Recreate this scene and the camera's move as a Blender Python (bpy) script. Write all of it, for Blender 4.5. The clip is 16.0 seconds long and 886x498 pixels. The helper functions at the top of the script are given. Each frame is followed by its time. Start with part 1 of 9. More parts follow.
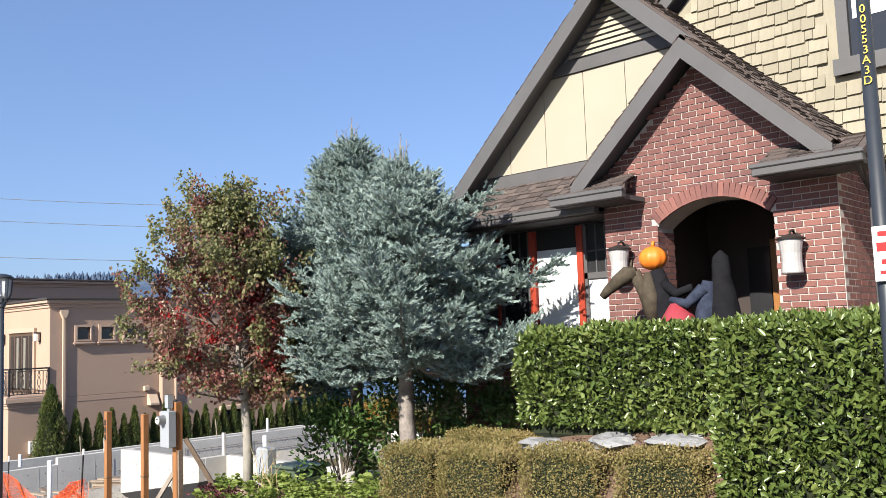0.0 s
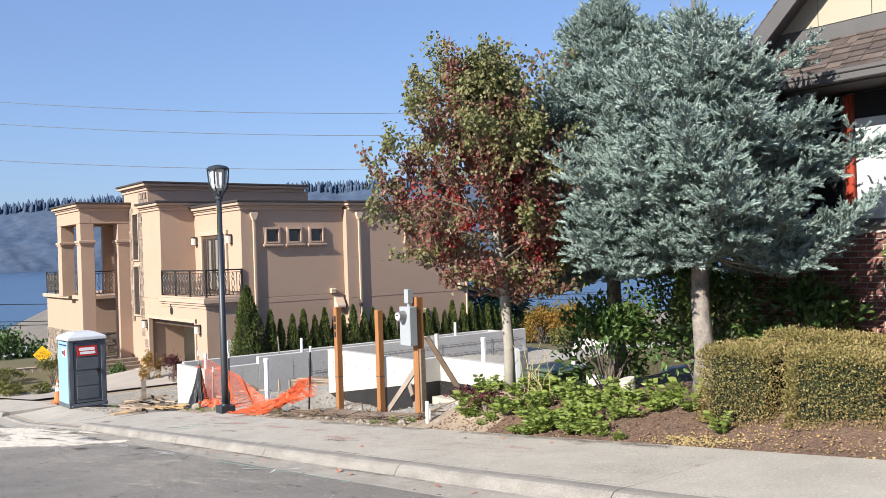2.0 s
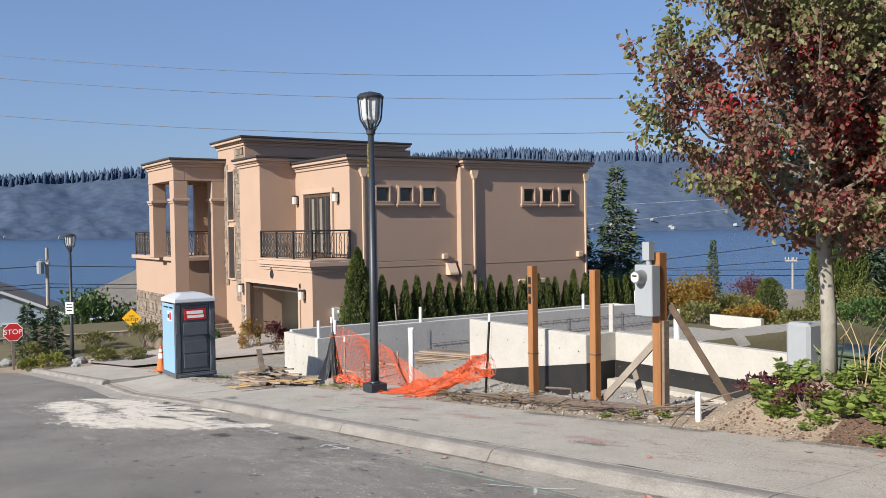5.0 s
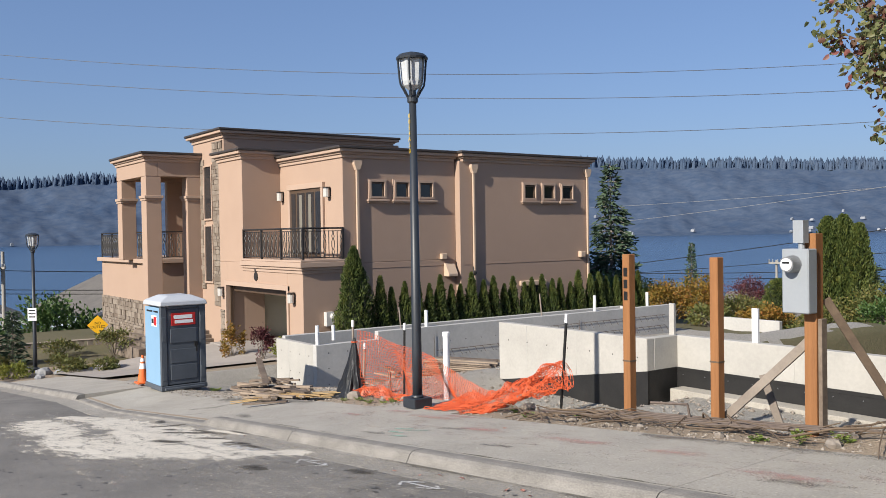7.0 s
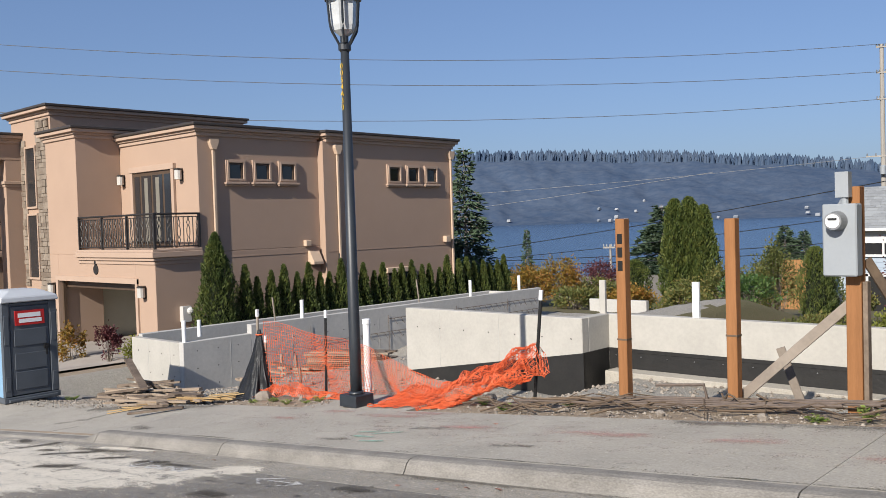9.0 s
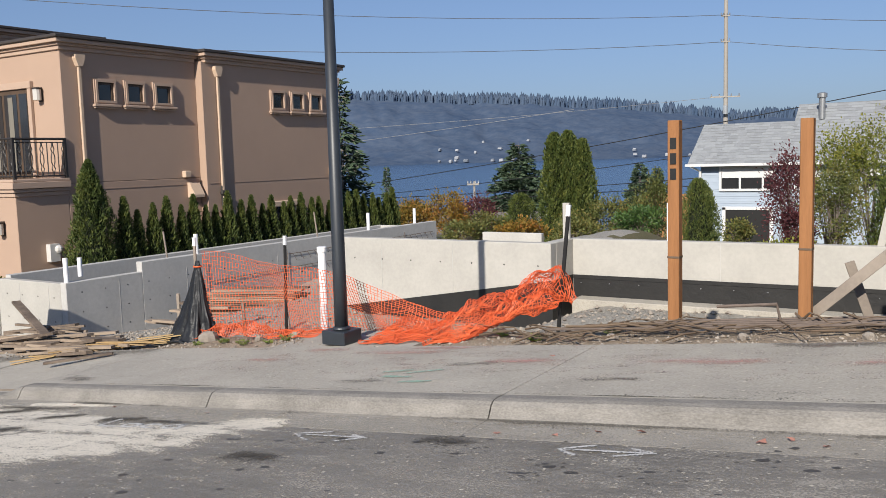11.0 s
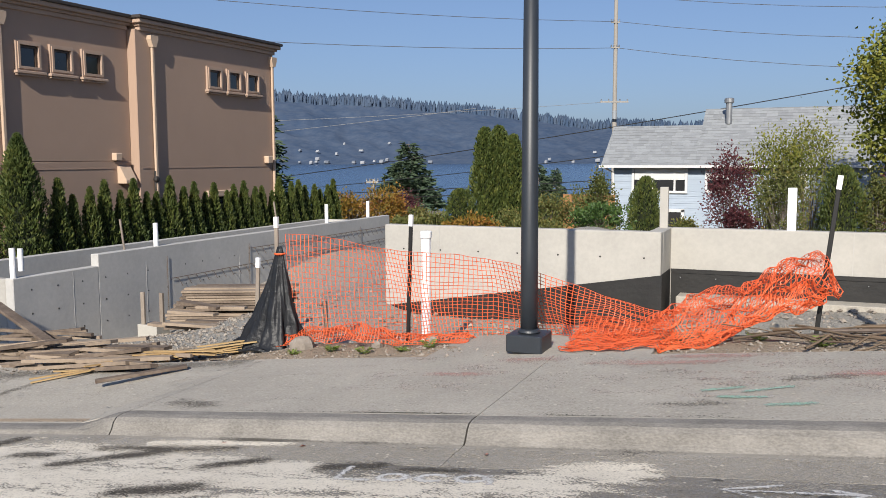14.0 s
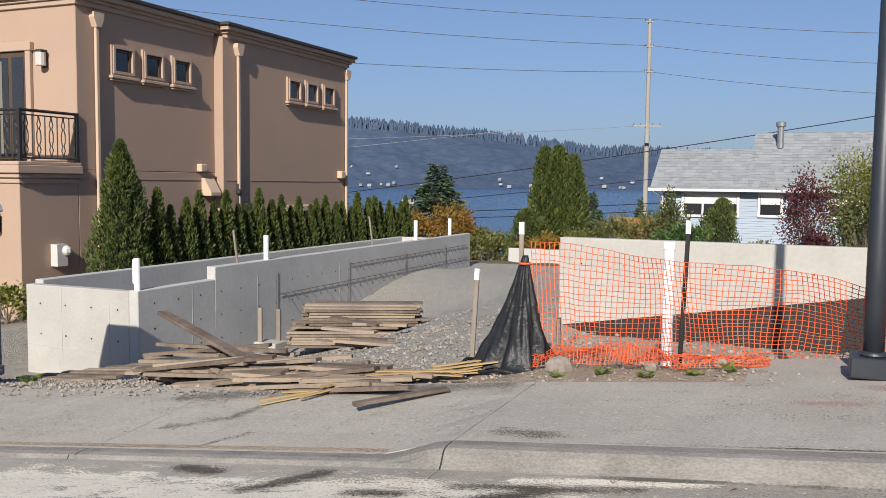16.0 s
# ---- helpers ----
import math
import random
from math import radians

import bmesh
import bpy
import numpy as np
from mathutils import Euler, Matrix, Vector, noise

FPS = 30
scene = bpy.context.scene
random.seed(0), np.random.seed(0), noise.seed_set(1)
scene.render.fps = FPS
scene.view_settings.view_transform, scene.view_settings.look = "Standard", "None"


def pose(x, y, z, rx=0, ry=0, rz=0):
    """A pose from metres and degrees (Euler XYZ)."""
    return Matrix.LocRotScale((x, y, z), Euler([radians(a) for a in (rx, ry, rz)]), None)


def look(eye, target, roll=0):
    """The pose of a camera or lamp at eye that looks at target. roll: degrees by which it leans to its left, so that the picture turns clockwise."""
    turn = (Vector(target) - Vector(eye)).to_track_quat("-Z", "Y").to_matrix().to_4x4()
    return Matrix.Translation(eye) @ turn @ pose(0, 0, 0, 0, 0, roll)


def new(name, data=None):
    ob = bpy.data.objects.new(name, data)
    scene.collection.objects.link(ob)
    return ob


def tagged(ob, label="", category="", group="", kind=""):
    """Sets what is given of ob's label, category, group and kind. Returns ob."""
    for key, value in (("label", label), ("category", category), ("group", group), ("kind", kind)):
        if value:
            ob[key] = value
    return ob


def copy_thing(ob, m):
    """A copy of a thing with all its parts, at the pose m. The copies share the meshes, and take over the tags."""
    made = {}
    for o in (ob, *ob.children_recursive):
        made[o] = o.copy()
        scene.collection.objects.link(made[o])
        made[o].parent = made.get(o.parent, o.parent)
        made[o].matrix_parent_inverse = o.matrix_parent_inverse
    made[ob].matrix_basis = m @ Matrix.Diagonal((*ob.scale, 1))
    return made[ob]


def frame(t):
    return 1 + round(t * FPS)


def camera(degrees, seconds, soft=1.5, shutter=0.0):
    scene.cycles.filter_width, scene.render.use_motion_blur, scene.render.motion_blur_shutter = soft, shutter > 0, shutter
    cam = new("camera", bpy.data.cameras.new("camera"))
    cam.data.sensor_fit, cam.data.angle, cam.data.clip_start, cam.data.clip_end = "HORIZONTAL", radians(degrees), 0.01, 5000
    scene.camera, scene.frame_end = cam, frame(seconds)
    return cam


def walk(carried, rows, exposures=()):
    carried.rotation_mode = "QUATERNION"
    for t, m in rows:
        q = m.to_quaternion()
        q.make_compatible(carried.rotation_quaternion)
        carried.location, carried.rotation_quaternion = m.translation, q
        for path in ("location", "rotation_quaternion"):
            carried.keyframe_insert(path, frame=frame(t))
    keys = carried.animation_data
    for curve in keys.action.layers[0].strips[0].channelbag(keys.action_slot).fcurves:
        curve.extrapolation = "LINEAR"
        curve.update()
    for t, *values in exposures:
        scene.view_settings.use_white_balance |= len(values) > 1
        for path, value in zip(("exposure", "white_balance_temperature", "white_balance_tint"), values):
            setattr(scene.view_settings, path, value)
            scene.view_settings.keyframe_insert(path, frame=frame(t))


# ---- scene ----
cam = camera(53.4, 16.0, soft=0.8)
METRES, EYE, TILT, LEAN, TURN = 22.0, 1.65, 0.0, 0.0, 42.9
ROWS = [
    (0.0, 0.0, 0.0, 0.0, 0.2, 5.61, 2.02),
    (0.5, -0.0257, 0.0211, -0.0039, 0.59, 4.93, 1.71),
    (1.0, -0.0493, 0.0416, -0.008, 2.78, 1.25, 1.24),
    (1.5, -0.0746, 0.0642, -0.0112, 6.97, 0.49, 1.91),
    (2.0, -0.0981, 0.0862, -0.0141, 9.5, 0.19, 1.85),
    (2.5, -0.1226, 0.1079, -0.0178, 10.44, 0.1, 1.78),
    (3.0, -0.1436, 0.129, -0.0202, 10.44, 0.03, 1.76),
    (3.5, -0.167, 0.1538, -0.0243, 11.44, -1.11, 1.24),
    (4.0, -0.1896, 0.1794, -0.0274, 12.42, -2.33, 1.28),
    (4.5, -0.213, 0.2045, -0.0289, 12.99, -2.13, 1.23),
    (5.0, -0.2358, 0.2267, -0.0322, 13.66, -1.41, 0.83),
    (7.5, -0.3495, 0.3424, -0.0491, 8.64, -0.77, 1.07),
    (8.0, -0.3716, 0.3585, -0.0519, 3.96, -1.09, 1.39),
    (10.5, -0.4788, 0.4495, -0.0703, -5.77, -3.64, 1.61),
    (11.0, -0.498, 0.469, -0.0738, -10.85, -5.9, 1.61),
    (11.5, -0.5179, 0.4929, -0.0771, -14.5, -6.89, 1.31),
    (12.0, -0.5396, 0.5136, -0.0795, -17.06, -6.76, 0.34),
    (12.5, -0.5599, 0.538, -0.0817, -18.56, -6.34, 0.49),
    (13.0, -0.5807, 0.5604, -0.0848, -19.26, -6.04, 0.5),
    (13.5, -0.5997, 0.5837, -0.0867, -19.35, -5.95, 0.52),
    (14.0, -0.6204, 0.6064, -0.091, -19.9, -5.87, 0.2),
    (14.5, -0.6421, 0.6288, -0.0934, -19.96, -5.84, 0.21),
    (15.0, -0.667, 0.6499, -0.0971, -20.01, -5.78, 0.25),
    (15.5, -0.6913, 0.6695, -0.0996, -20.0, -5.61, 0.29),
    (16.0, -0.7137, 0.6889, -0.1024, -19.52, -4.32, -0.62),
]
EXPOSURES = [(0.0, 1.06), (1.5, 1.06), (3.5, 0.86), (5.0, 0.64), (8.0, 0.46), (11.0, 0.36), (16.0, 0.36)]
walk(cam, [(t, pose(0, 0, EYE, TILT, LEAN, TURN) @ pose(METRES * x, METRES * y, METRES * z, 90 + pitch, roll, yaw)) for t, x, y, z, yaw, pitch, roll in ROWS],
     exposures=EXPOSURES)

# ---- sky and sun ----
SUN_EL, SUN_AZ = 30.4, 169.5      # degrees; azimuth clockwise from +y
sky_world = bpy.data.worlds.new("sky")
scene.world = sky_world
sky_world.use_nodes = True
wn = sky_world.node_tree.nodes
sky_tex = wn.new("ShaderNodeTexSky")
sky_tex.sky_type = "NISHITA"
sky_tex.sun_disc = False
sky_tex.sun_elevation = radians(SUN_EL)
sky_tex.sun_rotation = radians(SUN_AZ)
sky_tex.altitude = 50
sky_tex.air_density = 1.0
sky_tex.dust_density = 1.2
sky_tex.ozone_density = 2.0
sky_soft = wn.new("ShaderNodeGamma")
sky_soft.inputs[1].default_value = 0.64
sky_tint = wn.new("ShaderNodeMix")
sky_tint.data_type, sky_tint.blend_type = "RGBA", "MULTIPLY"
sky_tint.inputs["Factor"].default_value = 1.0
sky_tint.inputs["B"].default_value = (0.74, 0.92, 1.30, 1)
sky_world.node_tree.links.new(sky_tex.outputs[0], sky_soft.inputs[0])
sky_world.node_tree.links.new(sky_soft.outputs[0], sky_tint.inputs["A"])
sky_world.node_tree.links.new(sky_tint.outputs["Result"], wn["Background"].inputs[0])
wn["Background"].inputs[1].default_value = 0.115
sun_dir = Vector((math.sin(radians(SUN_AZ)) * math.cos(radians(SUN_EL)), math.cos(radians(SUN_AZ)) * math.cos(radians(SUN_EL)), math.sin(radians(SUN_EL))))
sun_lamp = bpy.data.lights.new("sun", "SUN")
sun_lamp.energy, sun_lamp.angle, sun_lamp.color = 5.0, radians(0.55), (1.0, 0.93, 0.83)
sun_ob = new("sun", sun_lamp)
sun_ob.matrix_basis = look(sun_dir * 100, (0, 0, 0))


# ---- building helpers ----
class Geo:
    """Vertices and faces of one mesh."""

    def __init__(self):
        self.v, self.f = [], []

    def add(self, vs, fs):
        n = len(self.v)
        self.v += [tuple(p) for p in vs]
        self.f += [tuple(i + n for i in f) for f in fs]
        return self

    def box(self, x0, x1, y0, y1, z0, z1):
        return self.add([(x0, y0, z0), (x1, y0, z0), (x1, y1, z0), (x0, y1, z0), (x0, y0, z1), (x1, y0, z1), (x1, y1, z1), (x0, y1, z1)],
                        [(0, 3, 2, 1), (4, 5, 6, 7), (0, 1, 5, 4), (1, 2, 6, 5), (2, 3, 7, 6), (3, 0, 4, 7)])

    def obox(self, m, sx, sy, sz):
        """A box of that size, centred, in the frame m."""
        g = Geo().box(-sx / 2, sx / 2, -sy / 2, sy / 2, -sz / 2, sz / 2)
        return self.add([m @ Vector(p) for p in g.v], g.f)

    def prism(self, poly, axis, a, b):
        """A polygon of the two other axes drawn out along an axis from a to b."""
        put = {"x": lambda u, w, k: (k, u, w), "y": lambda u, w, k: (u, k, w), "z": lambda u, w, k: (u, w, k)}[axis]
        n = len(poly)
        return self.add([put(u, w, a) for u, w in poly] + [put(u, w, b) for u, w in poly],
                        [tuple(range(n))[::-1], tuple(range(n, 2 * n))] + [(i, (i + 1) % n, n + (i + 1) % n, n + i) for i in range(n)])

    def tube(self, pts, radii, n=8, cap=True):
        pts = [Vector(p) for p in pts]
        if not isinstance(radii, (list, tuple)):
            radii = [radii] * len(pts)
        vs, fs = [], []
        for i, p in enumerate(pts):
            d = (pts[min(i + 1, len(pts) - 1)] - pts[max(i - 1, 0)])
            d = d.normalized() if d.length > 1e-9 else Vector((0, 0, 1))
            a = d.cross(Vector((0, 0, 1)) if abs(d.z) < 0.95 else Vector((1, 0, 0))).normalized()
            b = d.cross(a)
            vs += [p + (a * math.cos(2 * math.pi * k / n) + b * math.sin(2 * math.pi * k / n)) * radii[i] for k in range(n)]
        for i in range(len(pts) - 1):
            fs += [(i * n + k, i * n + (k + 1) % n, (i + 1) * n + (k + 1) % n, (i + 1) * n + k) for k in range(n)]
        if cap:
            fs += [tuple(range(n))[::-1], tuple(range((len(pts) - 1) * n, len(pts) * n))]
        return self.add(vs, fs)

    def ball(self, c, r, n=10, m=6, squash=1.0, jit=0.0, rng=None):
        c = Vector(c)
        vs = [c + Vector((0, 0, r * squash))]
        for j in range(1, m):
            for k in range(n):
                q = 1 + (rng.uniform(-jit, jit) if rng else 0)
                th, ph = math.pi * j / m, 2 * math.pi * k / n
                vs.append(c + Vector((math.sin(th) * math.cos(ph), math.sin(th) * math.sin(ph), math.cos(th) * squash)) * r * q)
        vs.append(c - Vector((0, 0, r * squash)))
        fs = [(0, 1 + k, 1 + (k + 1) % n) for k in range(n)]
        for j in range(m - 2):
            fs += [(1 + j * n + k, 1 + (j + 1) * n + k, 1 + (j + 1) * n + (k + 1) % n, 1 + j * n + (k + 1) % n) for k in range(n)]
        e = len(vs) - 1
        fs += [(e, 1 + (m - 2) * n + (k + 1) % n, 1 + (m - 2) * n + k) for k in range(n)]
        return self.add(vs, fs)

    def lathe(self, c, prof, n=16):
        """Turned shape: prof is (radius, height) from below up, round the axis through c."""
        cx, cy, cz = c
        vs = [(cx + r * math.cos(2 * math.pi * k / n), cy + r * math.sin(2 * math.pi * k / n), cz + h) for r, h in prof for k in range(n)]
        fs = [(i * n + k, i * n + (k + 1) % n, (i + 1) * n + (k + 1) % n, (i + 1) * n + k) for i in range(len(prof) - 1) for k in range(n)]
        fs += [tuple(range(n))[::-1], tuple(range((len(prof) - 1) * n, len(prof) * n))]
        return self.add(vs, fs)


ORIGIN = {}


def mesh_of(name, geo, material, origin=(0, 0, 0), bevel=0.0, smooth=False, segments=1):
    me = bpy.data.meshes.new(name)
    ox, oy, oz = origin
    me.from_pydata([(x - ox, y - oy, z - oz) for x, y, z in geo.v], [], geo.f)
    if bevel:
        bm = bmesh.new()
        bm.from_mesh(me)
        bmesh.ops.recalc_face_normals(bm, faces=bm.faces)
        bmesh.ops.bevel(bm, geom=bm.edges[:], offset=bevel, segments=segments, affect="EDGES", clamp_overlap=True)
        bm.to_mesh(me)
        bm.free()
    if material is not None:
        me.materials.append(material)
    if smooth:
        me.polygons.foreach_set("use_smooth", [True] * len(me.polygons))
    me.update()
    return me


def thing(name, loc, label, category, group=""):
    """An Empty at a thing's base; its parts are given in world metres."""
    ob = new(name)
    ob.empty_display_size = 0.2
    ob.location = loc
    ORIGIN[ob.name] = tuple(loc)
    return tagged(ob, label, category, group)


def part(name, geo, material, parent, label="", bevel=0.0, smooth=False, segments=1):
    org = ORIGIN.get(parent.name, (0, 0, 0))
    ob = new(name, mesh_of(name, geo, material, org, bevel, smooth, segments))
    ob.parent = parent
    ORIGIN[ob.name] = org
    return tagged(ob, label)


def solid(name, geo, material, label, category, group="", kind="", bevel=0.0, smooth=False, base=None, segments=1):
    """A thing of one mesh."""
    org = base or (0, 0, 0)
    ob = new(name, mesh_of(name, geo, material, org, bevel, smooth, segments))
    ob.location = org
    ORIGIN[ob.name] = tuple(org)
    return tagged(ob, label, category, group, kind)


def noisy(p, s, seed=0.0):
    return noise.noise(Vector((p[0] * s + seed, p[1] * s + seed * 1.7, p[2] * s - seed)))


# ---- materials ----
def mat(name, c1, c2=None, rough=0.8, metal=0.0, scale=1.5, fine=30.0, bump=0.15, bscale=60.0, piece=0.0, island=0.0, fineamt=0.25, spec=0.4, stretch=None, dist=0.01):
    """A principled surface that varies at two scales between two colours, with fine relief; piece and island vary it from piece to piece."""
    m = bpy.data.materials.new(name)
    m.use_nodes = True
    nt = m.node_tree
    N, L = nt.nodes, nt.links
    bs = N["Principled BSDF"]
    c2 = c2 or tuple(c * 0.75 for c in c1)
    co = N.new("ShaderNodeTexCoord")
    vec = co.outputs["Object"]
    if stretch:
        mp = N.new("ShaderNodeMapping")
        mp.inputs["Scale"].default_value = stretch
        L.new(vec, mp.inputs[0])
        vec = mp.outputs[0]

    def noise_tex(sc, det=4.0):
        n = N.new("ShaderNodeTexNoise")
        n.inputs["Scale"].default_value = sc
        n.inputs["Detail"].default_value = det
        n.inputs["Roughness"].default_value = 0.6
        L.new(vec, n.inputs["Vector"])
        return n.outputs["Fac"]

    def math_node(op, a, b):
        n = N.new("ShaderNodeMath")
        n.operation = op
        for i, q in enumerate((a, b)):
            if isinstance(q, (int, float)):
                n.inputs[i].default_value = q
            else:
                L.new(q, n.inputs[i])
        return n.outputs[0]

    big, small = noise_tex(scale), noise_tex(fine, 3.0)
    ramp = N.new("ShaderNodeMapRange")
    ramp.inputs["From Min"].default_value, ramp.inputs["From Max"].default_value = 0.3, 0.7
    L.new(big, ramp.inputs["Value"])
    grain = N.new("ShaderNodeMapRange")
    grain.inputs["From Min"].default_value, grain.inputs["From Max"].default_value = 0.34, 0.66
    L.new(small, grain.inputs["Value"])
    fac = math_node("ADD", math_node("MULTIPLY", ramp.outputs[0], 1 - fineamt), math_node("MULTIPLY", grain.outputs[0], fineamt))
    if piece:
        oi = N.new("ShaderNodeObjectInfo")
        fac = math_node("ADD", fac, math_node("MULTIPLY", math_node("SUBTRACT", oi.outputs["Random"], 0.5), piece * 2))
    if island:
        ge = N.new("ShaderNodeNewGeometry")
        fac = math_node("ADD", fac, math_node("MULTIPLY", math_node("SUBTRACT", ge.outputs["Random Per Island"], 0.5), island * 2))
    mix = N.new("ShaderNodeMix")
    mix.data_type = "RGBA"
    mix.inputs["A"].default_value, mix.inputs["B"].default_value = (*c1, 1), (*c2, 1)
    L.new(fac, mix.inputs["Factor"])
    L.new(mix.outputs["Result"], bs.inputs["Base Color"])
    bs.inputs["Roughness"].default_value, bs.inputs["Metallic"].default_value = rough, metal
    bs.inputs["Specular IOR Level"].default_value = spec
    if bump:
        bp = N.new("ShaderNodeBump")
        bp.inputs["Strength"].default_value, bp.inputs["Distance"].default_value = bump, dist
        L.new(noise_tex(bscale, 5.0), bp.inputs["Height"])
        L.new(bp.outputs[0], bs.inputs["Normal"])
    return m


def leaf_mat(name, cols, rough=0.55, trans=0.25, spec=0.4, scale=0.8):
    """Leaves: colour by leaf and by region of the crown, with some light through the blade."""
    m = bpy.data.materials.new(name)
    m.use_nodes = True
    N, L = m.node_tree.nodes, m.node_tree.links
    bs = N["Principled BSDF"]
    ge, co, no, ad = N.new("ShaderNodeNewGeometry"), N.new("ShaderNodeTexCoord"), N.new("ShaderNodeTexNoise"), N.new("ShaderNodeMath")
    no.inputs["Scale"].default_value = scale
    L.new(co.outputs["Object"], no.inputs["Vector"])
    ad.operation = "MULTIPLY_ADD"
    ad.inputs[1].default_value = 0.55
    L.new(ge.outputs["Random Per Island"], ad.inputs[0])
    sc = N.new("ShaderNodeMapRange")
    sc.inputs["From Min"].default_value, sc.inputs["From Max"].default_value, sc.inputs["To Max"].default_value = 0.3, 0.7, 0.45
    L.new(no.outputs["Fac"], sc.inputs["Value"])
    L.new(sc.outputs[0], ad.inputs[2])
    rp = N.new("ShaderNodeValToRGB")
    el = rp.color_ramp.elements
    for i, c in enumerate(cols):
        e = el[i] if i < 2 else el.new(0.5)
        e.color = (*c, 1)
    for i, c in enumerate(cols):
        el[i].position = i / (len(cols) - 1)
        el[i].color = (*c, 1)
    L.new(ad.outputs[0], rp.inputs[0])
    L.new(rp.outputs[0], bs.inputs["Base Color"])
    bs.inputs["Roughness"].default_value, bs.inputs["Specular IOR Level"].default_value = rough, spec
    if trans:
        tr, mx = N.new("ShaderNodeBsdfTranslucent"), N.new("ShaderNodeMixShader")
        L.new(rp.outputs[0], tr.inputs[0])
        mx.inputs[0].default_value = trans
        L.new(bs.outputs[0], mx.inputs[1])
        L.new(tr.outputs[0], mx.inputs[2])
        L.new(mx.outputs[0], N["Material Output"].inputs[0])
    return m


def glass_mat(name, tint=(0.9, 0.95, 0.95), rough=0.02):
    m = bpy.data.materials.new(name)
    m.use_nodes = True
    bs = m.node_tree.nodes["Principled BSDF"]
    bs.inputs["Base Color"].default_value = (*tint, 1)
    bs.inputs["Roughness"].default_value = rough
    bs.inputs["Transmission Weight"].default_value = 1.0
    bs.inputs["IOR"].default_value = 1.45
    return m


M_ASPHALT = mat("asphalt", (0.248, 0.23, 0.205), (0.112, 0.105, 0.095), rough=0.9, scale=0.7, fine=75, fineamt=0.45, bump=0.6, bscale=190)
M_WALK = mat("sidewalk_concrete", (0.44, 0.408, 0.352), (0.27, 0.251, 0.216), rough=0.9, scale=1.1, fine=48, fineamt=0.55, bump=0.4, bscale=160)
M_KERB = mat("kerb_concrete", (0.29, 0.272, 0.245), (0.12, 0.112, 0.1), rough=0.92, scale=4.2, fine=90, fineamt=0.45, bump=0.5, bscale=120, dist=0.012, stretch=(0.5, 1, 1))
M_GUTTER = mat("gutter_concrete", (0.36, 0.333, 0.29), (0.2, 0.186, 0.163), rough=0.92, scale=1.3, fine=60, fineamt=0.4, bump=0.5, bscale=120)
M_NEWCONC = mat("new_concrete", (0.43, 0.412, 0.375), (0.345, 0.332, 0.303), rough=0.85, scale=1.6, fine=18, fineamt=0.35, bump=0.1, bscale=40)
M_GREYCONC = mat("grey_concrete", (0.47, 0.46, 0.435), (0.36, 0.353, 0.338), rough=0.85, scale=0.9, fine=12, fineamt=0.35, bump=0.15, bscale=35)
M_GRAVEL = mat("gravel", (0.4, 0.375, 0.33), (0.21, 0.195, 0.17), rough=0.95, scale=14, fine=45, fineamt=0.6, bump=1.0, bscale=40, dist=0.03)
M_DIRT = mat("dirt", (0.360, 0.288, 0.209), (0.230, 0.180, 0.130), rough=0.95, scale=2.5, fine=40, fineamt=0.45, bump=0.9, bscale=25, dist=0.04)
M_MULCH = mat("bark_mulch", (0.194, 0.122, 0.083), (0.094, 0.061, 0.043), rough=0.95, scale=6, fine=45, fineamt=0.6, bump=1.0, bscale=35, dist=0.04)
M_GRASS = mat("rough_grass", (0.085, 0.083, 0.036), (0.135, 0.11, 0.062), rough=0.95, scale=0.4, fine=12, fineamt=0.5, bump=0.8, bscale=8, dist=0.05)
M_STUCCO = mat("tan_stucco", (0.385, 0.272, 0.202), (0.355, 0.25, 0.186), rough=0.92, scale=0.7, fine=60, bump=0.25, bscale=90)
M_STUCCO_LIGHT = mat("cream_stucco", (0.518, 0.389, 0.284), (0.490, 0.364, 0.266), rough=0.92, scale=0.8, fine=60, bump=0.2, bscale=90)
M_ROOFEDGE = mat("dark_metal_coping", (0.055, 0.045, 0.04), (0.04, 0.034, 0.03), rough=0.5, scale=2, bump=0.05)
M_MEMBRANE = mat("dampproof_membrane", (0.022, 0.021, 0.02), (0.012, 0.012, 0.012), rough=0.55, scale=3, fine=20, bump=0.5, bscale=14)
M_WATER = mat("lake_water", (0.02, 0.055, 0.12), (0.03, 0.075, 0.15), rough=0.25, scale=0.01, fine=0.08, bump=0.3, bscale=0.15, dist=0.3, spec=0.5)
# distance haze is mixed into this forest's base colour as a blue tint
M_HILL = mat("far_forest_haze_tint", (0.043, 0.07, 0.122), (0.085, 0.11, 0.155), rough=1.0, scale=0.007, fine=0.045, fineamt=0.55, bump=0.0, spec=0.0)


# ---- ground ----
def step(a, b, x):
    t = min(1.0, max(0.0, (x - a) / (b - a)))
    return t * t * (3 - 2 * t)


def lerp(a, b, t):
    return a + (b - a) * t


def street(x):
    """Height of the kerb's top along the street."""
    if x > -24:
        return 0.03 + 0.0985 * x
    if x > -30:
        return -2.334 + 0.115 * (x + 24)
    return -3.024 + 0.0565 * (x + 30) if x > -33 else max(-3.1935 + 0.1 * (x + 33), -4.6)


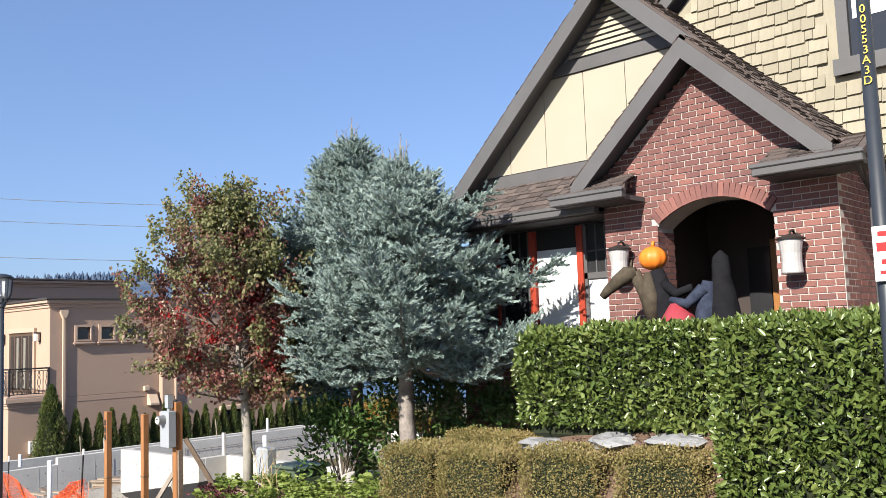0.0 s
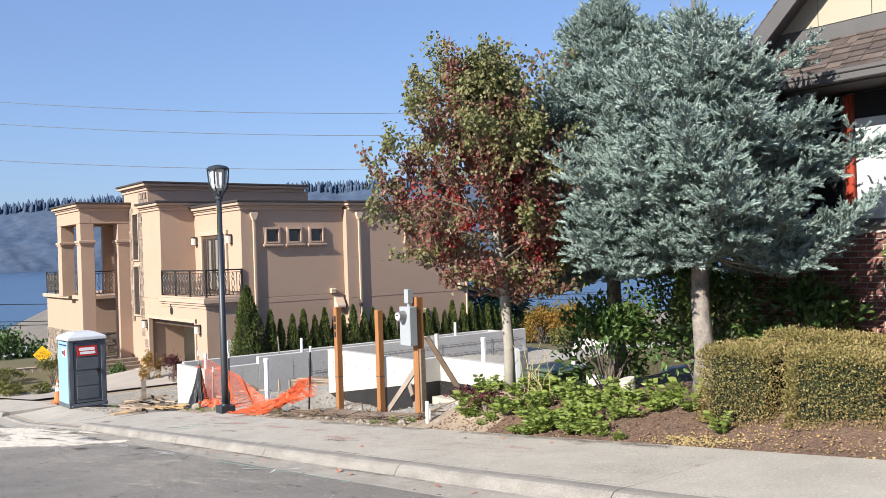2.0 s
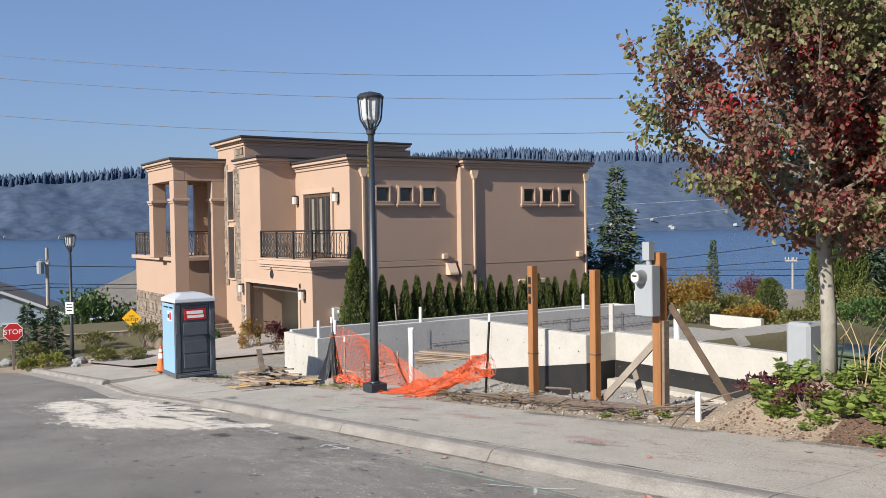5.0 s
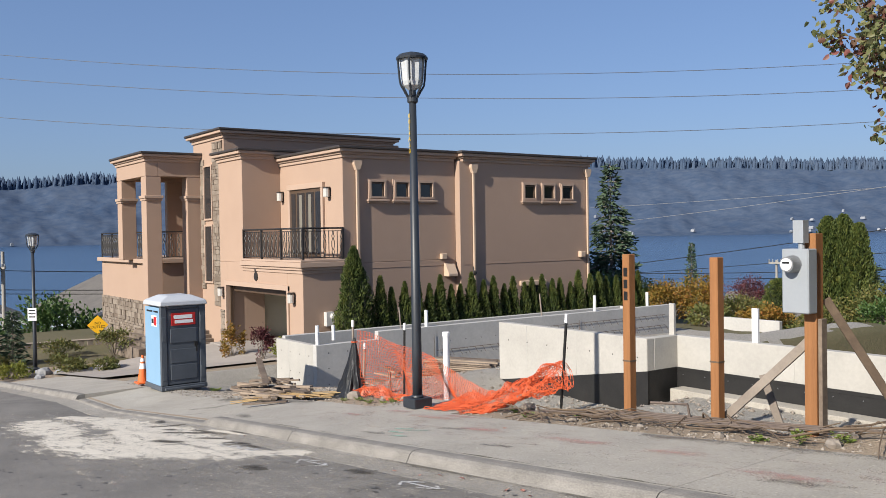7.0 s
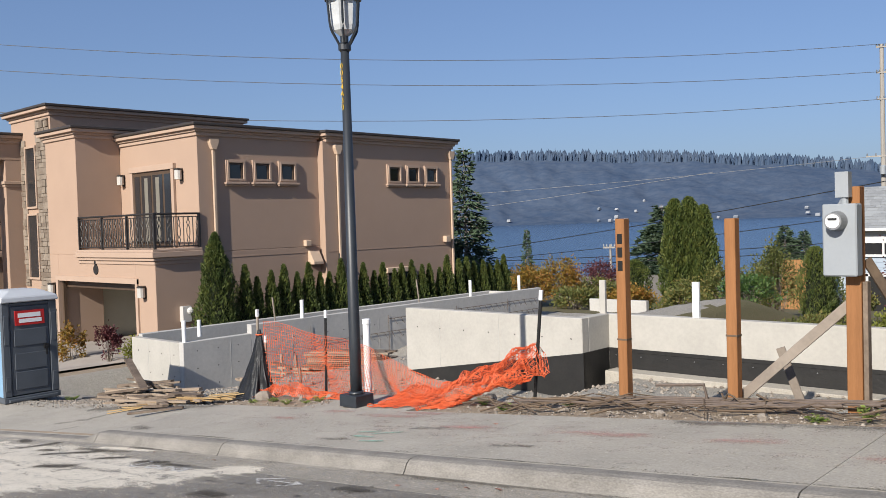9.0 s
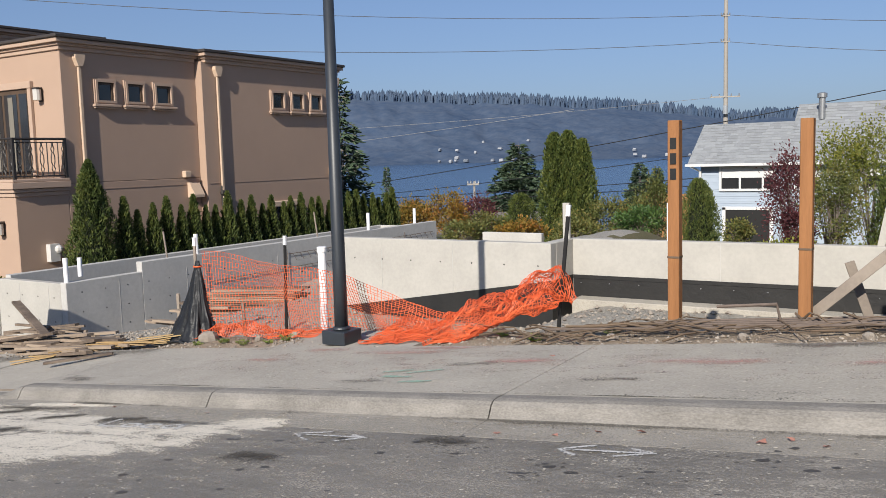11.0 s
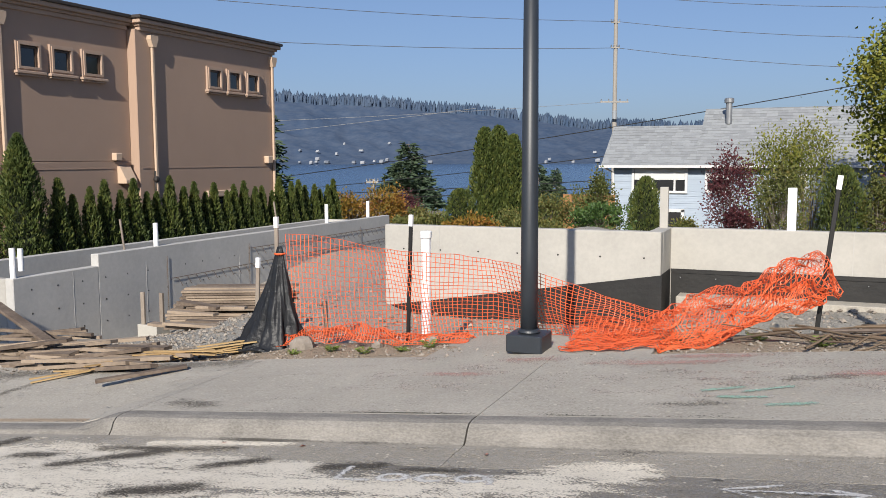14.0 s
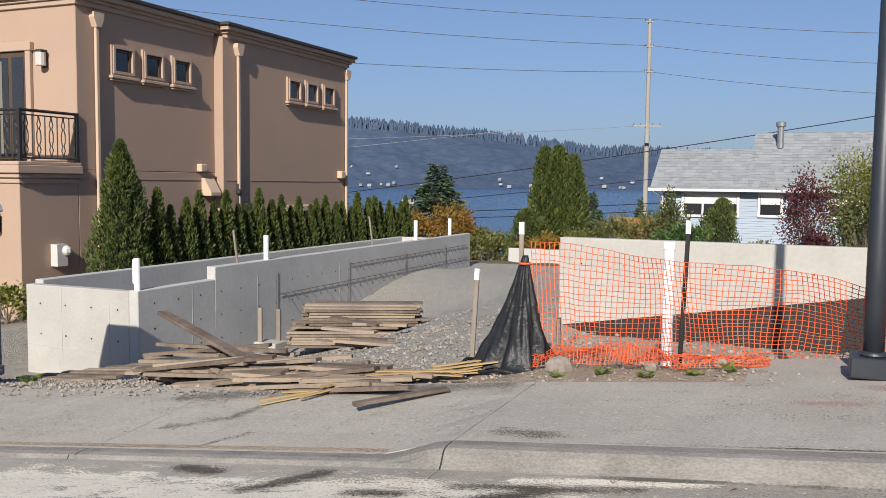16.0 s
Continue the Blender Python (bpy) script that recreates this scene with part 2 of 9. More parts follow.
def ground_height(x, y):
    b = street(x)
    if y < 5.7:
        h = b - 0.20
    elif y < 7.6:
        h = b - 0.10
    else:
        h = b - 0.03
    if y > 7.5 and -36 < x < -13.2:
        # gravel yard, falling from the pavement and rising again at the back
        floor_z = lerp(-2.5, -4.15, step(-25.3, -32.4, x))
        yard = lerp(h, floor_z, step(lerp(8.3, 7.5, step(-26, -29, x)), 12.6, y))
        yard = lerp(yard, -3.35, step(14.5, 25.0, y) * step(-26.0, -29.0, x)) + 0.25 * step(-28.5, -30, x) * step(17, 22, y) * (1 - step(23, 27, y))
        pit = lerp(h, lerp(-2.78, -2.4, step(-21.6, -20.2, x)), step(8.7, 9.5, y))
        pit = lerp(pit, -4.3, step(13.75, 15.0, y) * step(-25.2, -24.4, x))
        h2 = lerp(yard, pit, step(-26.0, -24.6, x))
        h2 += 0.05 * noisy((x, y, 0), 1.1) + 0.02 * noisy((x, y, 0), 4.0)
        # a bank of spoil beside the tree
        h2 = lerp(h2, h, step(-15.2, -14.4, x))
        h = h2
    if x >= -15.5 and 7.5 < y < 30:
        up = step(8.2, 9.4, y) * step(-9.0, -6.5, x) * 0.78 + step(7.6, 9.0, y) * 0.25
        bank = h + up + 0.04 * noisy((x, y, 3), 1.3) + 0.015 * noisy((x, y, 3), 5)
        h = lerp(h, bank, step(-15.0, -13.5, x))
        h += 0.3 * math.exp(-((x + 12.8) / 0.95) ** 2 - ((y - 8.7) / 0.65) ** 2)
    if -25 < x < -11 and y > 14:
        h = lerp(h, -4.3, step(14.2, 15.5, y) * step(-11.2, -12.8, x) * step(-25.0, -24.4, x))
    if y > 28:
        h = min(h, lerp(h, -3.4 - (y - 28) * 0.085, step(28, 36, y)))
    if x < -56:
        h = min(h, lerp(h, -3.9 - (-56 - x) * 0.09, step(-56, -66, x)))
    return max(h, -40.0)


def spaced(*spans):
    out = []
    for a, b, d in spans:
        n = max(1, round((b - a) / d))
        out += [a + (b - a) * i / n for i in range(n)]
    return out + [spans[-1][1]]


gx = spaced((-3000, -400, 400), (-400, -100, 30), (-100, -46, 3), (-46, -36, 0.8), (-36, -2, 0.25), (-2, 30, 2), (30, 200, 20), (200, 3000, 400))
gy = spaced((-3000, -200, 400), (-200, -10, 20), (-10, 5, 2.5), (5, 7.6, 0.4), (7.6, 14.6, 0.2), (14.6, 30, 0.6), (30, 100, 3), (100, 400, 30), (400, 3000, 400))
gm = bpy.data.meshes.new("ground")
gv = [(x, y, ground_height(x, y)) for y in gy for x in gx]
nx = len(gx)
gf = [(j * nx + i, j * nx + i + 1, (j + 1) * nx + i + 1, (j + 1) * nx + i) for j in range(len(gy) - 1) for i in range(nx - 1)]
gm.from_pydata(gv, [], gf)
for m in (M_GRASS, M_GRAVEL, M_DIRT, M_MULCH):
    gm.materials.append(m)


def ground_kind(x, y):
    n = 0.5 * noisy((x, y, 0), 0.9, 5)
    if y < 7.4 or y > 29 or x < -50:
        return 0 if y > 29 or x < -50 else 2
    if x < -36.5:
        return 2 if y < 16 else 0
    if x < -25.2 + n:
        return 2 if (y < 8.6 + n and x > -26.5) else 1
    if x < -13.6 + n:
        return 2 if y < 9.6 + 0.4 * n else 1 if y < 20 else 0
    return (2 if x < -12.3 + n and y < 9.2 else 3) if y < 16 else 0


gm.polygons.foreach_set("material_index", [ground_kind(sum(gv[k][0] for k in f) / 4, sum(gv[k][1] for k in f) / 4) for f in gf])
gm.polygons.foreach_set("use_smooth", [True] * len(gf))
ground_ob = tagged(new("ground", gm), "sloping hillside ground of gravel, dirt, bark mulch and rough grass", "ground", kind="structure")

# road: a strip that follows the slope
rx = spaced((-46, -24, 1.0), (-24, 2, 1.0), (2, 60, 4))
g = Geo()
ry_ = [-8.0, -4.0, 0.0, 2.5, 4.6, 5.19]
crown = [-0.10, 0.02, 0.06, 0.0, -0.10, -0.142]
for x in rx:
    for y, c in zip(ry_, crown):
        g.v.append((x, y, street(x) + c))
n = len(ry_)
g.f = [(i * n + k, i * n + n + k, i * n + n + k + 1, i * n + k + 1) for i in range(len(rx) - 1) for k in range(n - 1)]
g.f = [f[::-1] for f in g.f]
road_ob = solid("road", g, M_ASPHALT, "worn grey asphalt road with pale dust spills and stains", "road", kind="structure", smooth=True)

# kerb lengths with open joints; past x = -24.1 the kerb drops for a driveway
KJ = [-27.3, -24.05, -21.1, -18.15, -14.68, -11.27, -8.02, -4.8, -1.5, 1.8, 5.1]
kerb_ob = thing("kerb", (0, 5.7, 0), "weathered rolled concrete kerb in cast lengths", "kerb")
kerb_ob["kind"] = "structure"


def gutter_piece(x0, x1):
    g = Geo()
    n = 4
    for i in range(n + 1):
        x = lerp(x0 + 0.003, x1 - 0.003, i / n)
        for y, dz in ((5.18, -0.35), (5.18, -0.139), (5.36, -0.135), (5.562, -0.127), (5.562, -0.35)):
            g.v.append((x, y, street(x) + dz))
    g.f = [(i * 5 + j, i * 5 + (j + 1) % 5, i * 5 + 5 + (j + 1) % 5, i * 5 + 5 + j) for i in range(n) for j in range(5)] + [tuple(range(5))[::-1], tuple(range(n * 5, n * 5 + 5))]
    return g


def kerb_piece(x0, x1, drop=False):
    g = Geo()
    n = 26
    for i in range(n + 1):
        x = lerp(x0 + 0.006, x1 - 0.006, i / n)
        z = street(x)
        top = 0.0
        if drop:
            top = -0.105 * (1 - step(-24.6, -24.05, x)) if x > -26 else -0.105
        w = 0.012 * noisy((x, 0, 0), 3.0)
        # face, worn nose, top, back
        chip = 0.016 * max(0.0, noisy((x, 3, 0), 5.0))
        for y, dz in ((5.565, -0.3), (5.565, -0.13), (5.59, -0.1), (5.622 + w, top - 0.038 - chip), (5.655 + w + chip, top - 0.01), (5.71, top), (5.815, top), (5.815, -0.3)):
            g.v.append((x, y, z + dz))
    k = 8
    g.f = [(i * k + j, i * k + (j + 1) % k, i * k + k + (j + 1) % k, i * k + k + j) for i in range(n) for j in range(k)]
    g.f += [tuple(range(k))[::-1], tuple(range(n * k, n * k + k))]
    return g


for x0, x1 in zip([-46, -42.7, -39.4, -36.1, -32.8, -30.6] + KJ, [-42.7, -39.4, -36.1, -32.8, -30.6] + KJ + [8.4]):
    part("kerb_stone", kerb_piece(x0, x1, drop=-31 < x1 < -24), M_KERB, kerb_ob)
    part("gutter_apron", gutter_piece(x0, x1), M_GUTTER, kerb_ob, "dusty concrete gutter apron")

# pavement slabs
walk_ob = thing("pavement", (0, 6.8, 0), "pale grey brushed concrete pavement slabs with dirt and sprayed marks", "pavement")
walk_ob["kind"] = "structure"


def slab(x0, x1, y0, y1, dip=0.0):
    g = Geo()
    n, m = 6, 4
    for i in range(n + 1):
        for j in range(m + 1):
            x, y = lerp(x0 + 0.003, x1 - 0.003, i / n), lerp(y0, y1, j / m)
            d = -0.105 * step(y1, y0, y) * dip * (1 - step(-24.6, -24.05, x))
            g.v.append((x, y, street(x) + d + 0.008 * (y - y0)))
    k = m + 1
    g.f = [(i * k + j, i * k + k + j, i * k + k + j + 1, i * k + j + 1) for i in range(n) for j in range(m)]
    t = len(g.v)
    rim = [i * k for i in range(n + 1)] + [n * k + j for j in range(1, m + 1)] + [i * k + m for i in range(n - 1, -1, -1)] + [j for j in range(m - 1, 0, -1)]
    g.v += [(g.v[r][0], g.v[r][1], g.v[r][2] - 0.12) for r in rim]
    g.f += [(rim[(q + 1) % len(rim)], rim[q], t + q, t + (q + 1) % len(rim)) for q in range(len(rim))]
    return g


for x0, x1 in zip([-42.7, -39.4, -36.1, -32.8, -30.6] + KJ, [-39.4, -36.1, -32.8, -30.6] + KJ + [8.4]):
    part("slab", slab(x0, x1, 5.818, 7.68, 1.0 if -31 < x1 < -24 else 0.0), M_WALK, walk_ob)
# the pad that carries the street lamp
part("lamp_pad", slab(-22.35, -20.3, 7.69, 8.75), M_WALK, walk_ob)


# ---- new foundation ----
found = thing("foundation", (-28, 13, -4), "new unfinished poured concrete house foundation walls", "foundation")
g = Geo()


def wall_box(name, x0, x1, y0, y1, z0, z1, m, label=""):
    return part(name, Geo().box(x0, x1, y0, y1, z0, z1), m, found, label, bevel=0.012)


GW = -32.45
wall_box("side_wall", GW - 0.2, GW, 12.0, 14.07, -5.2, -2.5, M_GREYCONC)
wall_box("side_wall", GW - 0.2, GW, 14.072, 27.3, -5.2, -2.26, M_GREYCONC)
wall_box("front_wall", -35.05, GW - 0.202, 12.0, 12.2, -5.2, -2.52, M_NEWCONC)
wall_box("outer_wall", -35.05, -34.85, 12.202, 27.3, -5.2, -2.45, M_GREYCONC)
wall_box("back_wall", -34.848, GW - 0.202, 27.1, 27.3, -5.2, -2.45, M_GREYCONC)
wall_box("rear_wall", GW + 0.4, -29.5, 30.0, 30.2, -5.2, -2.9, M_GREYCONC)
wall_box("front_block_wall", -25.33, -21.05, 12.85, 13.05, -4.8, -1.38, M_NEWCONC)
wall_box("return_wall", -21.25, -21.05, 13.052, 13.9, -4.8, -1.38, M_NEWCONC)
wall_box("back_front_wall", -21.048, -13.9, 13.7, 13.9, -4.8, -1.38, M_NEWCONC)
wall_box("far_side_wall", -14.1, -13.9, 13.902, 27.0, -4.8, -1.1, M_GREYCONC)
part("membrane", Geo().prism([(-25.3, -2.66), (-21.03, -1.98), (-21.03, -3.3), (-25.3, -3.3)], "y", 12.842, 12.849), M_MEMBRANE, found, "black damp-proof sheet on the wall")
part("membrane", Geo().box(-21.047, -21.04, 12.85, 13.69, -3.3, -1.98), M_MEMBRANE, found, "black damp-proof sheet on the wall")
part("membrane", Geo().box(-21.03, -13.9, 13.69, 13.697, -3.3, -2.0), M_MEMBRANE, found, "black damp-proof sheet on the wall")
wall_box("footing", -20.9, -14.2, 13.3, 13.688, -2.7, -2.33, M_WALK, "pale footing along the wall")


# ---- stucco house across the lot ----
SX, SF, SU, SB = -37.9, 14.39, 16.05, 28.2       # side plane, garage front, upper front, back
M_STONE = mat("stone_veneer", (0.259, 0.216, 0.173), (0.144, 0.112, 0.086), rough=0.9, scale=3, fine=15, bump=0.5, bscale=20, island=0.45)
M_MORTAR = mat("mortar", (0.374, 0.346, 0.310), (0.302, 0.281, 0.252), rough=0.95, scale=4, bump=0.3)
M_IRON = mat("black_iron", (0.018, 0.016, 0.015), (0.03, 0.026, 0.024), rough=0.5, metal=0.0, scale=6, bump=0.05)
M_PLASTER = mat("garage_plaster", (0.60, 0.585, 0.49), (0.54, 0.525, 0.44), rough=0.9, bump=0.05)
M_DARKGLASS = mat("dark_window_glass", (0.02, 0.022, 0.025), (0.03, 0.03, 0.032), rough=0.08, bump=0.0, spec=0.7)
M_BROWNWOOD = mat("brown_window_wood", (0.094, 0.061, 0.040), (0.065, 0.043, 0.029), rough=0.5, scale=4, bump=0.1, stretch=(1, 1, 0.1))
M_CURTAIN = mat("pale_curtain", (0.2, 0.185, 0.155), (0.14, 0.128, 0.105), rough=0.9, scale=1, fine=12, stretch=(8, 1, 0.1), bump=0.2, bscale=10)
M_WHITEPLASTIC = mat("white_plastic", (0.533, 0.526, 0.504), (0.475, 0.468, 0.446), rough=0.45, bump=0.03)
M_FROSTED = mat("frosted_lamp_glass", (0.5, 0.485, 0.45), (0.44, 0.425, 0.39), rough=0.35, bump=0.0)
M_CONCPAVE = mat("driveway_concrete", (0.360, 0.324, 0.288), (0.288, 0.259, 0.230), rough=0.9, scale=1.2, bump=0.2)
M_TRIM = mat("stucco_trim", (0.405, 0.295, 0.225), (0.375, 0.272, 0.206), rough=0.9, scale=1.0, fine=60, bump=0.12)
villa = thing("stucco_house", (-43, 20, -3.8), "tan stucco house with flat dark-edged roofs and stone strips", "house")


def vbox(name, x0, x1, y0, y1, z0, z1, m=M_STUCCO, label="", bevel=0.015, under=None):
    return part(name, Geo().box(x0, x1, y0, y1, z0, z1), m, under or villa, label, bevel=bevel)


def cornice(x0, x1, y0, y1, z, over=0.28):
    """A flat roof: stepped stucco moulding under a dark metal edge."""
    g = Geo()
    for k, (o, a, b) in enumerate(((0.06, -0.42, -0.30), (0.12, -0.30, -0.22), (over - 0.06, -0.22, -0.10))):
        g.box(x0 - o, x1 + o, y0 - o, y1 + o, z + a + 0.001 * k, z + b)
    r = vbox("roof", x0 - over, x1 + over, y0 - over, y1 + over, z - 0.099, z, M_ROOFEDGE, "flat roof with dark metal edge", 0.02)
    part("moulding", g, M_TRIM, r, "stepped stucco cornice", bevel=0.012)
    return r


# main body
vbox("wall", -45.4, SX, SU, 21.1, -0.4, 3.45)
vbox("wall", -45.4, SX + 0.3, 21.102, SB, -4.6, 3.45)
vbox("wall", SX - 0.2, SX, SU + 0.002, 21.1, -4.6, -0.402)
cornice(-45.4, SX, SU, 21.0, 3.84)
cornice(-45.4, SX + 0.3, 21.3, SB, 3.841)
# the projecting bay beside the balcony
vbox("wall", -45.4, -43.0, SF, SU - 0.002, -0.4, 3.75)
cornice(-45.4, -43.0, SF, SU + 1.2, 4.12)
# garage front
vbox("wall", -45.4, -44.7, SF, SU - 0.002, -4.6, -0.402)
vbox("wall", -39.1, SX, SF, SU - 0.002, -4.6, -0.402)
vbox("wall", -44.698, -39.102, SF, SF + 0.3, -1.35, -0.402)
vbox("wall", -45.4, -38.1, 20.6, 20.8, -4.6, -0.41, M_PLASTER, "pale garage wall inside")
vbox("wall", -45.398, -45.2, SU, 20.59, -4.6, -0.41, M_PLASTER, "pale garage wall inside")
vbox("garage_floor", -45.2, -38.1, SF - 0.6, 20.6, -4.5, -3.72, M_CONCPAVE, "pale concrete garage floor")
g = Geo().box(-44.85, -44.70, SF - 0.06, SF + 0.02, -3.8, -1.2).box(-39.10, -38.95, SF - 0.06, SF + 0.02, -3.8, -1.2).box(-44.85, -38.95, SF - 0.07, SF + 0.02, -1.35, -1.17)
part("garage_frame", g, M_TRIM, villa, "stucco trim round the garage opening")
gd = part("garage_door_track", Geo().box(-44.68, -44.6, SF + 0.1, SF + 0.2, -3.7, -1.4).box(-39.2, -39.12, SF + 0.1, SF + 0.2, -3.7, -1.4).box(-44.6, -39.2, SF + 0.25, SF + 0.55, -1.6, -1.4), M_BROWNWOOD, villa, "dark door track and rolled door edge")
# balcony slab and its rail
g = Geo()
for k, (o, a, b) in enumerate(((0.04, -0.72, -0.60), (0.10, -0.60, -0.50), (0.16, -0.50, -0.32), (0.12, -0.32, -0.24))):
    g.box(-42.999, SX + o, SF - o, SU - 0.003, a + 0.001 * k, b)
part("balcony_slab", g, M_TRIM, villa, "moulded stucco balcony edge", bevel=0.012)


def railing(a, b, z0, z1, posts):
    """An iron rail from a to b: top and bottom bars, plain bars and pairs of ovals, with posts."""
    a, b = Vector((*a, 0)), Vector((*b, 0))
    d = b - a
    n = max(2, round(d.length / 0.115))
    g = Geo()
    for z, r in ((z1, 0.028), (z1 - 0.1, 0.012), (z0 + 0.08, 0.016)):
        g.tube([a + Vector((0, 0, z)), b + Vector((0, 0, z))], r * 1.3, 6)
    for i in range(1, n):
        p = a + d * (i / n)
        if i % 3:
            s = d.normalized() * (0.055 if i % 3 == 1 else -0.055)
            zs = [z0 + 0.08 + (z1 - 0.18 - z0) * k / 10 for k in range(11)]
            off = [0, 0.2, 0.9, 0.2, 0.9, 1.0, 0.9, 0.2, 0.9, 0.2, 0]
            g.tube([p + s * (1 - o) * 0.9 + Vector((0, 0, z)) for z, o in zip(zs, off)], 0.017, 4)
        else:
            g.tube([p + Vector((0, 0, z0 + 0.08)), p + Vector((0, 0, z1 - 0.1))], 0.019, 4)
    r = part("balcony_railing", g, M_IRON, villa, "black wrought iron balcony rail")
    for t in posts:
        p = a + d * t
        part("post", Geo().box(p.x - 0.035, p.x + 0.035, p.y - 0.035, p.y + 0.035, z0, z1 + 0.03), M_IRON, r)


railing((-42.98, SF + 0.02), (SX + 0.02, SF + 0.02), -0.24, 0.88, (0.0, 0.33, 0.66, 1.0))
railing((SX + 0.02, SF + 0.02), (SX + 0.02, SU - 0.04), -0.24, 0.88, (1.0,))
# french door
fd = part("door", Geo().box(-42.0, -39.42, SU - 0.05, SU - 0.003, -0.24, 2.42), M_BROWNWOOD, villa, "brown french door with curtains", bevel=0.01)
part("door_frame", Geo().box(-42.16, -42.0, SU - 0.1, SU - 0.003, -0.24, 2.42).box(-39.42, -39.26, SU - 0.1, SU - 0.003, -0.24, 2.42).box(-42.2, -39.22, SU - 0.12, SU - 0.003, 2.42, 2.62), M_TRIM, fd, "stucco door surround", bevel=0.01)
for x0, x1 in ((-41.9, -41.55), (-41.42, -40.78), (-40.66, -40.02), (-39.9, -39.52)):
    part("pane", Geo().box(x0, x1, SU - 0.062, SU - 0.052, -0.05, 2.28), M_DARKGLASS, fd, "dark glass")
    if x1 - x0 > 0.5:
        part("curtain", Geo().box(x0 + 0.2, x1 - 0.2, SU - 0.07, SU - 0.066, -0.05, 2.2), M_CURTAIN, fd, "pale curtain behind glass")
part("handle", Geo().tube([(-40.72, SU - 0.12, 0.7), (-40.72, SU - 0.12, 0.95)], 0.02, 6).tube([(-40.72, SU - 0.12, 0.82), (-40.72, SU - 0.05, 0.82)], 0.015, 6), M_IRON, fd)


def wall_lamp(x, y, z, h=0.42):
    l = part("wall_lamp", Geo().box(x - 0.06, x + 0.06, y - 0.06, y - 0.002, z - h / 2, z + h / 2), M_IRON, villa, "box wall lamp with frosted shade")
    part("shade", Geo().lathe((x, y - 0.15, z), [(0.10, -h * 0.4), (0.12, -h * 0.38), (0.12, h * 0.34), (0.10, h * 0.36)], 10), M_FROSTED, l)
    part("cap", Geo().lathe((x, y - 0.15, z), [(0.135, h * 0.361), (0.135, h * 0.44), (0.09, h * 0.5)], 10), M_IRON, l)


for x, y, z in ((-42.75, SU, 2.2), (-38.85, SU, 2.2), (-45.05, SF, -1.65), (-38.55, SF, -1.6)):
    wall_lamp(x, y, z)
part("house_emblem", Geo().tube([(-41.8, SF - 0.03, -0.92), (-41.8, SF - 0.001, -0.92)], 0.17, 16).box(-41.86, -41.74, SF - 0.045, SF - 0.03, -0.75, -0.62), M_IRON, villa, "dark round wall emblem")

# windows of the side wall


def small_window(yc, zc, x, w=0.62, h=0.58):
    s = part("window", Geo().box(x - 0.02, x + 0.012, yc - w / 2, yc + w / 2, zc - h / 2, zc + h / 2), M_DARKGLASS, villa, "small square dark window")
    g = Geo()
    for o, k, d in ((0.09, 0.0, 0.07), (0.045, 0.0, 0.10)):
        w2, h2 = w / 2 + o, h / 2 + o
        wi, hi = w / 2 - (0.02 if o < 0.06 else -0.044), h / 2 - (0.02 if o < 0.06 else -0.044)
        g.box(x, x + d, yc - w2, yc - wi, zc - h2, zc + h2).box(x, x + d, yc + wi, yc + w2, zc - h2, zc + h2)
        g.box(x, x + d, yc - wi, yc + wi, zc + hi, zc + h2).box(x, x + d, yc - wi, yc + wi, zc - h2, zc - hi)
    part("frame", g, M_TRIM, s, "stucco window surround")
    part("muntin", Geo().box(x + 0.013, x + 0.04, yc - w / 2 + 0.03, yc - w / 2 + 0.09, zc - h / 2, zc + h / 2).box(x + 0.013, x + 0.04, yc + w / 2 - 0.09, yc + w / 2 - 0.03, zc - h / 2, zc + h / 2).box(x + 0.013, x + 0.04, yc - w / 2 + 0.09, yc + w / 2 - 0.09, zc + h / 2 - 0.09, zc + h / 2 - 0.03), M_BROWNWOOD, s)
    part("sill", Geo().box(x, x + 0.16, yc - w / 2 - 0.16, yc + w / 2 + 0.16, zc - h / 2 - 0.17, zc - h / 2 - 0.095).box(x, x + 0.11, yc - w / 2 - 0.12, yc + w / 2 + 0.12, zc - h / 2 - 0.22, zc - h / 2 - 0.171), M_TRIM, s, bevel=0.012)


for yc in (17.5, 18.58, 19.68):
    small_window(yc, 2.3, SX)
for yc in (24.72, 25.78, 26.85):
    small_window(yc, 2.3, SX + 0.3)
lw = part("window", Geo().box(SX + 0.3, SX + 0.315, 24.25, 25.4, -2.8, -1.6), M_DARKGLASS, villa, "dark basement window")
part("lintel", Geo().box(SX + 0.3, SX + 0.42, 24.1, 25.55, -1.6, -1.38), M_STUCCO_LIGHT, lw, "pale stucco lintel", bevel=0.03)
# downspouts with leader heads
for y, x in ((16.62, SX), (21.75, SX + 0.3), (28.05, SX + 0.3)):
    d = part("downspout", Geo().box(x + 0.03, x + 0.11, y - 0.05, y + 0.05, -4.2, 3.05), M_STUCCO_LIGHT, villa, "cream downspout", bevel=0.015)
    part("leader_head", Geo().prism([(y - 0.07, 2.98), (y + 0.07, 2.98), (y + 0.16, 3.2), (y + 0.16, 3.32), (y - 0.16, 3.32), (y - 0.16, 3.2)], "x", x + 0.002, x + 0.17), M_STUCCO_LIGHT, d)
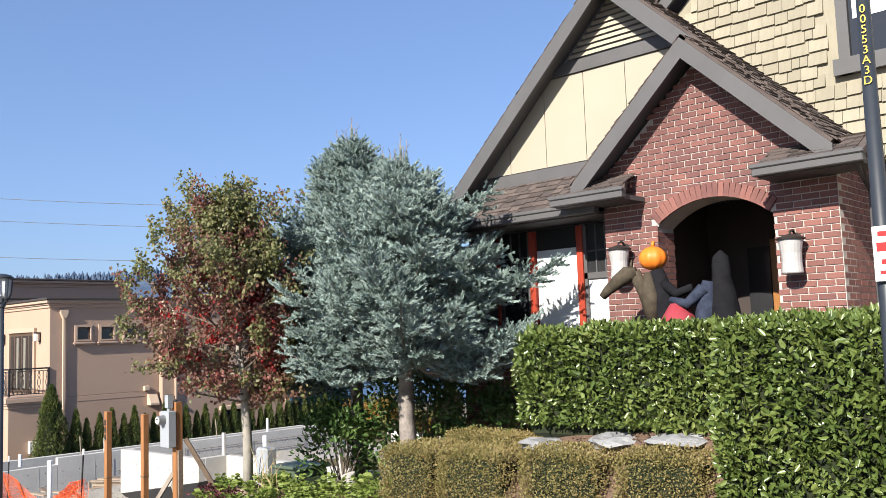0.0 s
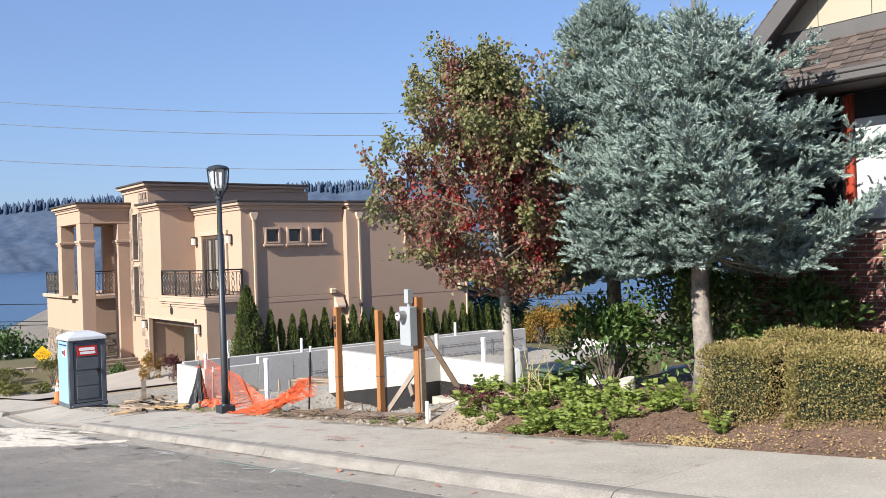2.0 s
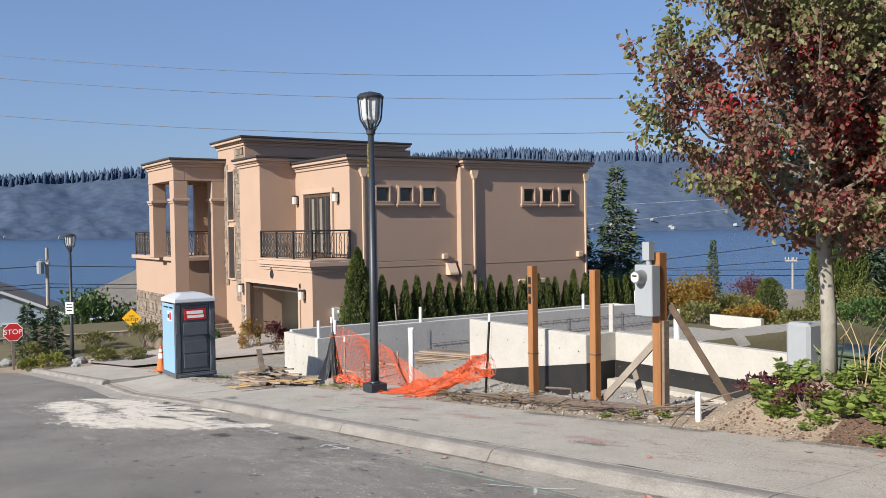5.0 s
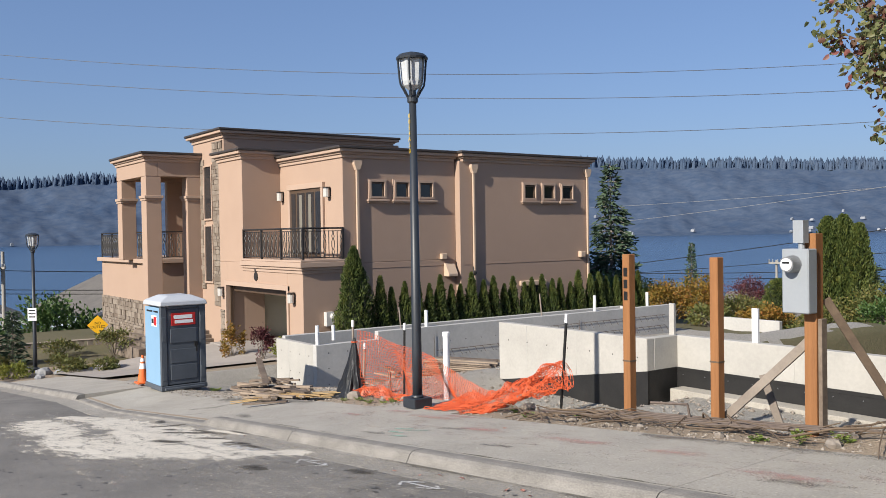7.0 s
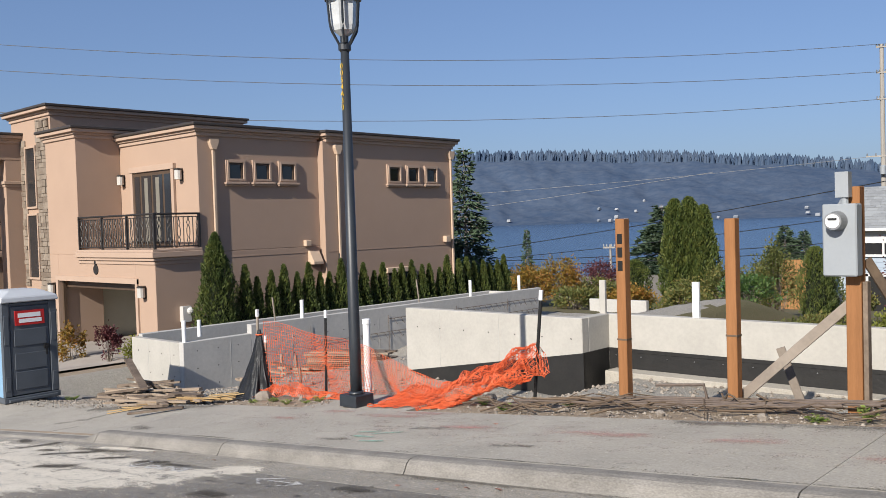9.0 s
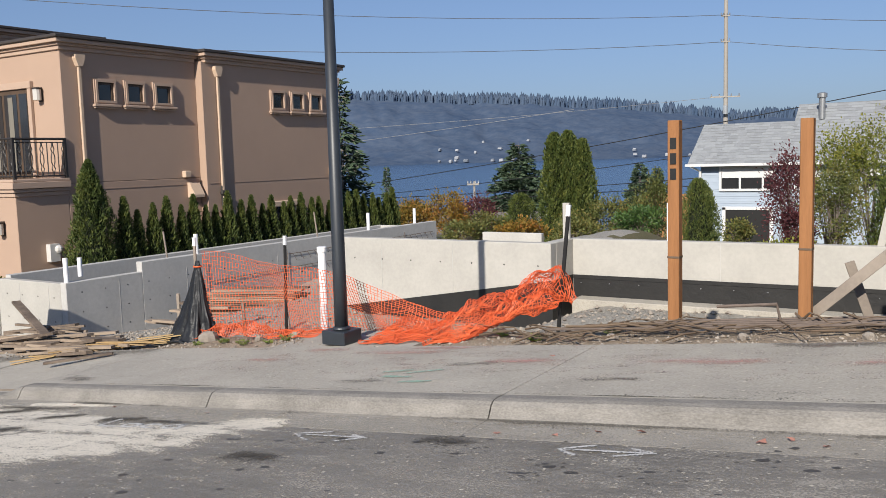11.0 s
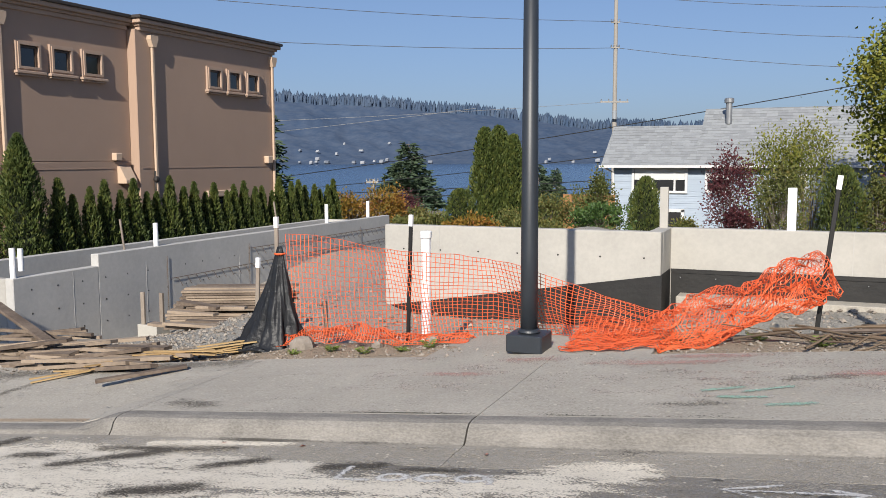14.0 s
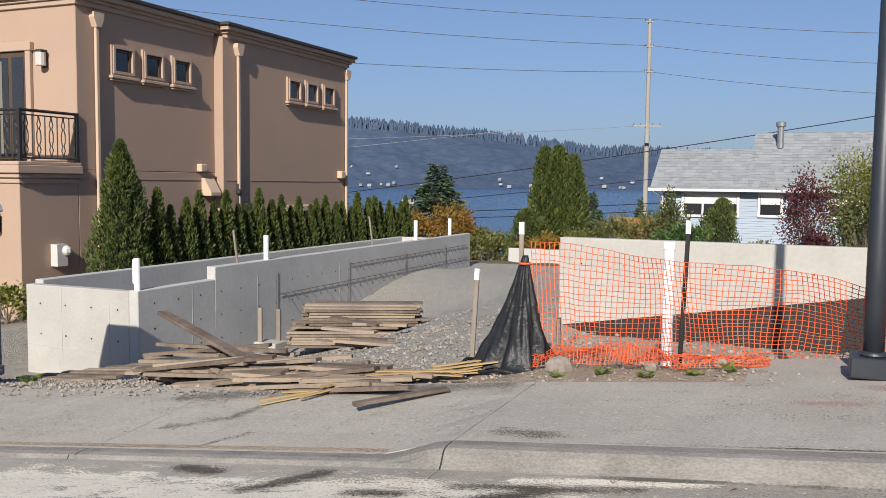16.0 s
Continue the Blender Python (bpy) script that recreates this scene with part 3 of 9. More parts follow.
# vents, scupper, meter
part("vent_hood", Geo().box(SX, SX + 0.18, 20.3, 20.55, -0.38, -0.16), M_STUCCO_LIGHT, villa, "cream vent hood", bevel=0.02)
part("scupper", Geo().prism([(SX, -0.55), (SX + 0.1, -0.55), (SX + 0.34, -0.95), (SX + 0.34, -1.05), (SX, -1.05)], "y", 20.5, 20.95), M_STUCCO_LIGHT, villa, "cream wall vent", bevel=0.01)
part("vent_hood", Geo().box(SX + 0.3, SX + 0.5, 27.5, 27.78, -0.5, -0.24), M_STUCCO_LIGHT, villa, "cream vent hood", bevel=0.02)
part("pipe_valve", Geo().tube([(SX + 0.36, 21.7, -1.4), (SX + 0.36, 21.7, -0.7)], 0.04, 6).ball((SX + 0.4, 21.7, -0.95), 0.1, 8, 5), M_IRON, villa)
part("joint_bead", Geo().box(SX, SX + 0.012, 16.1, 21.0, -0.62, -0.6).box(SX + 0.3, SX + 0.312, 21.2, 28.1, -0.62, -0.6), M_STUCCO, villa)
part("meter_box", Geo().box(SX, SX + 0.2, 15.2, 15.5, -2.6, -2.1).ball((SX + 0.22, 15.45, -2.25), 0.12, 8, 5), M_WHITEPLASTIC, villa)

# tower with stone strips and tall windows
TX0, TX1, TF = -49.9, -46.3, 15.0
vbox("wall", TX0, TX1, TF, 24.0, -4.6, 4.95)
cornice(TX0, TX1, TF, 23.6, 5.3, 0.32)


def stones(x0, x1, z0, z1, y, seed, axis="y"):
    rng = random.Random(seed)
    g, z = Geo(), z0
    while z < z1 - 0.05:
        h = min(rng.choice((0.13, 0.2, 0.27)), z1 - z)
        x = x0
        while x < x1 - 0.04:
            w = min(rng.uniform(0.18, 0.5), x1 - x)
            if x1 - x - w < 0.1:
                w = x1 - x
            d = rng.uniform(0.03, 0.075)
            if axis == "y":
                g.box(x + 0.008, x + w - 0.008, y - d, y + 0.01, z + 0.008, z + h - 0.008)
            else:
                g.box(y - 0.01, y + d, x + 0.008, x + w - 0.008, z + 0.008, z + h - 0.008)
            x += w
        z += h
    return g


for k, (x0, x1, z0, z1) in enumerate(((-47.55, -46.4, -2.4, 4.8), (-49.0, -48.55, -1.7, 4.1), (-45.35, -44.9, -4.2, -2.4))):
    tagged(part("stone_strip", stones(x0, x1, z0, z1, TF if k < 2 else SF, k), M_STONE, villa, "rough brown stone veneer"), kind="stuff")
for z0, z1 in ((1.45, 3.75), (-1.35, 1.1)):
    w = part("window", Geo().box(-48.5, -47.62, TF - 0.03, TF + 0.02, z0, z1), M_DARKGLASS, villa, "tall narrow dark window")
    part("frame", Geo().box(-48.55, -48.47, TF - 0.08, TF, z0 - 0.08, z1 + 0.08).box(-47.65, -47.57, TF - 0.08, TF, z0 - 0.08, z1 + 0.08).box(-48.47, -47.65, TF - 0.08, TF, z1, z1 + 0.08).box(-48.47, -47.65, TF - 0.08, TF, z0 - 0.08, z0), M_TRIM, w)
# portico wing
PX0, PX1, PF = -53.4, -49.05, 12.5
vbox("beam", PX0, PX1, PF, PF + 0.55, 3.35, 4.1, label="stucco portico beam")
vbox("beam", PX0, PX0 + 0.55, PF + 0.551, 17.0, 3.35, 4.1, label="stucco portico beam")
vbox("beam", PX1 - 0.55, PX1, PF + 0.551, 15.6, 3.35, 4.1, label="stucco portico beam")
vbox("wall", PX0, PX0 + 0.3, 14.8, 16.59, -0.349, 3.349)
cornice(PX0, PX1, PF, 17.0, 4.42)
for cx, cy, z0 in ((PX1 - 0.35, PF + 0.35, -4.3), (PX0 + 0.35, PF + 0.35, -0.4), (PX1 - 0.35, 14.7, -4.3)):
    c = part("column", Geo().box(cx - 0.34, cx + 0.34, cy - 0.34, cy + 0.34, z0, 3.349), M_STUCCO, villa, "square stucco column", bevel=0.02)
    part("capital", Geo().box(cx - 0.42, cx + 0.42, cy - 0.42, cy + 0.42, 2.38, 2.5).box(cx - 0.38, cx + 0.38, cy - 0.38, cy + 0.38, 2.28, 2.379), M_TRIM, c, bevel=0.01)
vbox("wall", -58.9, -50.6, 13.2, 20.0, -4.8, -0.55)
vbox("ledge", -59.1, -50.4, 13.0, 20.0, -0.549, -0.35, M_TRIM)
tagged(part("stone_base", stones(-58.9, -50.6, -4.6, -2.3, 13.2, 9), M_STONE, villa, "rough brown stone base"), kind="stuff")
tagged(part("stone_base", stones(13.2, 15.0, -4.6, -2.3, -50.6, 10, "x"), M_STONE, villa, "rough brown stone base"), kind="stuff")
vbox("wall", -56.0, -49.95, 16.6, 20.0, -0.349, 3.34)
railing((-58.8, 13.2), (-53.1, 13.2), -0.35, 0.9, (0.0, 0.33, 0.66))
railing((-52.7, 13.2), (-50.7, 13.2), -0.35, 0.9, (1.0,))
railing((-50.65, 13.3), (-50.65, 15.0), -0.35, 0.9, (1.0,))
for k in range(4):
    vbox("entrance_step", -51.2 - 0.1 * k, -47.6 - 0.25 * k, 11.6 + 0.35 * k, 15.0, -4.6 + 0.001 * k, -4.05 + 0.16 * k, M_STONE, "brick entrance step")
vbox("roof_vent", -44.2, -43.9, 17.5, 17.8, 3.83, 4.15, M_STUCCO_LIGHT)

# driveway and car
drv = solid("driveway", Geo().add([(-45.0, 7.7, -4.33), (-38.4, 7.7, -3.68), (-38.4, 13.78, -3.7), (-45.0, 13.78, -3.74)], [(0, 1, 2, 3)]), M_CONCPAVE, "pale concrete driveway to the garage", "driveway", kind="structure")


# ---- brick and shingle house ----
M_BRICK = mat("red_brick", (0.225, 0.098, 0.08), (0.13, 0.06, 0.054), rough=0.9, scale=3, fine=40, bump=0.4, piece=0.4, island=0.4)
M_BRICKMORTAR = mat("pale_mortar", (0.46, 0.42, 0.38), (0.38, 0.34, 0.31), rough=0.95, scale=6, bump=0.3)
M_PANEL = mat("cream_panel", (0.34, 0.305, 0.238), (0.315, 0.284, 0.22), rough=0.75, scale=0.8, fine=40, bump=0.08, bscale=120, piece=0.1)
M_GREYTRIM = mat("grey_trim_paint", (0.090, 0.088, 0.090), (0.072, 0.071, 0.072), rough=0.6, scale=2, fine=40, bump=0.06)
M_ROOFSHINGLE = mat("brown_roof_shingle", (0.115, 0.090, 0.079), (0.054, 0.043, 0.040), rough=0.95, scale=4, fine=60, fineamt=0.4, bump=0.5, bscale=90, island=0.5)
M_CEDAR = mat("yellow_cedar_shingle", (0.3, 0.274, 0.205), (0.225, 0.203, 0.15), rough=0.85, scale=2, fine=30, bump=0.25, bscale=50, piece=0.45, island=0.45, stretch=(4, 4, 0.6))
M_REDPAINT = mat("red_window_paint", (0.33, 0.045, 0.02), (0.27, 0.035, 0.018), rough=0.5, scale=3, bump=0.05)
M_BLIND = mat("white_blind", (0.60, 0.62, 0.63), (0.55, 0.57, 0.58), rough=0.7, scale=1, bump=0.3, bscale=1, stretch=(0.02, 0.02, 30))
M_DOORWOOD = mat("honey_door_wood", (0.302, 0.137, 0.040), (0.216, 0.090, 0.025), rough=0.4, scale=2, fine=14, bump=0.15, stretch=(6, 6, 0.5))
M_CLAP = mat("grey_clapboard", (0.16, 0.165, 0.18), (0.13, 0.135, 0.15), rough=0.7, scale=1.5, bump=0.05)
cottage = thing("brick_house", (-6, 12, -0.6), "red brick and yellow sided house with steep grey-trimmed gables", "house")
PY, MY, UY = 11.75, 12.4, 13.2        # porch front, main front, upper storey front


def cbox(name, x0, x1, y0, y1, z0, z1, m, label="", bevel=0.0, under=None):
    return part(name, Geo().box(x0, x1, y0, y1, z0, z1), m, under or cottage, label, bevel=bevel)


# porch front with an arched opening
AL, AR, AS, AT = -6.55, -4.78, 3.14, 3.48
arc_c, arc_h = (AL + AR) / 2, AT - AS
arc_r = ((AR - AL) ** 2 / 4 + arc_h ** 2) / (2 * arc_h)


def arch_z(x):
    return AT - arc_r + math.sqrt(max(0.0, arc_r ** 2 - (x - arc_c) ** 2))


arch = [(AL + (AR - AL) * i / 16, arch_z(AL + (AR - AL) * i / 16)) for i in range(17)]
left_outline = [(-7.46, -0.6), (AL, -0.6)] + arch[:9] + [(arc_c, 5.62), (-7.46, 3.98)]
right_outline = [(AR, -0.6), (-3.92, -0.6), (-3.92, 3.92), (arc_c, 5.62)] + arch[8:]
pw = part("porch_wall", Geo().prism(left_outline, "y", PY + 0.02, PY + 0.5).prism(right_outline, "y", PY + 0.02, PY + 0.5), M_BRICKMORTAR, cottage, "red brick porch front with pale mortar")
cbox("porch_side", -3.94, -3.93, PY + 0.5, 14.0, -0.6, 3.9, M_BRICKMORTAR, under=pw)
BW, BH, MJ = 0.236, 0.089, 0.016
brick_spots = []


def porch_brick(x, z):
    """Whether a brick may sit there."""
    lim = min(3.95 + (x + 7.46) * 0.965, 3.9 + (-3.92 - x) * 0.965)
    if z > lim - 0.03:
        return False
    if AL - 0.02 < x < AR + 0.02 and z < arch_z(min(max(x, AL), AR)) + 0.1:
        return False
    return not (AL - 0.16 < x < AR + 0.16 and AS - 0.02 < z and math.hypot(x - arc_c, z - (AT - arc_r)) < arc_r + 0.14)


for j in range(int(6.3 / BH)):
    z = 0.6 + BH * j
    x = -7.46 + (BW / 2 if j % 2 else 0) - BW
    while x < -3.92:
        a, b = max(x, -7.46), min(x + BW, -3.92)
        if b - a > 0.05 and porch_brick((a + b) / 2, z + BH / 2) and not (a < AL < b and z < AS) and not (a < AR < b and z < AS):
            brick_spots.append((a, b, z))
        elif b - a > 0.05 and z < AS:
            if a < AL < b and AL - a > 0.04:
                brick_spots.append((a, AL + MJ, z))
            if a < AR < b and b - AR > 0.04:
                brick_spots.append((AR - MJ, b, z))
        x += BW
brick_rng = random.Random(4)
# voussoirs of the arch
for i in range(23):
    th = (i - 11) * 0.0595
    cx, cz = arc_c + math.sin(th) * (arc_r + 0.1), AT - arc_r + math.cos(th) * (arc_r + 0.1)
    if AL - 0.13 < cx < AR + 0.13:
        m = Matrix.Translation((cx, PY - 0.002, cz)) @ Matrix.Rotation(th, 4, "Y")
        part("arch_brick", Geo().obox(m, 0.078, 0.06, 0.2), M_BRICK, pw)
# left brick base with a soldier course
base = cbox("base_wall", -11.0, -7.47, MY - 0.08, MY + 0.2, -0.8, 1.5, M_BRICKMORTAR, "shaded red brick base wall")
base_spots = []
for j in range(int(2.25 / BH)):
    z = -0.8 + BH * j
    x = -11.0 - (BW / 2 if j % 2 else 0)
    while x < -7.47:
        a, b = max(x, -11.0), min(x + BW, -7.47)
        if b - a > 0.05:
            base_spots.append((a, b, z))
        x += BW
cbox("base_cap", -11.05, -7.47, MY - 0.16, MY + 0.1, 1.5, 1.6, M_GREYTRIM, under=base)
# dark brown that holds the recess shade behind the arch in its colour
M_PORCH = mat("porch_recess_shade", (0.05, 0.038, 0.034), (0.036, 0.028, 0.025), rough=0.8, scale=2, bump=0.1)
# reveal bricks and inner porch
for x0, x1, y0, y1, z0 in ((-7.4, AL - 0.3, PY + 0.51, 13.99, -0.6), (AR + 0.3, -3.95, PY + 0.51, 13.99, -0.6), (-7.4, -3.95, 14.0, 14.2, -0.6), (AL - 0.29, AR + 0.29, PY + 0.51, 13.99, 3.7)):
    cbox("porch_inside", x0, x1, y0, y1, z0, 3.9, M_PORCH, "porch recess wall with shade put into its dark brown")
cbox("porch_floor", -7.4, -3.95, PY + 0.1, 14.0, -0.6, 0.75, M_CONCPAVE)
dr = cbox("door", -5.55, -4.6, 13.92, 13.99, 0.76, 2.9, M_DOORWOOD, "honey-stained wooden front door", 0.01)
for x0, x1, z0, z1 in ((-5.43, -5.12, 1.9, 2.75), (-5.03, -4.72, 1.9, 2.75), (-5.43, -5.12, 0.95, 1.75), (-5.03, -4.72, 0.95, 1.75)):
    cbox("door_panel", x0, x1, 13.89, 13.918, z0, z1, M_DOORWOOD, "", 0.02, dr)
part("door_handle", Geo().box(-5.5, -5.44, 13.86, 13.915, 1.5, 1.85).tube([(-5.47, 13.84, 1.55), (-5.47, 13.84, 1.8)], 0.015, 6), M_IRON, dr)
cbox("door_frame", -5.75, -5.56, 13.88, 13.995, 0.76, 3.0, M_DOORWOOD, "", 0.01, dr)
cbox("side_light", -6.15, -5.78, 13.93, 13.995, 0.8, 2.9, M_DARKGLASS, "dark glass side light")

# main gable: wall, panels, battens, trim
APX, APZ, SL = -7.45, 7.50, 0.965


def gable_z(x):
    return APZ - SL * abs(x - APX)


mw = part("front_wall", Geo().prism([(-10.85, 1.5), (-7.47, 1.5), (-7.47, 3.95), (-4.0, 3.95), (-4.0, gable_z(-4.0) - 0.12), (APX, APZ - 0.12), (-10.85, gable_z(-10.85) - 0.12)], "y", MY, MY + 0.2), M_CLAP, cottage, "front gable wall")
seams = [-10.7, -9.75, -8.95, -8.12, -7.31, -6.5, -5.7]
for x0, x1 in zip(seams, seams[1:]):
    z0, zt = 4.5, 6.02
    pts = [(x0 + 0.006, z0), (x1 - 0.006, z0)]
    za, zb = min(zt, gable_z(x0) - 0.2), min(zt, gable_z(x1) - 0.2)
    if zb > z0:
        pts.append((x1 - 0.006, zb))
    xt = APX - (APZ - 0.2 - zt) / SL
    if x0 < xt < x1:
        pts.append((xt, zt))
    pts.append((x0 + 0.006, max(za, z0 + 0.001)))
    part("panel", Geo().prism(pts, "y", MY - 0.03, MY - 0.002), M_PANEL, mw, "cream panel")
cbox("trim_band", -10.5, -6.0, MY - 0.06, MY - 0.002, 4.26, 4.48, M_GREYTRIM, under=mw)
cbox("trim_band", -8.7, -6.2, MY - 0.07, MY - 0.002, 6.03, 6.24, M_GREYTRIM, under=mw)
lv = part("louvre_vent", Geo().prism([(-8.45, 6.25), (-6.45, 6.25), (APX, 7.25)], "y", MY - 0.02, MY - 0.002), M_GREYTRIM, mw, "louvred gable vent")
for k in range(9):
    z = 6.28 + k * 0.095
    h = (7.22 - z) / SL
    if h > 0.1:
        part("slat", Geo().prism([(MY - 0.06, z), (MY - 0.03, z + 0.07), (MY - 0.02, z + 0.07), (MY - 0.05, z)], "x", APX - h + 0.05, APX + h - 0.05), M_PANEL, lv)


def shingle_plane(name, origin, u, v, wu, wv, label, tab=0.3, course=0.15, seed=1, clip=None):
    """A pitched roof plane in laid shingles: u along the eave, v up the slope."""
    rng = random.Random(seed)
    o, u, v = Vector(origin), Vector(u).normalized(), Vector(v).normalized()
    nrm = u.cross(v)
    if nrm.z < 0:
        nrm = -nrm
    g = Geo()
    for j in range(int(wv / course) + 1):
        x = -rng.uniform(0, tab)
        while x < wu:
            w = tab * rng.uniform(0.5, 1.2)
            a, b = max(0, x), min(wu, x + w - 0.008)
            if b - a > 0.03 and (clip is None or clip((a + b) / 2, j * course)):
                drop = rng.choice((0.0, 0.0, 0.05))
                s0, s1 = j * course - drop, min((j + 1) * course + 0.03, wv)
                lift = 0.022 + rng.uniform(0, 0.012)
                p = [o + u * a + v * s0 + nrm * lift, o + u * b + v * s0 + nrm * lift, o + u * b + v * s1 + nrm * 0.004, o + u * a + v * s1 + nrm * 0.004]
                q = [k - nrm * 0.02 for k in p[:2]]
                g.add(p + q, [(0, 1, 2, 3), (4, 5, 1, 0), (4, 0, 3), (5, 2, 1)])
            x += w
    return g


def roof_slab(a, b, c, d, th=0.1):
    p = [Vector(k) for k in (a, b, c, d)]
    n = (p[1] - p[0]).cross(p[3] - p[0]).normalized()
    if n.z < 0:
        n = -n
    return Geo().add([k for k in p] + [k - n * th for k in p], [(0, 1, 2, 3), (7, 6, 5, 4), (0, 4, 5, 1), (1, 5, 6, 2), (2, 6, 7, 3), (3, 7, 4, 0)])


def gable_roof(ax, az, half_l, half_r, sl, y0, y1, seed, barge=0.26):
    """Two pitched planes with shingles, and grey boards along the front edge."""
    for side, half in ((-1, half_l), (1, half_r)):
        e = (ax + side * half, az - sl * half)
        r = part("roof", roof_slab((ax, y0, az), (e[0], y0, e[1]), (e[0], y1, e[1]), (ax, y1, az), 0.12), M_ROOFSHINGLE, cottage, "brown shingle roof slope")
        ln = math.hypot(half, sl * half)
        sh = part("shingles", shingle_plane("s", (e[0], y0, e[1]), (0, 1, 0), (-side * half, 0, sl * half), y1 - y0, ln, "", seed=seed), M_ROOFSHINGLE, r)
        tagged(sh, kind="stuff")
        # barge board, a little below the shingles
        dx, dz = side * 0.707, -0.707 * sl
        g = Geo().prism([(ax, az - 0.06), (e[0], e[1] - 0.06), (e[0], e[1] - 0.06 - barge * 1.38), (ax, az - 0.06 - barge * 1.38)], "y", y0 - 0.05, y0 - 0.002)
        part("barge_board", g, M_GREYTRIM, r, "grey painted barge board")
        part("soffit", Geo().prism([(ax, az - 0.16), (e[0], e[1] - 0.16), (e[0], e[1] - 0.2), (ax, az - 0.2)], "y", y0, y1), M_GREYTRIM, r)


gable_roof(APX, APZ, 3.62, 3.6, SL, 11.95, 19.5, 3, 0.24)
gable_roof(arc_c - 0.11, 5.82, 1.98, 1.98, 0.95, 11.35, 13.3, 5, 0.22)
# pent roof over the windows with its gutter
pr = part("pent_roof", roof_slab((-10.95, 11.55, 3.62), (-7.4, 11.55, 3.62), (-7.4, MY, 4.3), (-10.95, MY, 4.3), 0.1), M_ROOFSHINGLE, cottage, "brown shingle pent roof")
tagged(part("shingles", shingle_plane("s", (-10.95, 11.55, 3.62), (1, 0, 0), (0, MY - 11.55, 0.68), 3.55, 1.09, "", 0.26, 0.16, 7), M_ROOFSHINGLE, pr), kind="stuff")
part("gutter", Geo().box(-10.98, -7.4, 11.40, 11.54, 3.46, 3.6).box(-10.98, -7.4, 11.375, 11.41, 3.56, 3.62), M_GREYTRIM, pr, "grey metal gutter", bevel=0.012)
part("soffit", Geo().box(-10.9, -7.46, 11.56, MY - 0.002, 3.44, 3.5), M_GREYTRIM, pr)
# cornice returns at both feet of the porch gable
for x0, x1, s in ((-7.95, -6.72, 8), (-4.72, -3.40, 9)):
    r = part("cornice_return", roof_slab((x0, 11.18, 3.72), (x1, 11.18, 3.72), (x1 - 0.3 if x1 < -5 else x1, PY, 4.02), (x0 if x1 < -5 else x0 + 0.3, PY, 4.02), 0.08), M_ROOFSHINGLE, cottage, "small shingled cornice return")
    tagged(part("shingles", shingle_plane("s", (x0, 11.18, 3.72), (1, 0, 0), (0, 0.57, 0.3), x1 - x0 - 0.1, 0.6, "", 0.22, 0.15, s), M_ROOFSHINGLE, r), kind="stuff")
    part("gutter", Geo().box(x0 - 0.03, x1 + 0.03, 11.04, 11.17, 3.56, 3.7).box(x0 - 0.05, x1 + 0.05, 11.015, 11.05, 3.66, 3.72), M_GREYTRIM, r, bevel=0.012)
    part("soffit", Geo().box(x0, x1, 11.171, PY + 0.01, 3.55, 3.62), M_GREYTRIM, r)
# windows of the front
for x0, x1, kind in ((-10.05, -9.36, 1), (-9.24, -8.36, 2), (-8.24, -7.6, 3)):
    w = cbox("window", x0, x1, MY - 0.05, MY - 0.003, 1.62, 3.42, M_DARKGLASS, "tall front window with blind")
    part("frame", Geo().box(x0 - 0.06, x0, MY - 0.14, MY - 0.003, 1.62, 3.4).box(x1, x1 + 0.06, MY - 0.14, MY - 0.003, 1.62, 3.4), M_REDPAINT, w, "red painted window jamb", bevel=0.008)
    if kind == 2:
        cbox("blind", x0 + 0.02, x1 - 0.02, MY - 0.075, MY - 0.052, 1.62, 3.05, M_BLIND, "white pleated blind", 0, w)
    if kind == 3:
        cbox("blind", x0 + 0.06, x1 - 0.06, MY - 0.06, MY - 0.052, 1.62, 2.55, M_BLIND, "white pleated blind", 0, w)
    if kind != 2:
        g = Geo().box(x0, x1, MY - 0.1, MY - 0.052, 2.5, 2.6).box(x0, x0 + 0.06, MY - 0.1, MY - 0.052, 1.62, 3.4).box(x1 - 0.06, x1, MY - 0.1, MY - 0.052, 1.62, 3.4)
        for f in (0.36, 0.64):
            g.box(x0 + (x1 - x0) * f - 0.012, x0 + (x1 - x0) * f + 0.012, MY - 0.08, MY - 0.053, 2.6, 3.4)
        g.box(x0 + 0.06, x1 - 0.06, MY - 0.08, MY - 0.053, 2.95, 2.975)
        part("muntin", g, M_GREYTRIM, w, "grey window bars")
# upper storey in cedar shingles, with its own gable on the left edge
UX0 = -6.75
up = part("upper_wall", Geo().prism([(UX0, 3.9), (3.0, 3.9), (3.0, 9.5), (-4.0, 9.5), (UX0, 6.85)], "y", UY + 0.03, UY + 0.3), M_CEDAR, cottage, "yellow cedar shingle upper wall")
part("barge_board", Geo().prism([(UX0 - 0.35, 6.65), (-4.0, 9.3), (-4.0, 9.72), (UX0 - 0.35, 7.02)], "y", UY - 0.25, UY - 0.2), M_GREYTRIM, up, "grey barge board")
part("roof", roof_slab((UX0 - 0.45, UY - 0.3, 6.95), (-4.0, UY - 0.3, 9.78), (-4.0, 19, 9.78), (UX0 - 0.45, 19, 6.95), 0.1), M_ROOFSHINGLE, up)
uw = cbox("window", -4.05, -2.2, UY - 0.02, UY + 0.02, 5.45, 7.2, M_DARKGLASS, "upper window with sky in the glass", under=up)
cbox("frame", -4.22, -4.06, UY - 0.07, UY + 0.02, 5.2, 7.3, M_GREYTRIM, under=uw)
cbox("sill", -4.3, -2.0, UY - 0.1, UY + 0.02, 5.2, 5.44, M_GREYTRIM, under=uw)
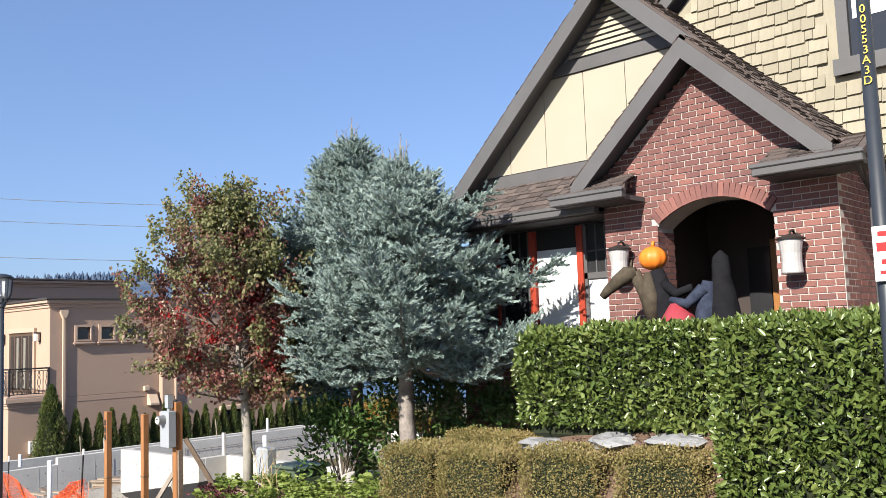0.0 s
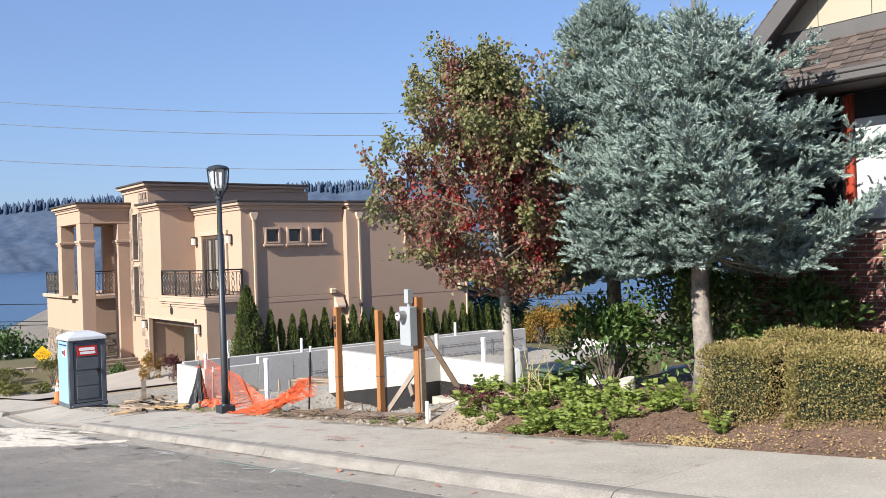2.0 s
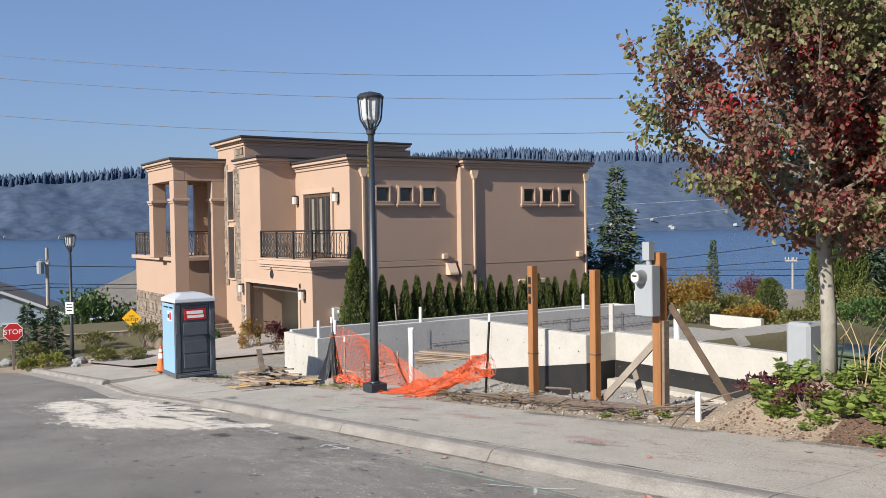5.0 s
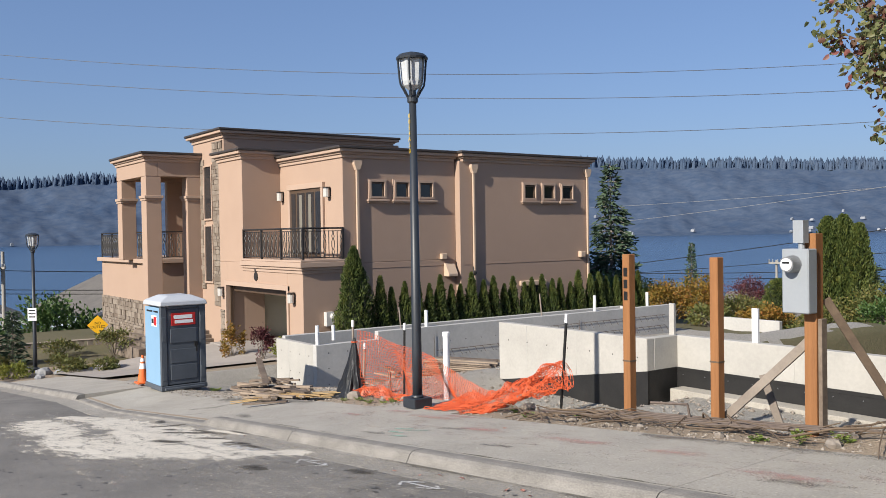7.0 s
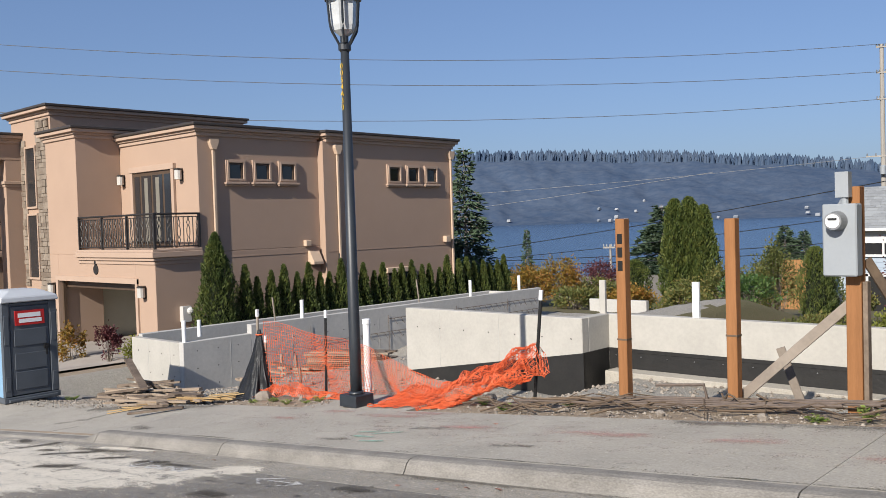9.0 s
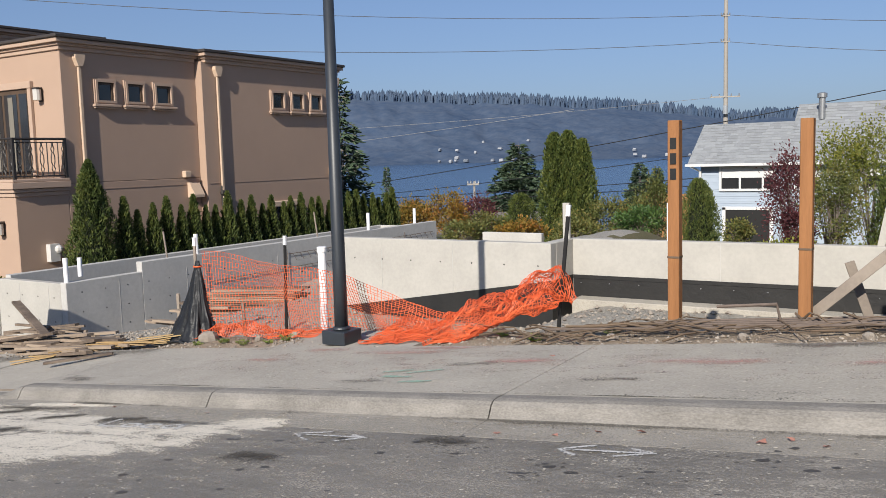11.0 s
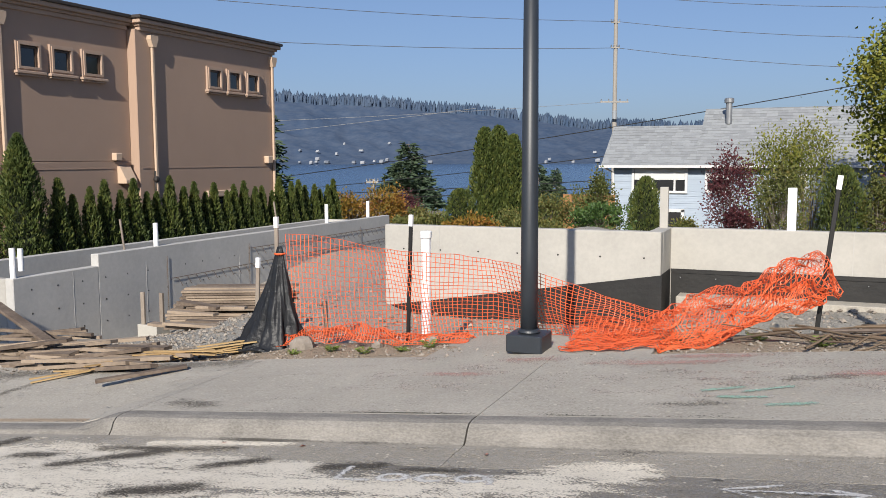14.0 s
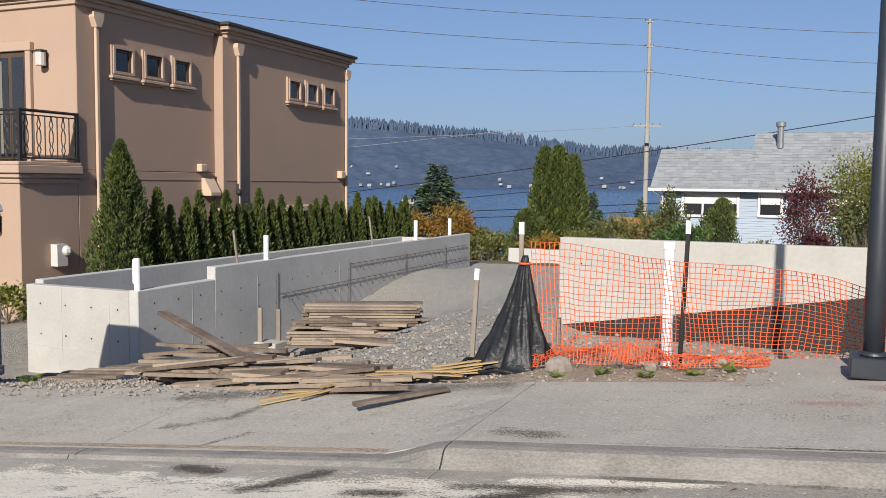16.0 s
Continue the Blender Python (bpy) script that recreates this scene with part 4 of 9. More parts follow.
cbox("blind", -4.0, -2.3, UY - 0.03, UY - 0.022, 6.0, 7.2, M_BLIND, under=uw)
# plain walls that close the house
cbox("side_wall", -3.5, 3.0, 14.0, 14.2, -0.6, 4.6, M_PANEL)
cbox("closing_wall", -10.85, -10.65, MY + 0.21, 19.4, -0.8, 4.0, M_CLAP)
part("downspout", Geo().tube([(-3.55, 11.9, 0.2), (-3.55, 11.9, 3.3), (-3.5, 11.2, 3.6)], 0.05, 8), M_GREYTRIM, cottage)


M_LAMPSHADE = mat("alabaster_lamp_glass", (0.42, 0.41, 0.40), (0.34, 0.33, 0.325), rough=0.4, scale=6, bump=0.0)


def porch_lamp(x, z):
    l = thing("porch_lamp", (x, PY, z), "white drum porch lamp on a dark bracket", "wall lamp", "porch lamps")
    part("shade", Geo().lathe((x, PY - 0.2, z), [(0.13, -0.225), (0.14, -0.21), (0.128, -0.08), (0.132, 0.05), (0.155, 0.19), (0.16, 0.22)], 20), M_LAMPSHADE, l, smooth=False)
    part("bracket", Geo().tube([(x, PY, z + 0.28), (x, PY - 0.1, z + 0.36), (x, PY - 0.2, z + 0.33), (x, PY - 0.2, z + 0.22)], 0.018, 6).tube([(x, PY - 0.02, z + 0.25), (x, PY + 0.0, z + 0.25)], 0.08, 10), M_IRON, l)
    part("cap", Geo().lathe((x, PY - 0.2, z), [(0.185, 0.221), (0.19, 0.24), (0.12, 0.27), (0.03, 0.3)], 18), M_IRON, l, "dark metal cap")


porch_lamp(-4.5, 2.52)
porch_lamp(-7.1, 2.62)


# ---- plants ----
def leaf_geo(pos, direction, size, width, rng, bend=0.25, spread=1.0):
    """Kite-shaped leaves: positions and directions (n x 3), folded along the midrib. Returns vertices and faces."""
    n = len(pos)
    d = direction / np.maximum(1e-6, np.linalg.norm(direction, axis=1, keepdims=True))
    r = rng.normal(size=(n, 3))
    s = np.cross(d, r)
    s /= np.maximum(1e-6, np.linalg.norm(s, axis=1, keepdims=True))
    u = np.cross(s, d)
    L = (size * rng.uniform(0.7, 1.25, n))[:, None]
    W = L * width
    v = np.empty((n, 6, 3))
    v[:, 0] = pos
    v[:, 1] = pos + d * L * 0.35 + s * W * 0.5 + u * L * 0.08
    v[:, 2] = pos + d * L * 0.72 + s * W * 0.36 + u * L * (0.08 - bend * 0.3)
    v[:, 3] = pos + d * L - u * L * bend
    v[:, 4] = pos + d * L * 0.72 - s * W * 0.36 + u * L * (0.08 - bend * 0.3)
    v[:, 5] = pos + d * L * 0.35 - s * W * 0.5 + u * L * 0.08
    return v.reshape(-1, 3), n


def leaf_mesh(name, verts, n, material, origin=(0, 0, 0)):
    me = bpy.data.meshes.new(name)
    i = np.arange(n) * 6
    f = np.concatenate([np.stack([i, i + 1, i + 2, i + 3], 1), np.stack([i, i + 3, i + 4, i + 5], 1)])
    me.vertices.add(len(verts))
    me.vertices.foreach_set("co", (verts - np.array(origin)).astype(np.float32).ravel())
    me.loops.add(f.size)
    me.loops.foreach_set("vertex_index", f.astype(np.int32).ravel())
    me.polygons.add(len(f))
    me.polygons.foreach_set("loop_start", (np.arange(len(f)) * 4).astype(np.int32))
    me.update(calc_edges=True)
    me.materials.append(material)
    return me


def leaf_part(name, verts, n, material, parent, label=""):
    ob = new(name, leaf_mesh(name, verts, n, material, ORIGIN.get(parent.name, (0, 0, 0))))
    ob.parent = parent
    return tagged(ob, label)


M_BARK = mat("grey_bark", (0.216, 0.180, 0.144), (0.122, 0.101, 0.083), rough=0.95, scale=4, fine=30, bump=0.8, bscale=25, stretch=(1, 1, 0.4))
M_SPRUCEBARK = mat("spruce_bark", (0.30, 0.265, 0.235), (0.10, 0.088, 0.078), rough=0.95, scale=8, fine=30, bump=1.0, bscale=30)
M_SPRUCE = leaf_mat("blue_spruce_needles", [(0.12, 0.172, 0.15), (0.25, 0.33, 0.3), (0.4, 0.48, 0.45)], rough=0.6, trans=0.12, scale=1.2)
M_MAPLE = leaf_mat("autumn_maple_leaves", [(0.105, 0.135, 0.048), (0.19, 0.21, 0.085), (0.26, 0.25, 0.115), (0.24, 0.165, 0.1)], rough=0.45, trans=0.45, scale=1.5)
M_MAPLERED = leaf_mat("dark_red_maple_leaves", [(0.16, 0.145, 0.065), (0.21, 0.105, 0.08), (0.3, 0.085, 0.08)], rough=0.45, trans=0.45, scale=2.0)
M_PALEBARK = mat("pale_bark", (0.34, 0.315, 0.27), (0.2, 0.185, 0.155), rough=0.9, scale=5, fine=30, bump=0.4, bscale=25, stretch=(1, 1, 0.5))
M_LAUREL = leaf_mat("laurel_leaves", [(0.042, 0.072, 0.016), (0.105, 0.15, 0.036), (0.19, 0.225, 0.065)], rough=0.3, trans=0.2, spec=0.6, scale=1.5)
M_BOX = leaf_mat("boxwood_leaves", [(0.1, 0.108, 0.032), (0.18, 0.155, 0.05), (0.25, 0.195, 0.078), (0.23, 0.15, 0.072)], rough=0.5, trans=0.15, scale=1.1)
# near-black green for solid cores: the shade between leaves, put into colour
M_CORE = mat("core_shade", (0.02, 0.028, 0.01), (0.012, 0.016, 0.007), rough=1.0, scale=5, bump=0.5)
M_THUJA = leaf_mat("arborvitae_foliage", [(0.022, 0.042, 0.01), (0.065, 0.09, 0.02), (0.15, 0.16, 0.035)], rough=0.6, trans=0.1, scale=2.0)
M_WEED = leaf_mat("bright_weed_leaves", [(0.1, 0.15, 0.028), (0.235, 0.31, 0.07), (0.4, 0.43, 0.15)], rough=0.5, trans=0.45, scale=0.9)
M_BUSH = leaf_mat("dark_shrub_leaves", [(0.025, 0.06, 0.015), (0.06, 0.115, 0.028), (0.13, 0.19, 0.048)], rough=0.5, trans=0.2, scale=1.0)
M_OLIVE = leaf_mat("olive_shrub_leaves", [(0.061, 0.082, 0.020), (0.122, 0.133, 0.036), (0.224, 0.153, 0.041)], rough=0.6, trans=0.2, scale=0.5)
M_AUTUMN = leaf_mat("orange_shrub_leaves", [(0.102, 0.102, 0.017), (0.255, 0.153, 0.025), (0.306, 0.093, 0.021)], rough=0.6, trans=0.25, scale=0.6)
M_PURPLE = leaf_mat("purple_leaves", [(0.043, 0.015, 0.019), (0.093, 0.025, 0.030), (0.153, 0.051, 0.051)], rough=0.6, trans=0.2, scale=0.8)
M_LIME = leaf_mat("yellow_green_leaves", [(0.085, 0.111, 0.017), (0.187, 0.204, 0.034), (0.306, 0.272, 0.051)], rough=0.6, trans=0.3, scale=0.4)
M_FARGREEN = leaf_mat("far_conifer", [(0.022, 0.044, 0.026), (0.055, 0.088, 0.05), (0.1, 0.14, 0.07)], rough=0.8, trans=0.05, scale=0.3)
M_RED = leaf_mat("red_leaves", [(0.170, 0.017, 0.017), (0.357, 0.025, 0.025), (0.425, 0.051, 0.034)], rough=0.5, trans=0.35, scale=0.8)


def spruce(loc, height, radius, seed, label="", long_branch=None):
    """A clear-stemmed blue spruce: trunk, whorls of limbs, and finger-like shoots of needles."""
    rng = np.random.default_rng(seed)
    x0, y0, z0 = loc
    t = thing("spruce_tree", loc, label, "tree")
    zc = z0 + 2.0
    pts = [(x0, y0, z0), (x0 + 0.02, y0, z0 + 0.5), (x0 - 0.04, y0 + 0.02, z0 + 1.2), (x0, y0, z0 + height * 0.6), (x0 + 0.03, y0, z0 + height - 0.3), (x0 + 0.03, y0, z0 + height)]
    part("trunk", Geo().tube(pts, [0.19, 0.145, 0.13, 0.07, 0.02, 0.008], 10), M_SPRUCEBARK, t, "rough grey-brown trunk", smooth=True)
    limbs, pos, dirs = Geo(), [], []

    def twig(a, b, gap=0.1):
        """Fingers of needles along both sides and the top of a twig."""
        d = b - a
        L = float(np.linalg.norm(d))
        if L < 0.03:
            return
        d = d / L
        s = np.cross(d, [0, 0, 1.0])
        s = s / max(1e-6, float(np.linalg.norm(s)))
        for k in range(max(1, int(L / gap))):
            p = a + d * (k + rng.uniform(0, 1)) * gap
            for sg in (-1, 1):
                pos.append(p)
                dirs.append(d * 0.8 + s * sg * rng.uniform(0.3, 1.0) + np.array([0, 0, rng.uniform(0.0, 0.9)]))
        pos.append(b)
        dirs.append(d + np.array([0, 0, 0.25]))

    H = height - 0.5
    z = zc
    while z < z0 + H:
        f = (z - zc) / (z0 + H - zc)
        R = radius * (0.86 + 0.5 * f if f < 0.28 else 1.0) * (1 - f ** 1.45) + 0.12
        nb = int(6 + 3 * (1 - f))
        a0 = rng.uniform(0, 6.28)
        for k in range(nb):
            az = a0 + 6.283 * k / nb + rng.uniform(-0.3, 0.3)
            L = R * rng.uniform(0.6, 1.16)
            if long_branch and abs(z - long_branch[1]) < 0.24 and k == 0:
                az, L = long_branch[0] + rng.uniform(-0.12, 0.12), long_branch[2] * rng.uniform(0.85, 1.0)
            o = np.array([x0, y0, z])
            h = np.array([math.cos(az), math.sin(az), 0.0])
            rise = 0.0 + 0.45 * f + rng.uniform(-0.16, 0.26)

            def bp(s):
                return o + h * L * s + np.array([0, 0, L * (rise * s - 0.16 * (1 - f) * math.sin(s * 3.0) + 0.2 * s * s * (1 - f))])
            line = [bp(s) for s in np.linspace(0, 1, 6)]
            limbs.tube([tuple(p) for p in line], [0.026 * (1 - q / 6.5) * (0.5 + 0.5 * R / radius) for q in range(6)], 5, False)
            side = np.array([-h[1], h[0], 0])
            ns = max(3, int(L / 0.15))
            for q in range(ns):
                s = 0.25 + 0.75 * (q + 0.5) / ns
                p = bp(s)
                for sg in (-1, 1):
                    tl = (0.6 * (1 - s) + 0.17) * min(1.0, L + 0.2) * rng.uniform(0.7, 1.25)
                    e = p + (side * sg * 0.8 + h * 0.7) * tl + np.array([0, 0, tl * rng.uniform(-0.35, 0.85)])
                    twig(p, e)
                    if tl > 0.3:
                        m2 = p + (e - p) * 0.5
                        for s2 in (-1, 1):
                            twig(m2, m2 + (e - p) * 0.32 + np.cross(e - p, [0, 0, 1]) * 0.42 * s2 + np.array([0, 0, rng.uniform(-0.05, 0.12)]))
            twig(bp(0.7), bp(1.04))
        z += 0.17 + 0.15 * (1 - f) * rng.uniform(0.6, 1.2)
    # bare brown leading shoots over the top
    for k in range(6):
        az, r = k * 1.05, (0.0, 0.12, 0.2, 0.26, 0.32, 0.38)[k]
        b = np.array([x0 + 0.03 + 0.4 * r * math.cos(az), y0 + 0.4 * r * math.sin(az), z0 + H - 0.3 - 0.4 * r])
        e = np.array([x0 + 0.03 + r * math.cos(az), y0 + r * math.sin(az), z0 + height + 0.12 - r * 0.9])
        limbs.tube([tuple(b), tuple(e)], [0.012, 0.005], 5)
        twig(b, b + (e - b) * 0.6, 0.05)
        for q in range(5):
            m2 = b + (e - b) * (0.55 + 0.1 * q)
            limbs.tube([tuple(m2), tuple(m2 + np.array([math.cos(az + q * 2), math.sin(az + q * 2), 1.2]) * 0.06)], [0.005, 0.003], 4)
    part("limb_work", limbs, M_SPRUCEBARK, t, "thin bare limbs")
    pos, dirs = np.array(pos), np.array(dirs)
    dirs /= np.maximum(1e-6, np.linalg.norm(dirs, axis=1, keepdims=True))
    v1, n1 = leaf_geo(np.repeat(pos, 2, 0), np.repeat(dirs, 2, 0), 0.14, 0.2, rng, 0.02)
    reps = 24
    P, D = np.repeat(pos, reps, 0), np.repeat(dirs, reps, 0)
    rnd = rng.normal(size=P.shape)
    side = rnd - D * np.sum(rnd * D, 1, keepdims=True)
    side /= np.maximum(1e-6, np.linalg.norm(side, axis=1, keepdims=True))
    P = P + D * rng.uniform(0.0, 0.14, (len(P), 1))
    v2, n2 = leaf_geo(P, D * 0.9 + side * 0.9, 0.042, 0.27, rng, 0.05)
    leaf_part("crown", np.concatenate([v1, v2]), n1 + n2, M_SPRUCE, t, "dense blue-green needles")
    return t


spruce((-10.3, 10.1, -0.75), 5.65, 2.15, 11, label="blue spruce with bare lower trunk beside the brick house", long_branch=(0.45, 2.35, 2.55))
spruce((-13.1, 11.5, -1.0), 6.95, 2.25, 12, label="blue spruce standing behind the maple")


def maple(loc, top, radius, seed, label):
    """A young maple: pale stem, steep plume-like limbs, olive leaves outside and dark red ones within."""
    rng = np.random.default_rng(seed)
    x0, y0, z0 = loc
    t = thing("maple_tree", loc, label, "tree")
    part("trunk", Geo().tube([(x0, y0, z0), (x0 - 0.01, y0, z0 + 0.9), (x0 - 0.06, y0 - 0.02, z0 + 1.8), (x0 - 0.2, y0 - 0.1, z0 + 3.2), (x0 - 0.25, y0 - 0.15, top - 0.5)], [0.09, 0.08, 0.072, 0.035, 0.008], 12), M_PALEBARK, t, "smooth pale grey trunk", smooth=True)
    g, tips = Geo(), []
    for k in range(64):
        f = k / 63
        az = k * 2.4 + rng.uniform(-0.3, 0.3)
        zb = z0 + 1.5 + f * (top - z0 - 2.7)
        R = radius * (0.9 + 0.25 * math.sin(f * 3.6) - 0.72 * f * f) * rng.uniform(0.72, 1.1) * (1 + 0.4 * math.cos(az - 4.0)) * (1 - 0.45 * f)
        b = np.array([x0 - 0.06 - 0.16 * f, y0 - 0.03 - 0.1 * f, zb])
        up = R * (0.35 + 1.1 * f) * rng.uniform(0.6, 1.35) + 0.42 * f * rng.uniform(0.3, 1.5)
        e = b + np.array([math.cos(az) * R, math.sin(az) * R, up])
        mid = b + (e - b) * 0.55 + np.array([math.cos(az) * R * 0.1, math.sin(az) * R * 0.1, -0.1 * R])
        g.tube([tuple(b), tuple(mid), tuple(e)], [0.022, 0.014, 0.005], 5, False)
        for q in range(8):
            s = 0.3 + 0.7 * q / 7
            p = b + (mid - b) * (s / 0.55) if s < 0.55 else mid + (e - mid) * (s - 0.55) / 0.45
            d = rng.normal(size=3) * np.array([0.75, 0.75, 0.4])
            d = d + np.array([0, 0, 0.75]) + (e - b) / np.linalg.norm(e - b) * 0.5
            l = rng.uniform(0.18, 0.5) * (1.15 - 0.4 * s)
            c = p + d * l
            g.tube([tuple(p), tuple(c)], [0.006, 0.003], 3, False)
            tips += [(p + (c - p) * w) for w in np.linspace(0.25, 1.1, 8)]
    part("branch_work", g, M_BARK, t, "fine grey branches")
    pos = np.repeat(np.array(tips), 10, 0)
    pos += rng.normal(0, 0.06, pos.shape)
    out = pos - np.array([x0 - 0.15, y0 - 0.08, 0])
    out[:, 2] = -0.4
    d = rng.normal(size=pos.shape) * 0.8 + out / np.maximum(0.2, np.linalg.norm(out[:, :2], axis=1, keepdims=True)) * 0.5 + np.array([0, 0, -0.6])
    rc = np.array([x0 - 0.25, y0 - 0.4, z0 + 2.75])
    w = np.exp(-np.sum(((pos - rc) / np.array([1.2, 1.3, 1.25])) ** 2, 1))
    blot = np.array([noise.noise(Vector(q) * 2.1) for q in pos.tolist()])
    val = w + 0.9 * blot + rng.normal(0, 0.12, len(pos))
    red, dark = val > 0.98, (val > 0.27) & (val <= 0.98)
    for nm, pick, m, lb in (("crown", ~(red | dark), M_MAPLE, "olive-green leaves"), ("turning_foliage", dark, M_MAPLERED, "leaves turning dark red"), ("red_foliage", red, M_RED, "bright red leaves")):
        v, n = leaf_geo(pos[pick], d[pick], 0.062, 0.8, rng, 0.25)
        leaf_part(nm, v, n, m, t, lb)
    return t


maple((-12.77, 8.74, -0.95), 4.6, 1.45, 21, "young maple in autumn colours with a pale trunk")


def box_surface(rng, n, x0, x1, y0, y1, z0, z1, rnd=0.12):
    """Random points on a rounded box and their outward directions; the underside is left out."""
    w = np.array([(x1 - x0) * (z1 - z0), (x1 - x0) * (z1 - z0), (y1 - y0) * (z1 - z0), (y1 - y0) * (z1 - z0), (x1 - x0) * (y1 - y0)])
    side = rng.choice(5, n, p=w / w.sum())
    u, v = rng.uniform(size=n), rng.uniform(size=n)
    c = np.array([(x0 + x1) / 2, (y0 + y1) / 2, (z0 + z1) / 2])
    hs = np.array([(x1 - x0) / 2, (y1 - y0) / 2, (z1 - z0) / 2])
    q = np.stack([2 * u - 1, 2 * v - 1, 2 * v - 1], 1)
    q[side == 0] = np.stack([2 * u - 1, -np.ones(n), 2 * v - 1], 1)[side == 0]
    q[side == 1] = np.stack([2 * u - 1, np.ones(n), 2 * v - 1], 1)[side == 1]
    q[side == 2] = np.stack([-np.ones(n), 2 * u - 1, 2 * v - 1], 1)[side == 2]
    q[side == 3] = np.stack([np.ones(n), 2 * u - 1, 2 * v - 1], 1)[side == 3]
    q[side == 4] = np.stack([2 * u - 1, 2 * v - 1, np.ones(n)], 1)[side == 4]
    p = q * hs
    inner = np.clip(p, -(hs - rnd), hs - rnd)
    d = p - inner
    d[:, 2] = np.where(p[:, 2] < 0, 0, d[:, 2])
    d /= np.maximum(1e-6, np.linalg.norm(d, axis=1, keepdims=True))
    return c + inner + d * rnd, d


def hedge(name, boxes, leaf, wid, density, material, label, category, seed, rnd=0.12, droop=0.0, rough_amt=0.05):
    rng = np.random.default_rng(seed)
    b = boxes[0]
    t = thing(name, ((b[0] + b[1]) / 2, (b[2] + b[3]) / 2, b[4]), label, category, "clipped hedges" if name == "boxwood_shrub" else "")
    core, vs, tot = Geo(), [], 0
    for x0, x1, y0, y1, z0, z1 in boxes:
        k = rnd * 0.8
        core.box(x0 + k, x1 - k, y0 + k, y1 - k, z0 - 0.05, z1 - k)
        area = 2 * ((x1 - x0) + (y1 - y0)) * (z1 - z0) + (x1 - x0) * (y1 - y0)
        p, d = box_surface(rng, int(area * density), x0, x1, y0, y1, z0, z1, rnd)
        wob = np.array([noise.noise(Vector(q) * 2.2) + 0.6 * noise.noise(Vector(q) * 6.0) for q in p.tolist()])
        p = p + d * (wob * rough_amt + rng.uniform(-0.09, 0.02, len(p)) * (rnd / 0.12))[:, None]
        v, n = leaf_geo(p, d * 0.55 + rng.normal(size=d.shape) * 0.55 + np.array([0, 0, 0.25 - droop]), leaf, wid, rng, 0.2)
        vs.append(v)
        tot += n
    part("core", core, M_CORE, t, "solid hedge core with inner shade in its colour", bevel=0.05)
    leaf_part("foliage", np.concatenate(vs), tot, material, t)
    return t


hedge("laurel_hedge", [(-7.25, -4.1, 9.1, 10.3, 0.36, 1.66), (-4.15, 0.6, 8.35, 10.3, -0.25, 1.68)], 0.088, 0.52, 1050, M_LAUREL, "tall clipped glossy green laurel hedge", "hedge", 31, 0.16, 0.1, 0.08)
for k, (bx, dens) in enumerate((((-9.2, -8.25, 8.4, 9.4, -0.84, 0.16), 0), ((-8.1, -6.95, 8.35, 9.25, -0.76, 0.2), 0), ((-6.73, -5.58, 8.35, 9.2, -0.64, 0.28), 0), ((-5.4, -4.3, 8.35, 9.2, -0.5, 0.35), 0), ((-4.75, -3.6, 7.1, 7.75, -0.5, 0.0), 0), ((-9.2, -7.6, 9.75, 10.45, -0.6, 0.22), 0))):
    hedge("boxwood_shrub", [bx], 0.026, 0.65, 3600, M_BOX, "clipped boxwood shrub turning yellow and brown", "shrub", 40 + k, 0.15, 0.0, 0.05)


def conifer_column(name, height, radius, seed, n, leaf, material, label, pointed=1.0):
    """An upright, dense evergreen at the origin; placed by copies."""
    rng = np.random.default_rng(seed)
    t = thing(name, (0, 0, 0), label, "evergreen", "arborvitae" if name == "arborvitae" else "")
    u = rng.uniform(0, 1, n)
    az = rng.uniform(0, 6.283, n)
    prof = np.minimum(1.0, (0.55 + 2.5 * u)) * (1 - u ** (1.2 + 1.5 * (1 - pointed))) ** (0.8 if pointed > 0.5 else 0.45)
    lump = 1 + 0.18 * np.sin(az * 3 + u * 9) + 0.14 * np.sin(az * 7 - u * 23)
    r = radius * prof * lump * rng.uniform(0.72, 1.05, n)
    p = np.stack([np.cos(az) * r, np.sin(az) * r, u * height], 1)
    d = np.stack([np.cos(az) * 0.5, np.sin(az) * 0.5, np.full(n, 1.0)], 1) + rng.normal(size=(n, 3)) * 0.3
    v, k = leaf_geo(p, d, leaf, 0.42, rng, 0.1)
    zs = [0, 0.12, 0.3, 0.6, 0.85, 0.99]
    prof2 = [(radius * 0.62 * min(1, 0.55 + 2.5 * q) * (1 - q ** (1.2 + 1.5 * (1 - pointed))) ** (0.8 if pointed > 0.5 else 0.45) + 0.01, q * height) for q in zs]
    part("core", Geo().lathe((0, 0, 0), prof2, 8), M_CORE, t, "solid evergreen core with inner shade in its colour")
    leaf_part("foliage", v, k, material, t)
    return t


def settle(t, x, y, z, s=1.0, rz=0.0, sx=None):
    t.matrix_basis = pose(x, y, z, 0, 0, rz) @ Matrix.Diagonal((sx or s, sx or s, s, 1))
    return t


def put_copy(t, x, y, z, s=1.0, rz=0.0, sx=None):
    c = copy_thing(t, Matrix.Identity(4))
    return settle(c, x, y, z, s, rz, sx)


arb = conifer_column("arborvitae", 2.1, 0.31, 51, 3000, 0.085, M_THUJA, "narrow green arborvitae in a screen planted by the wall", 0.95)
arb_rng = random.Random(6)
first = True
yy = 16.2
while yy < 29.5:
    z = lerp(-3.15, -3.5, (yy - 16) / 13)
    s = arb_rng.uniform(0.92, 1.15)
    a = (-35.75 + arb_rng.uniform(-0.08, 0.08), yy, z, s, arb_rng.uniform(0, 360))
    settle(arb, *a) if first else put_copy(arb, *a)
    first = False
    yy += arb_rng.uniform(0.42, 0.58)
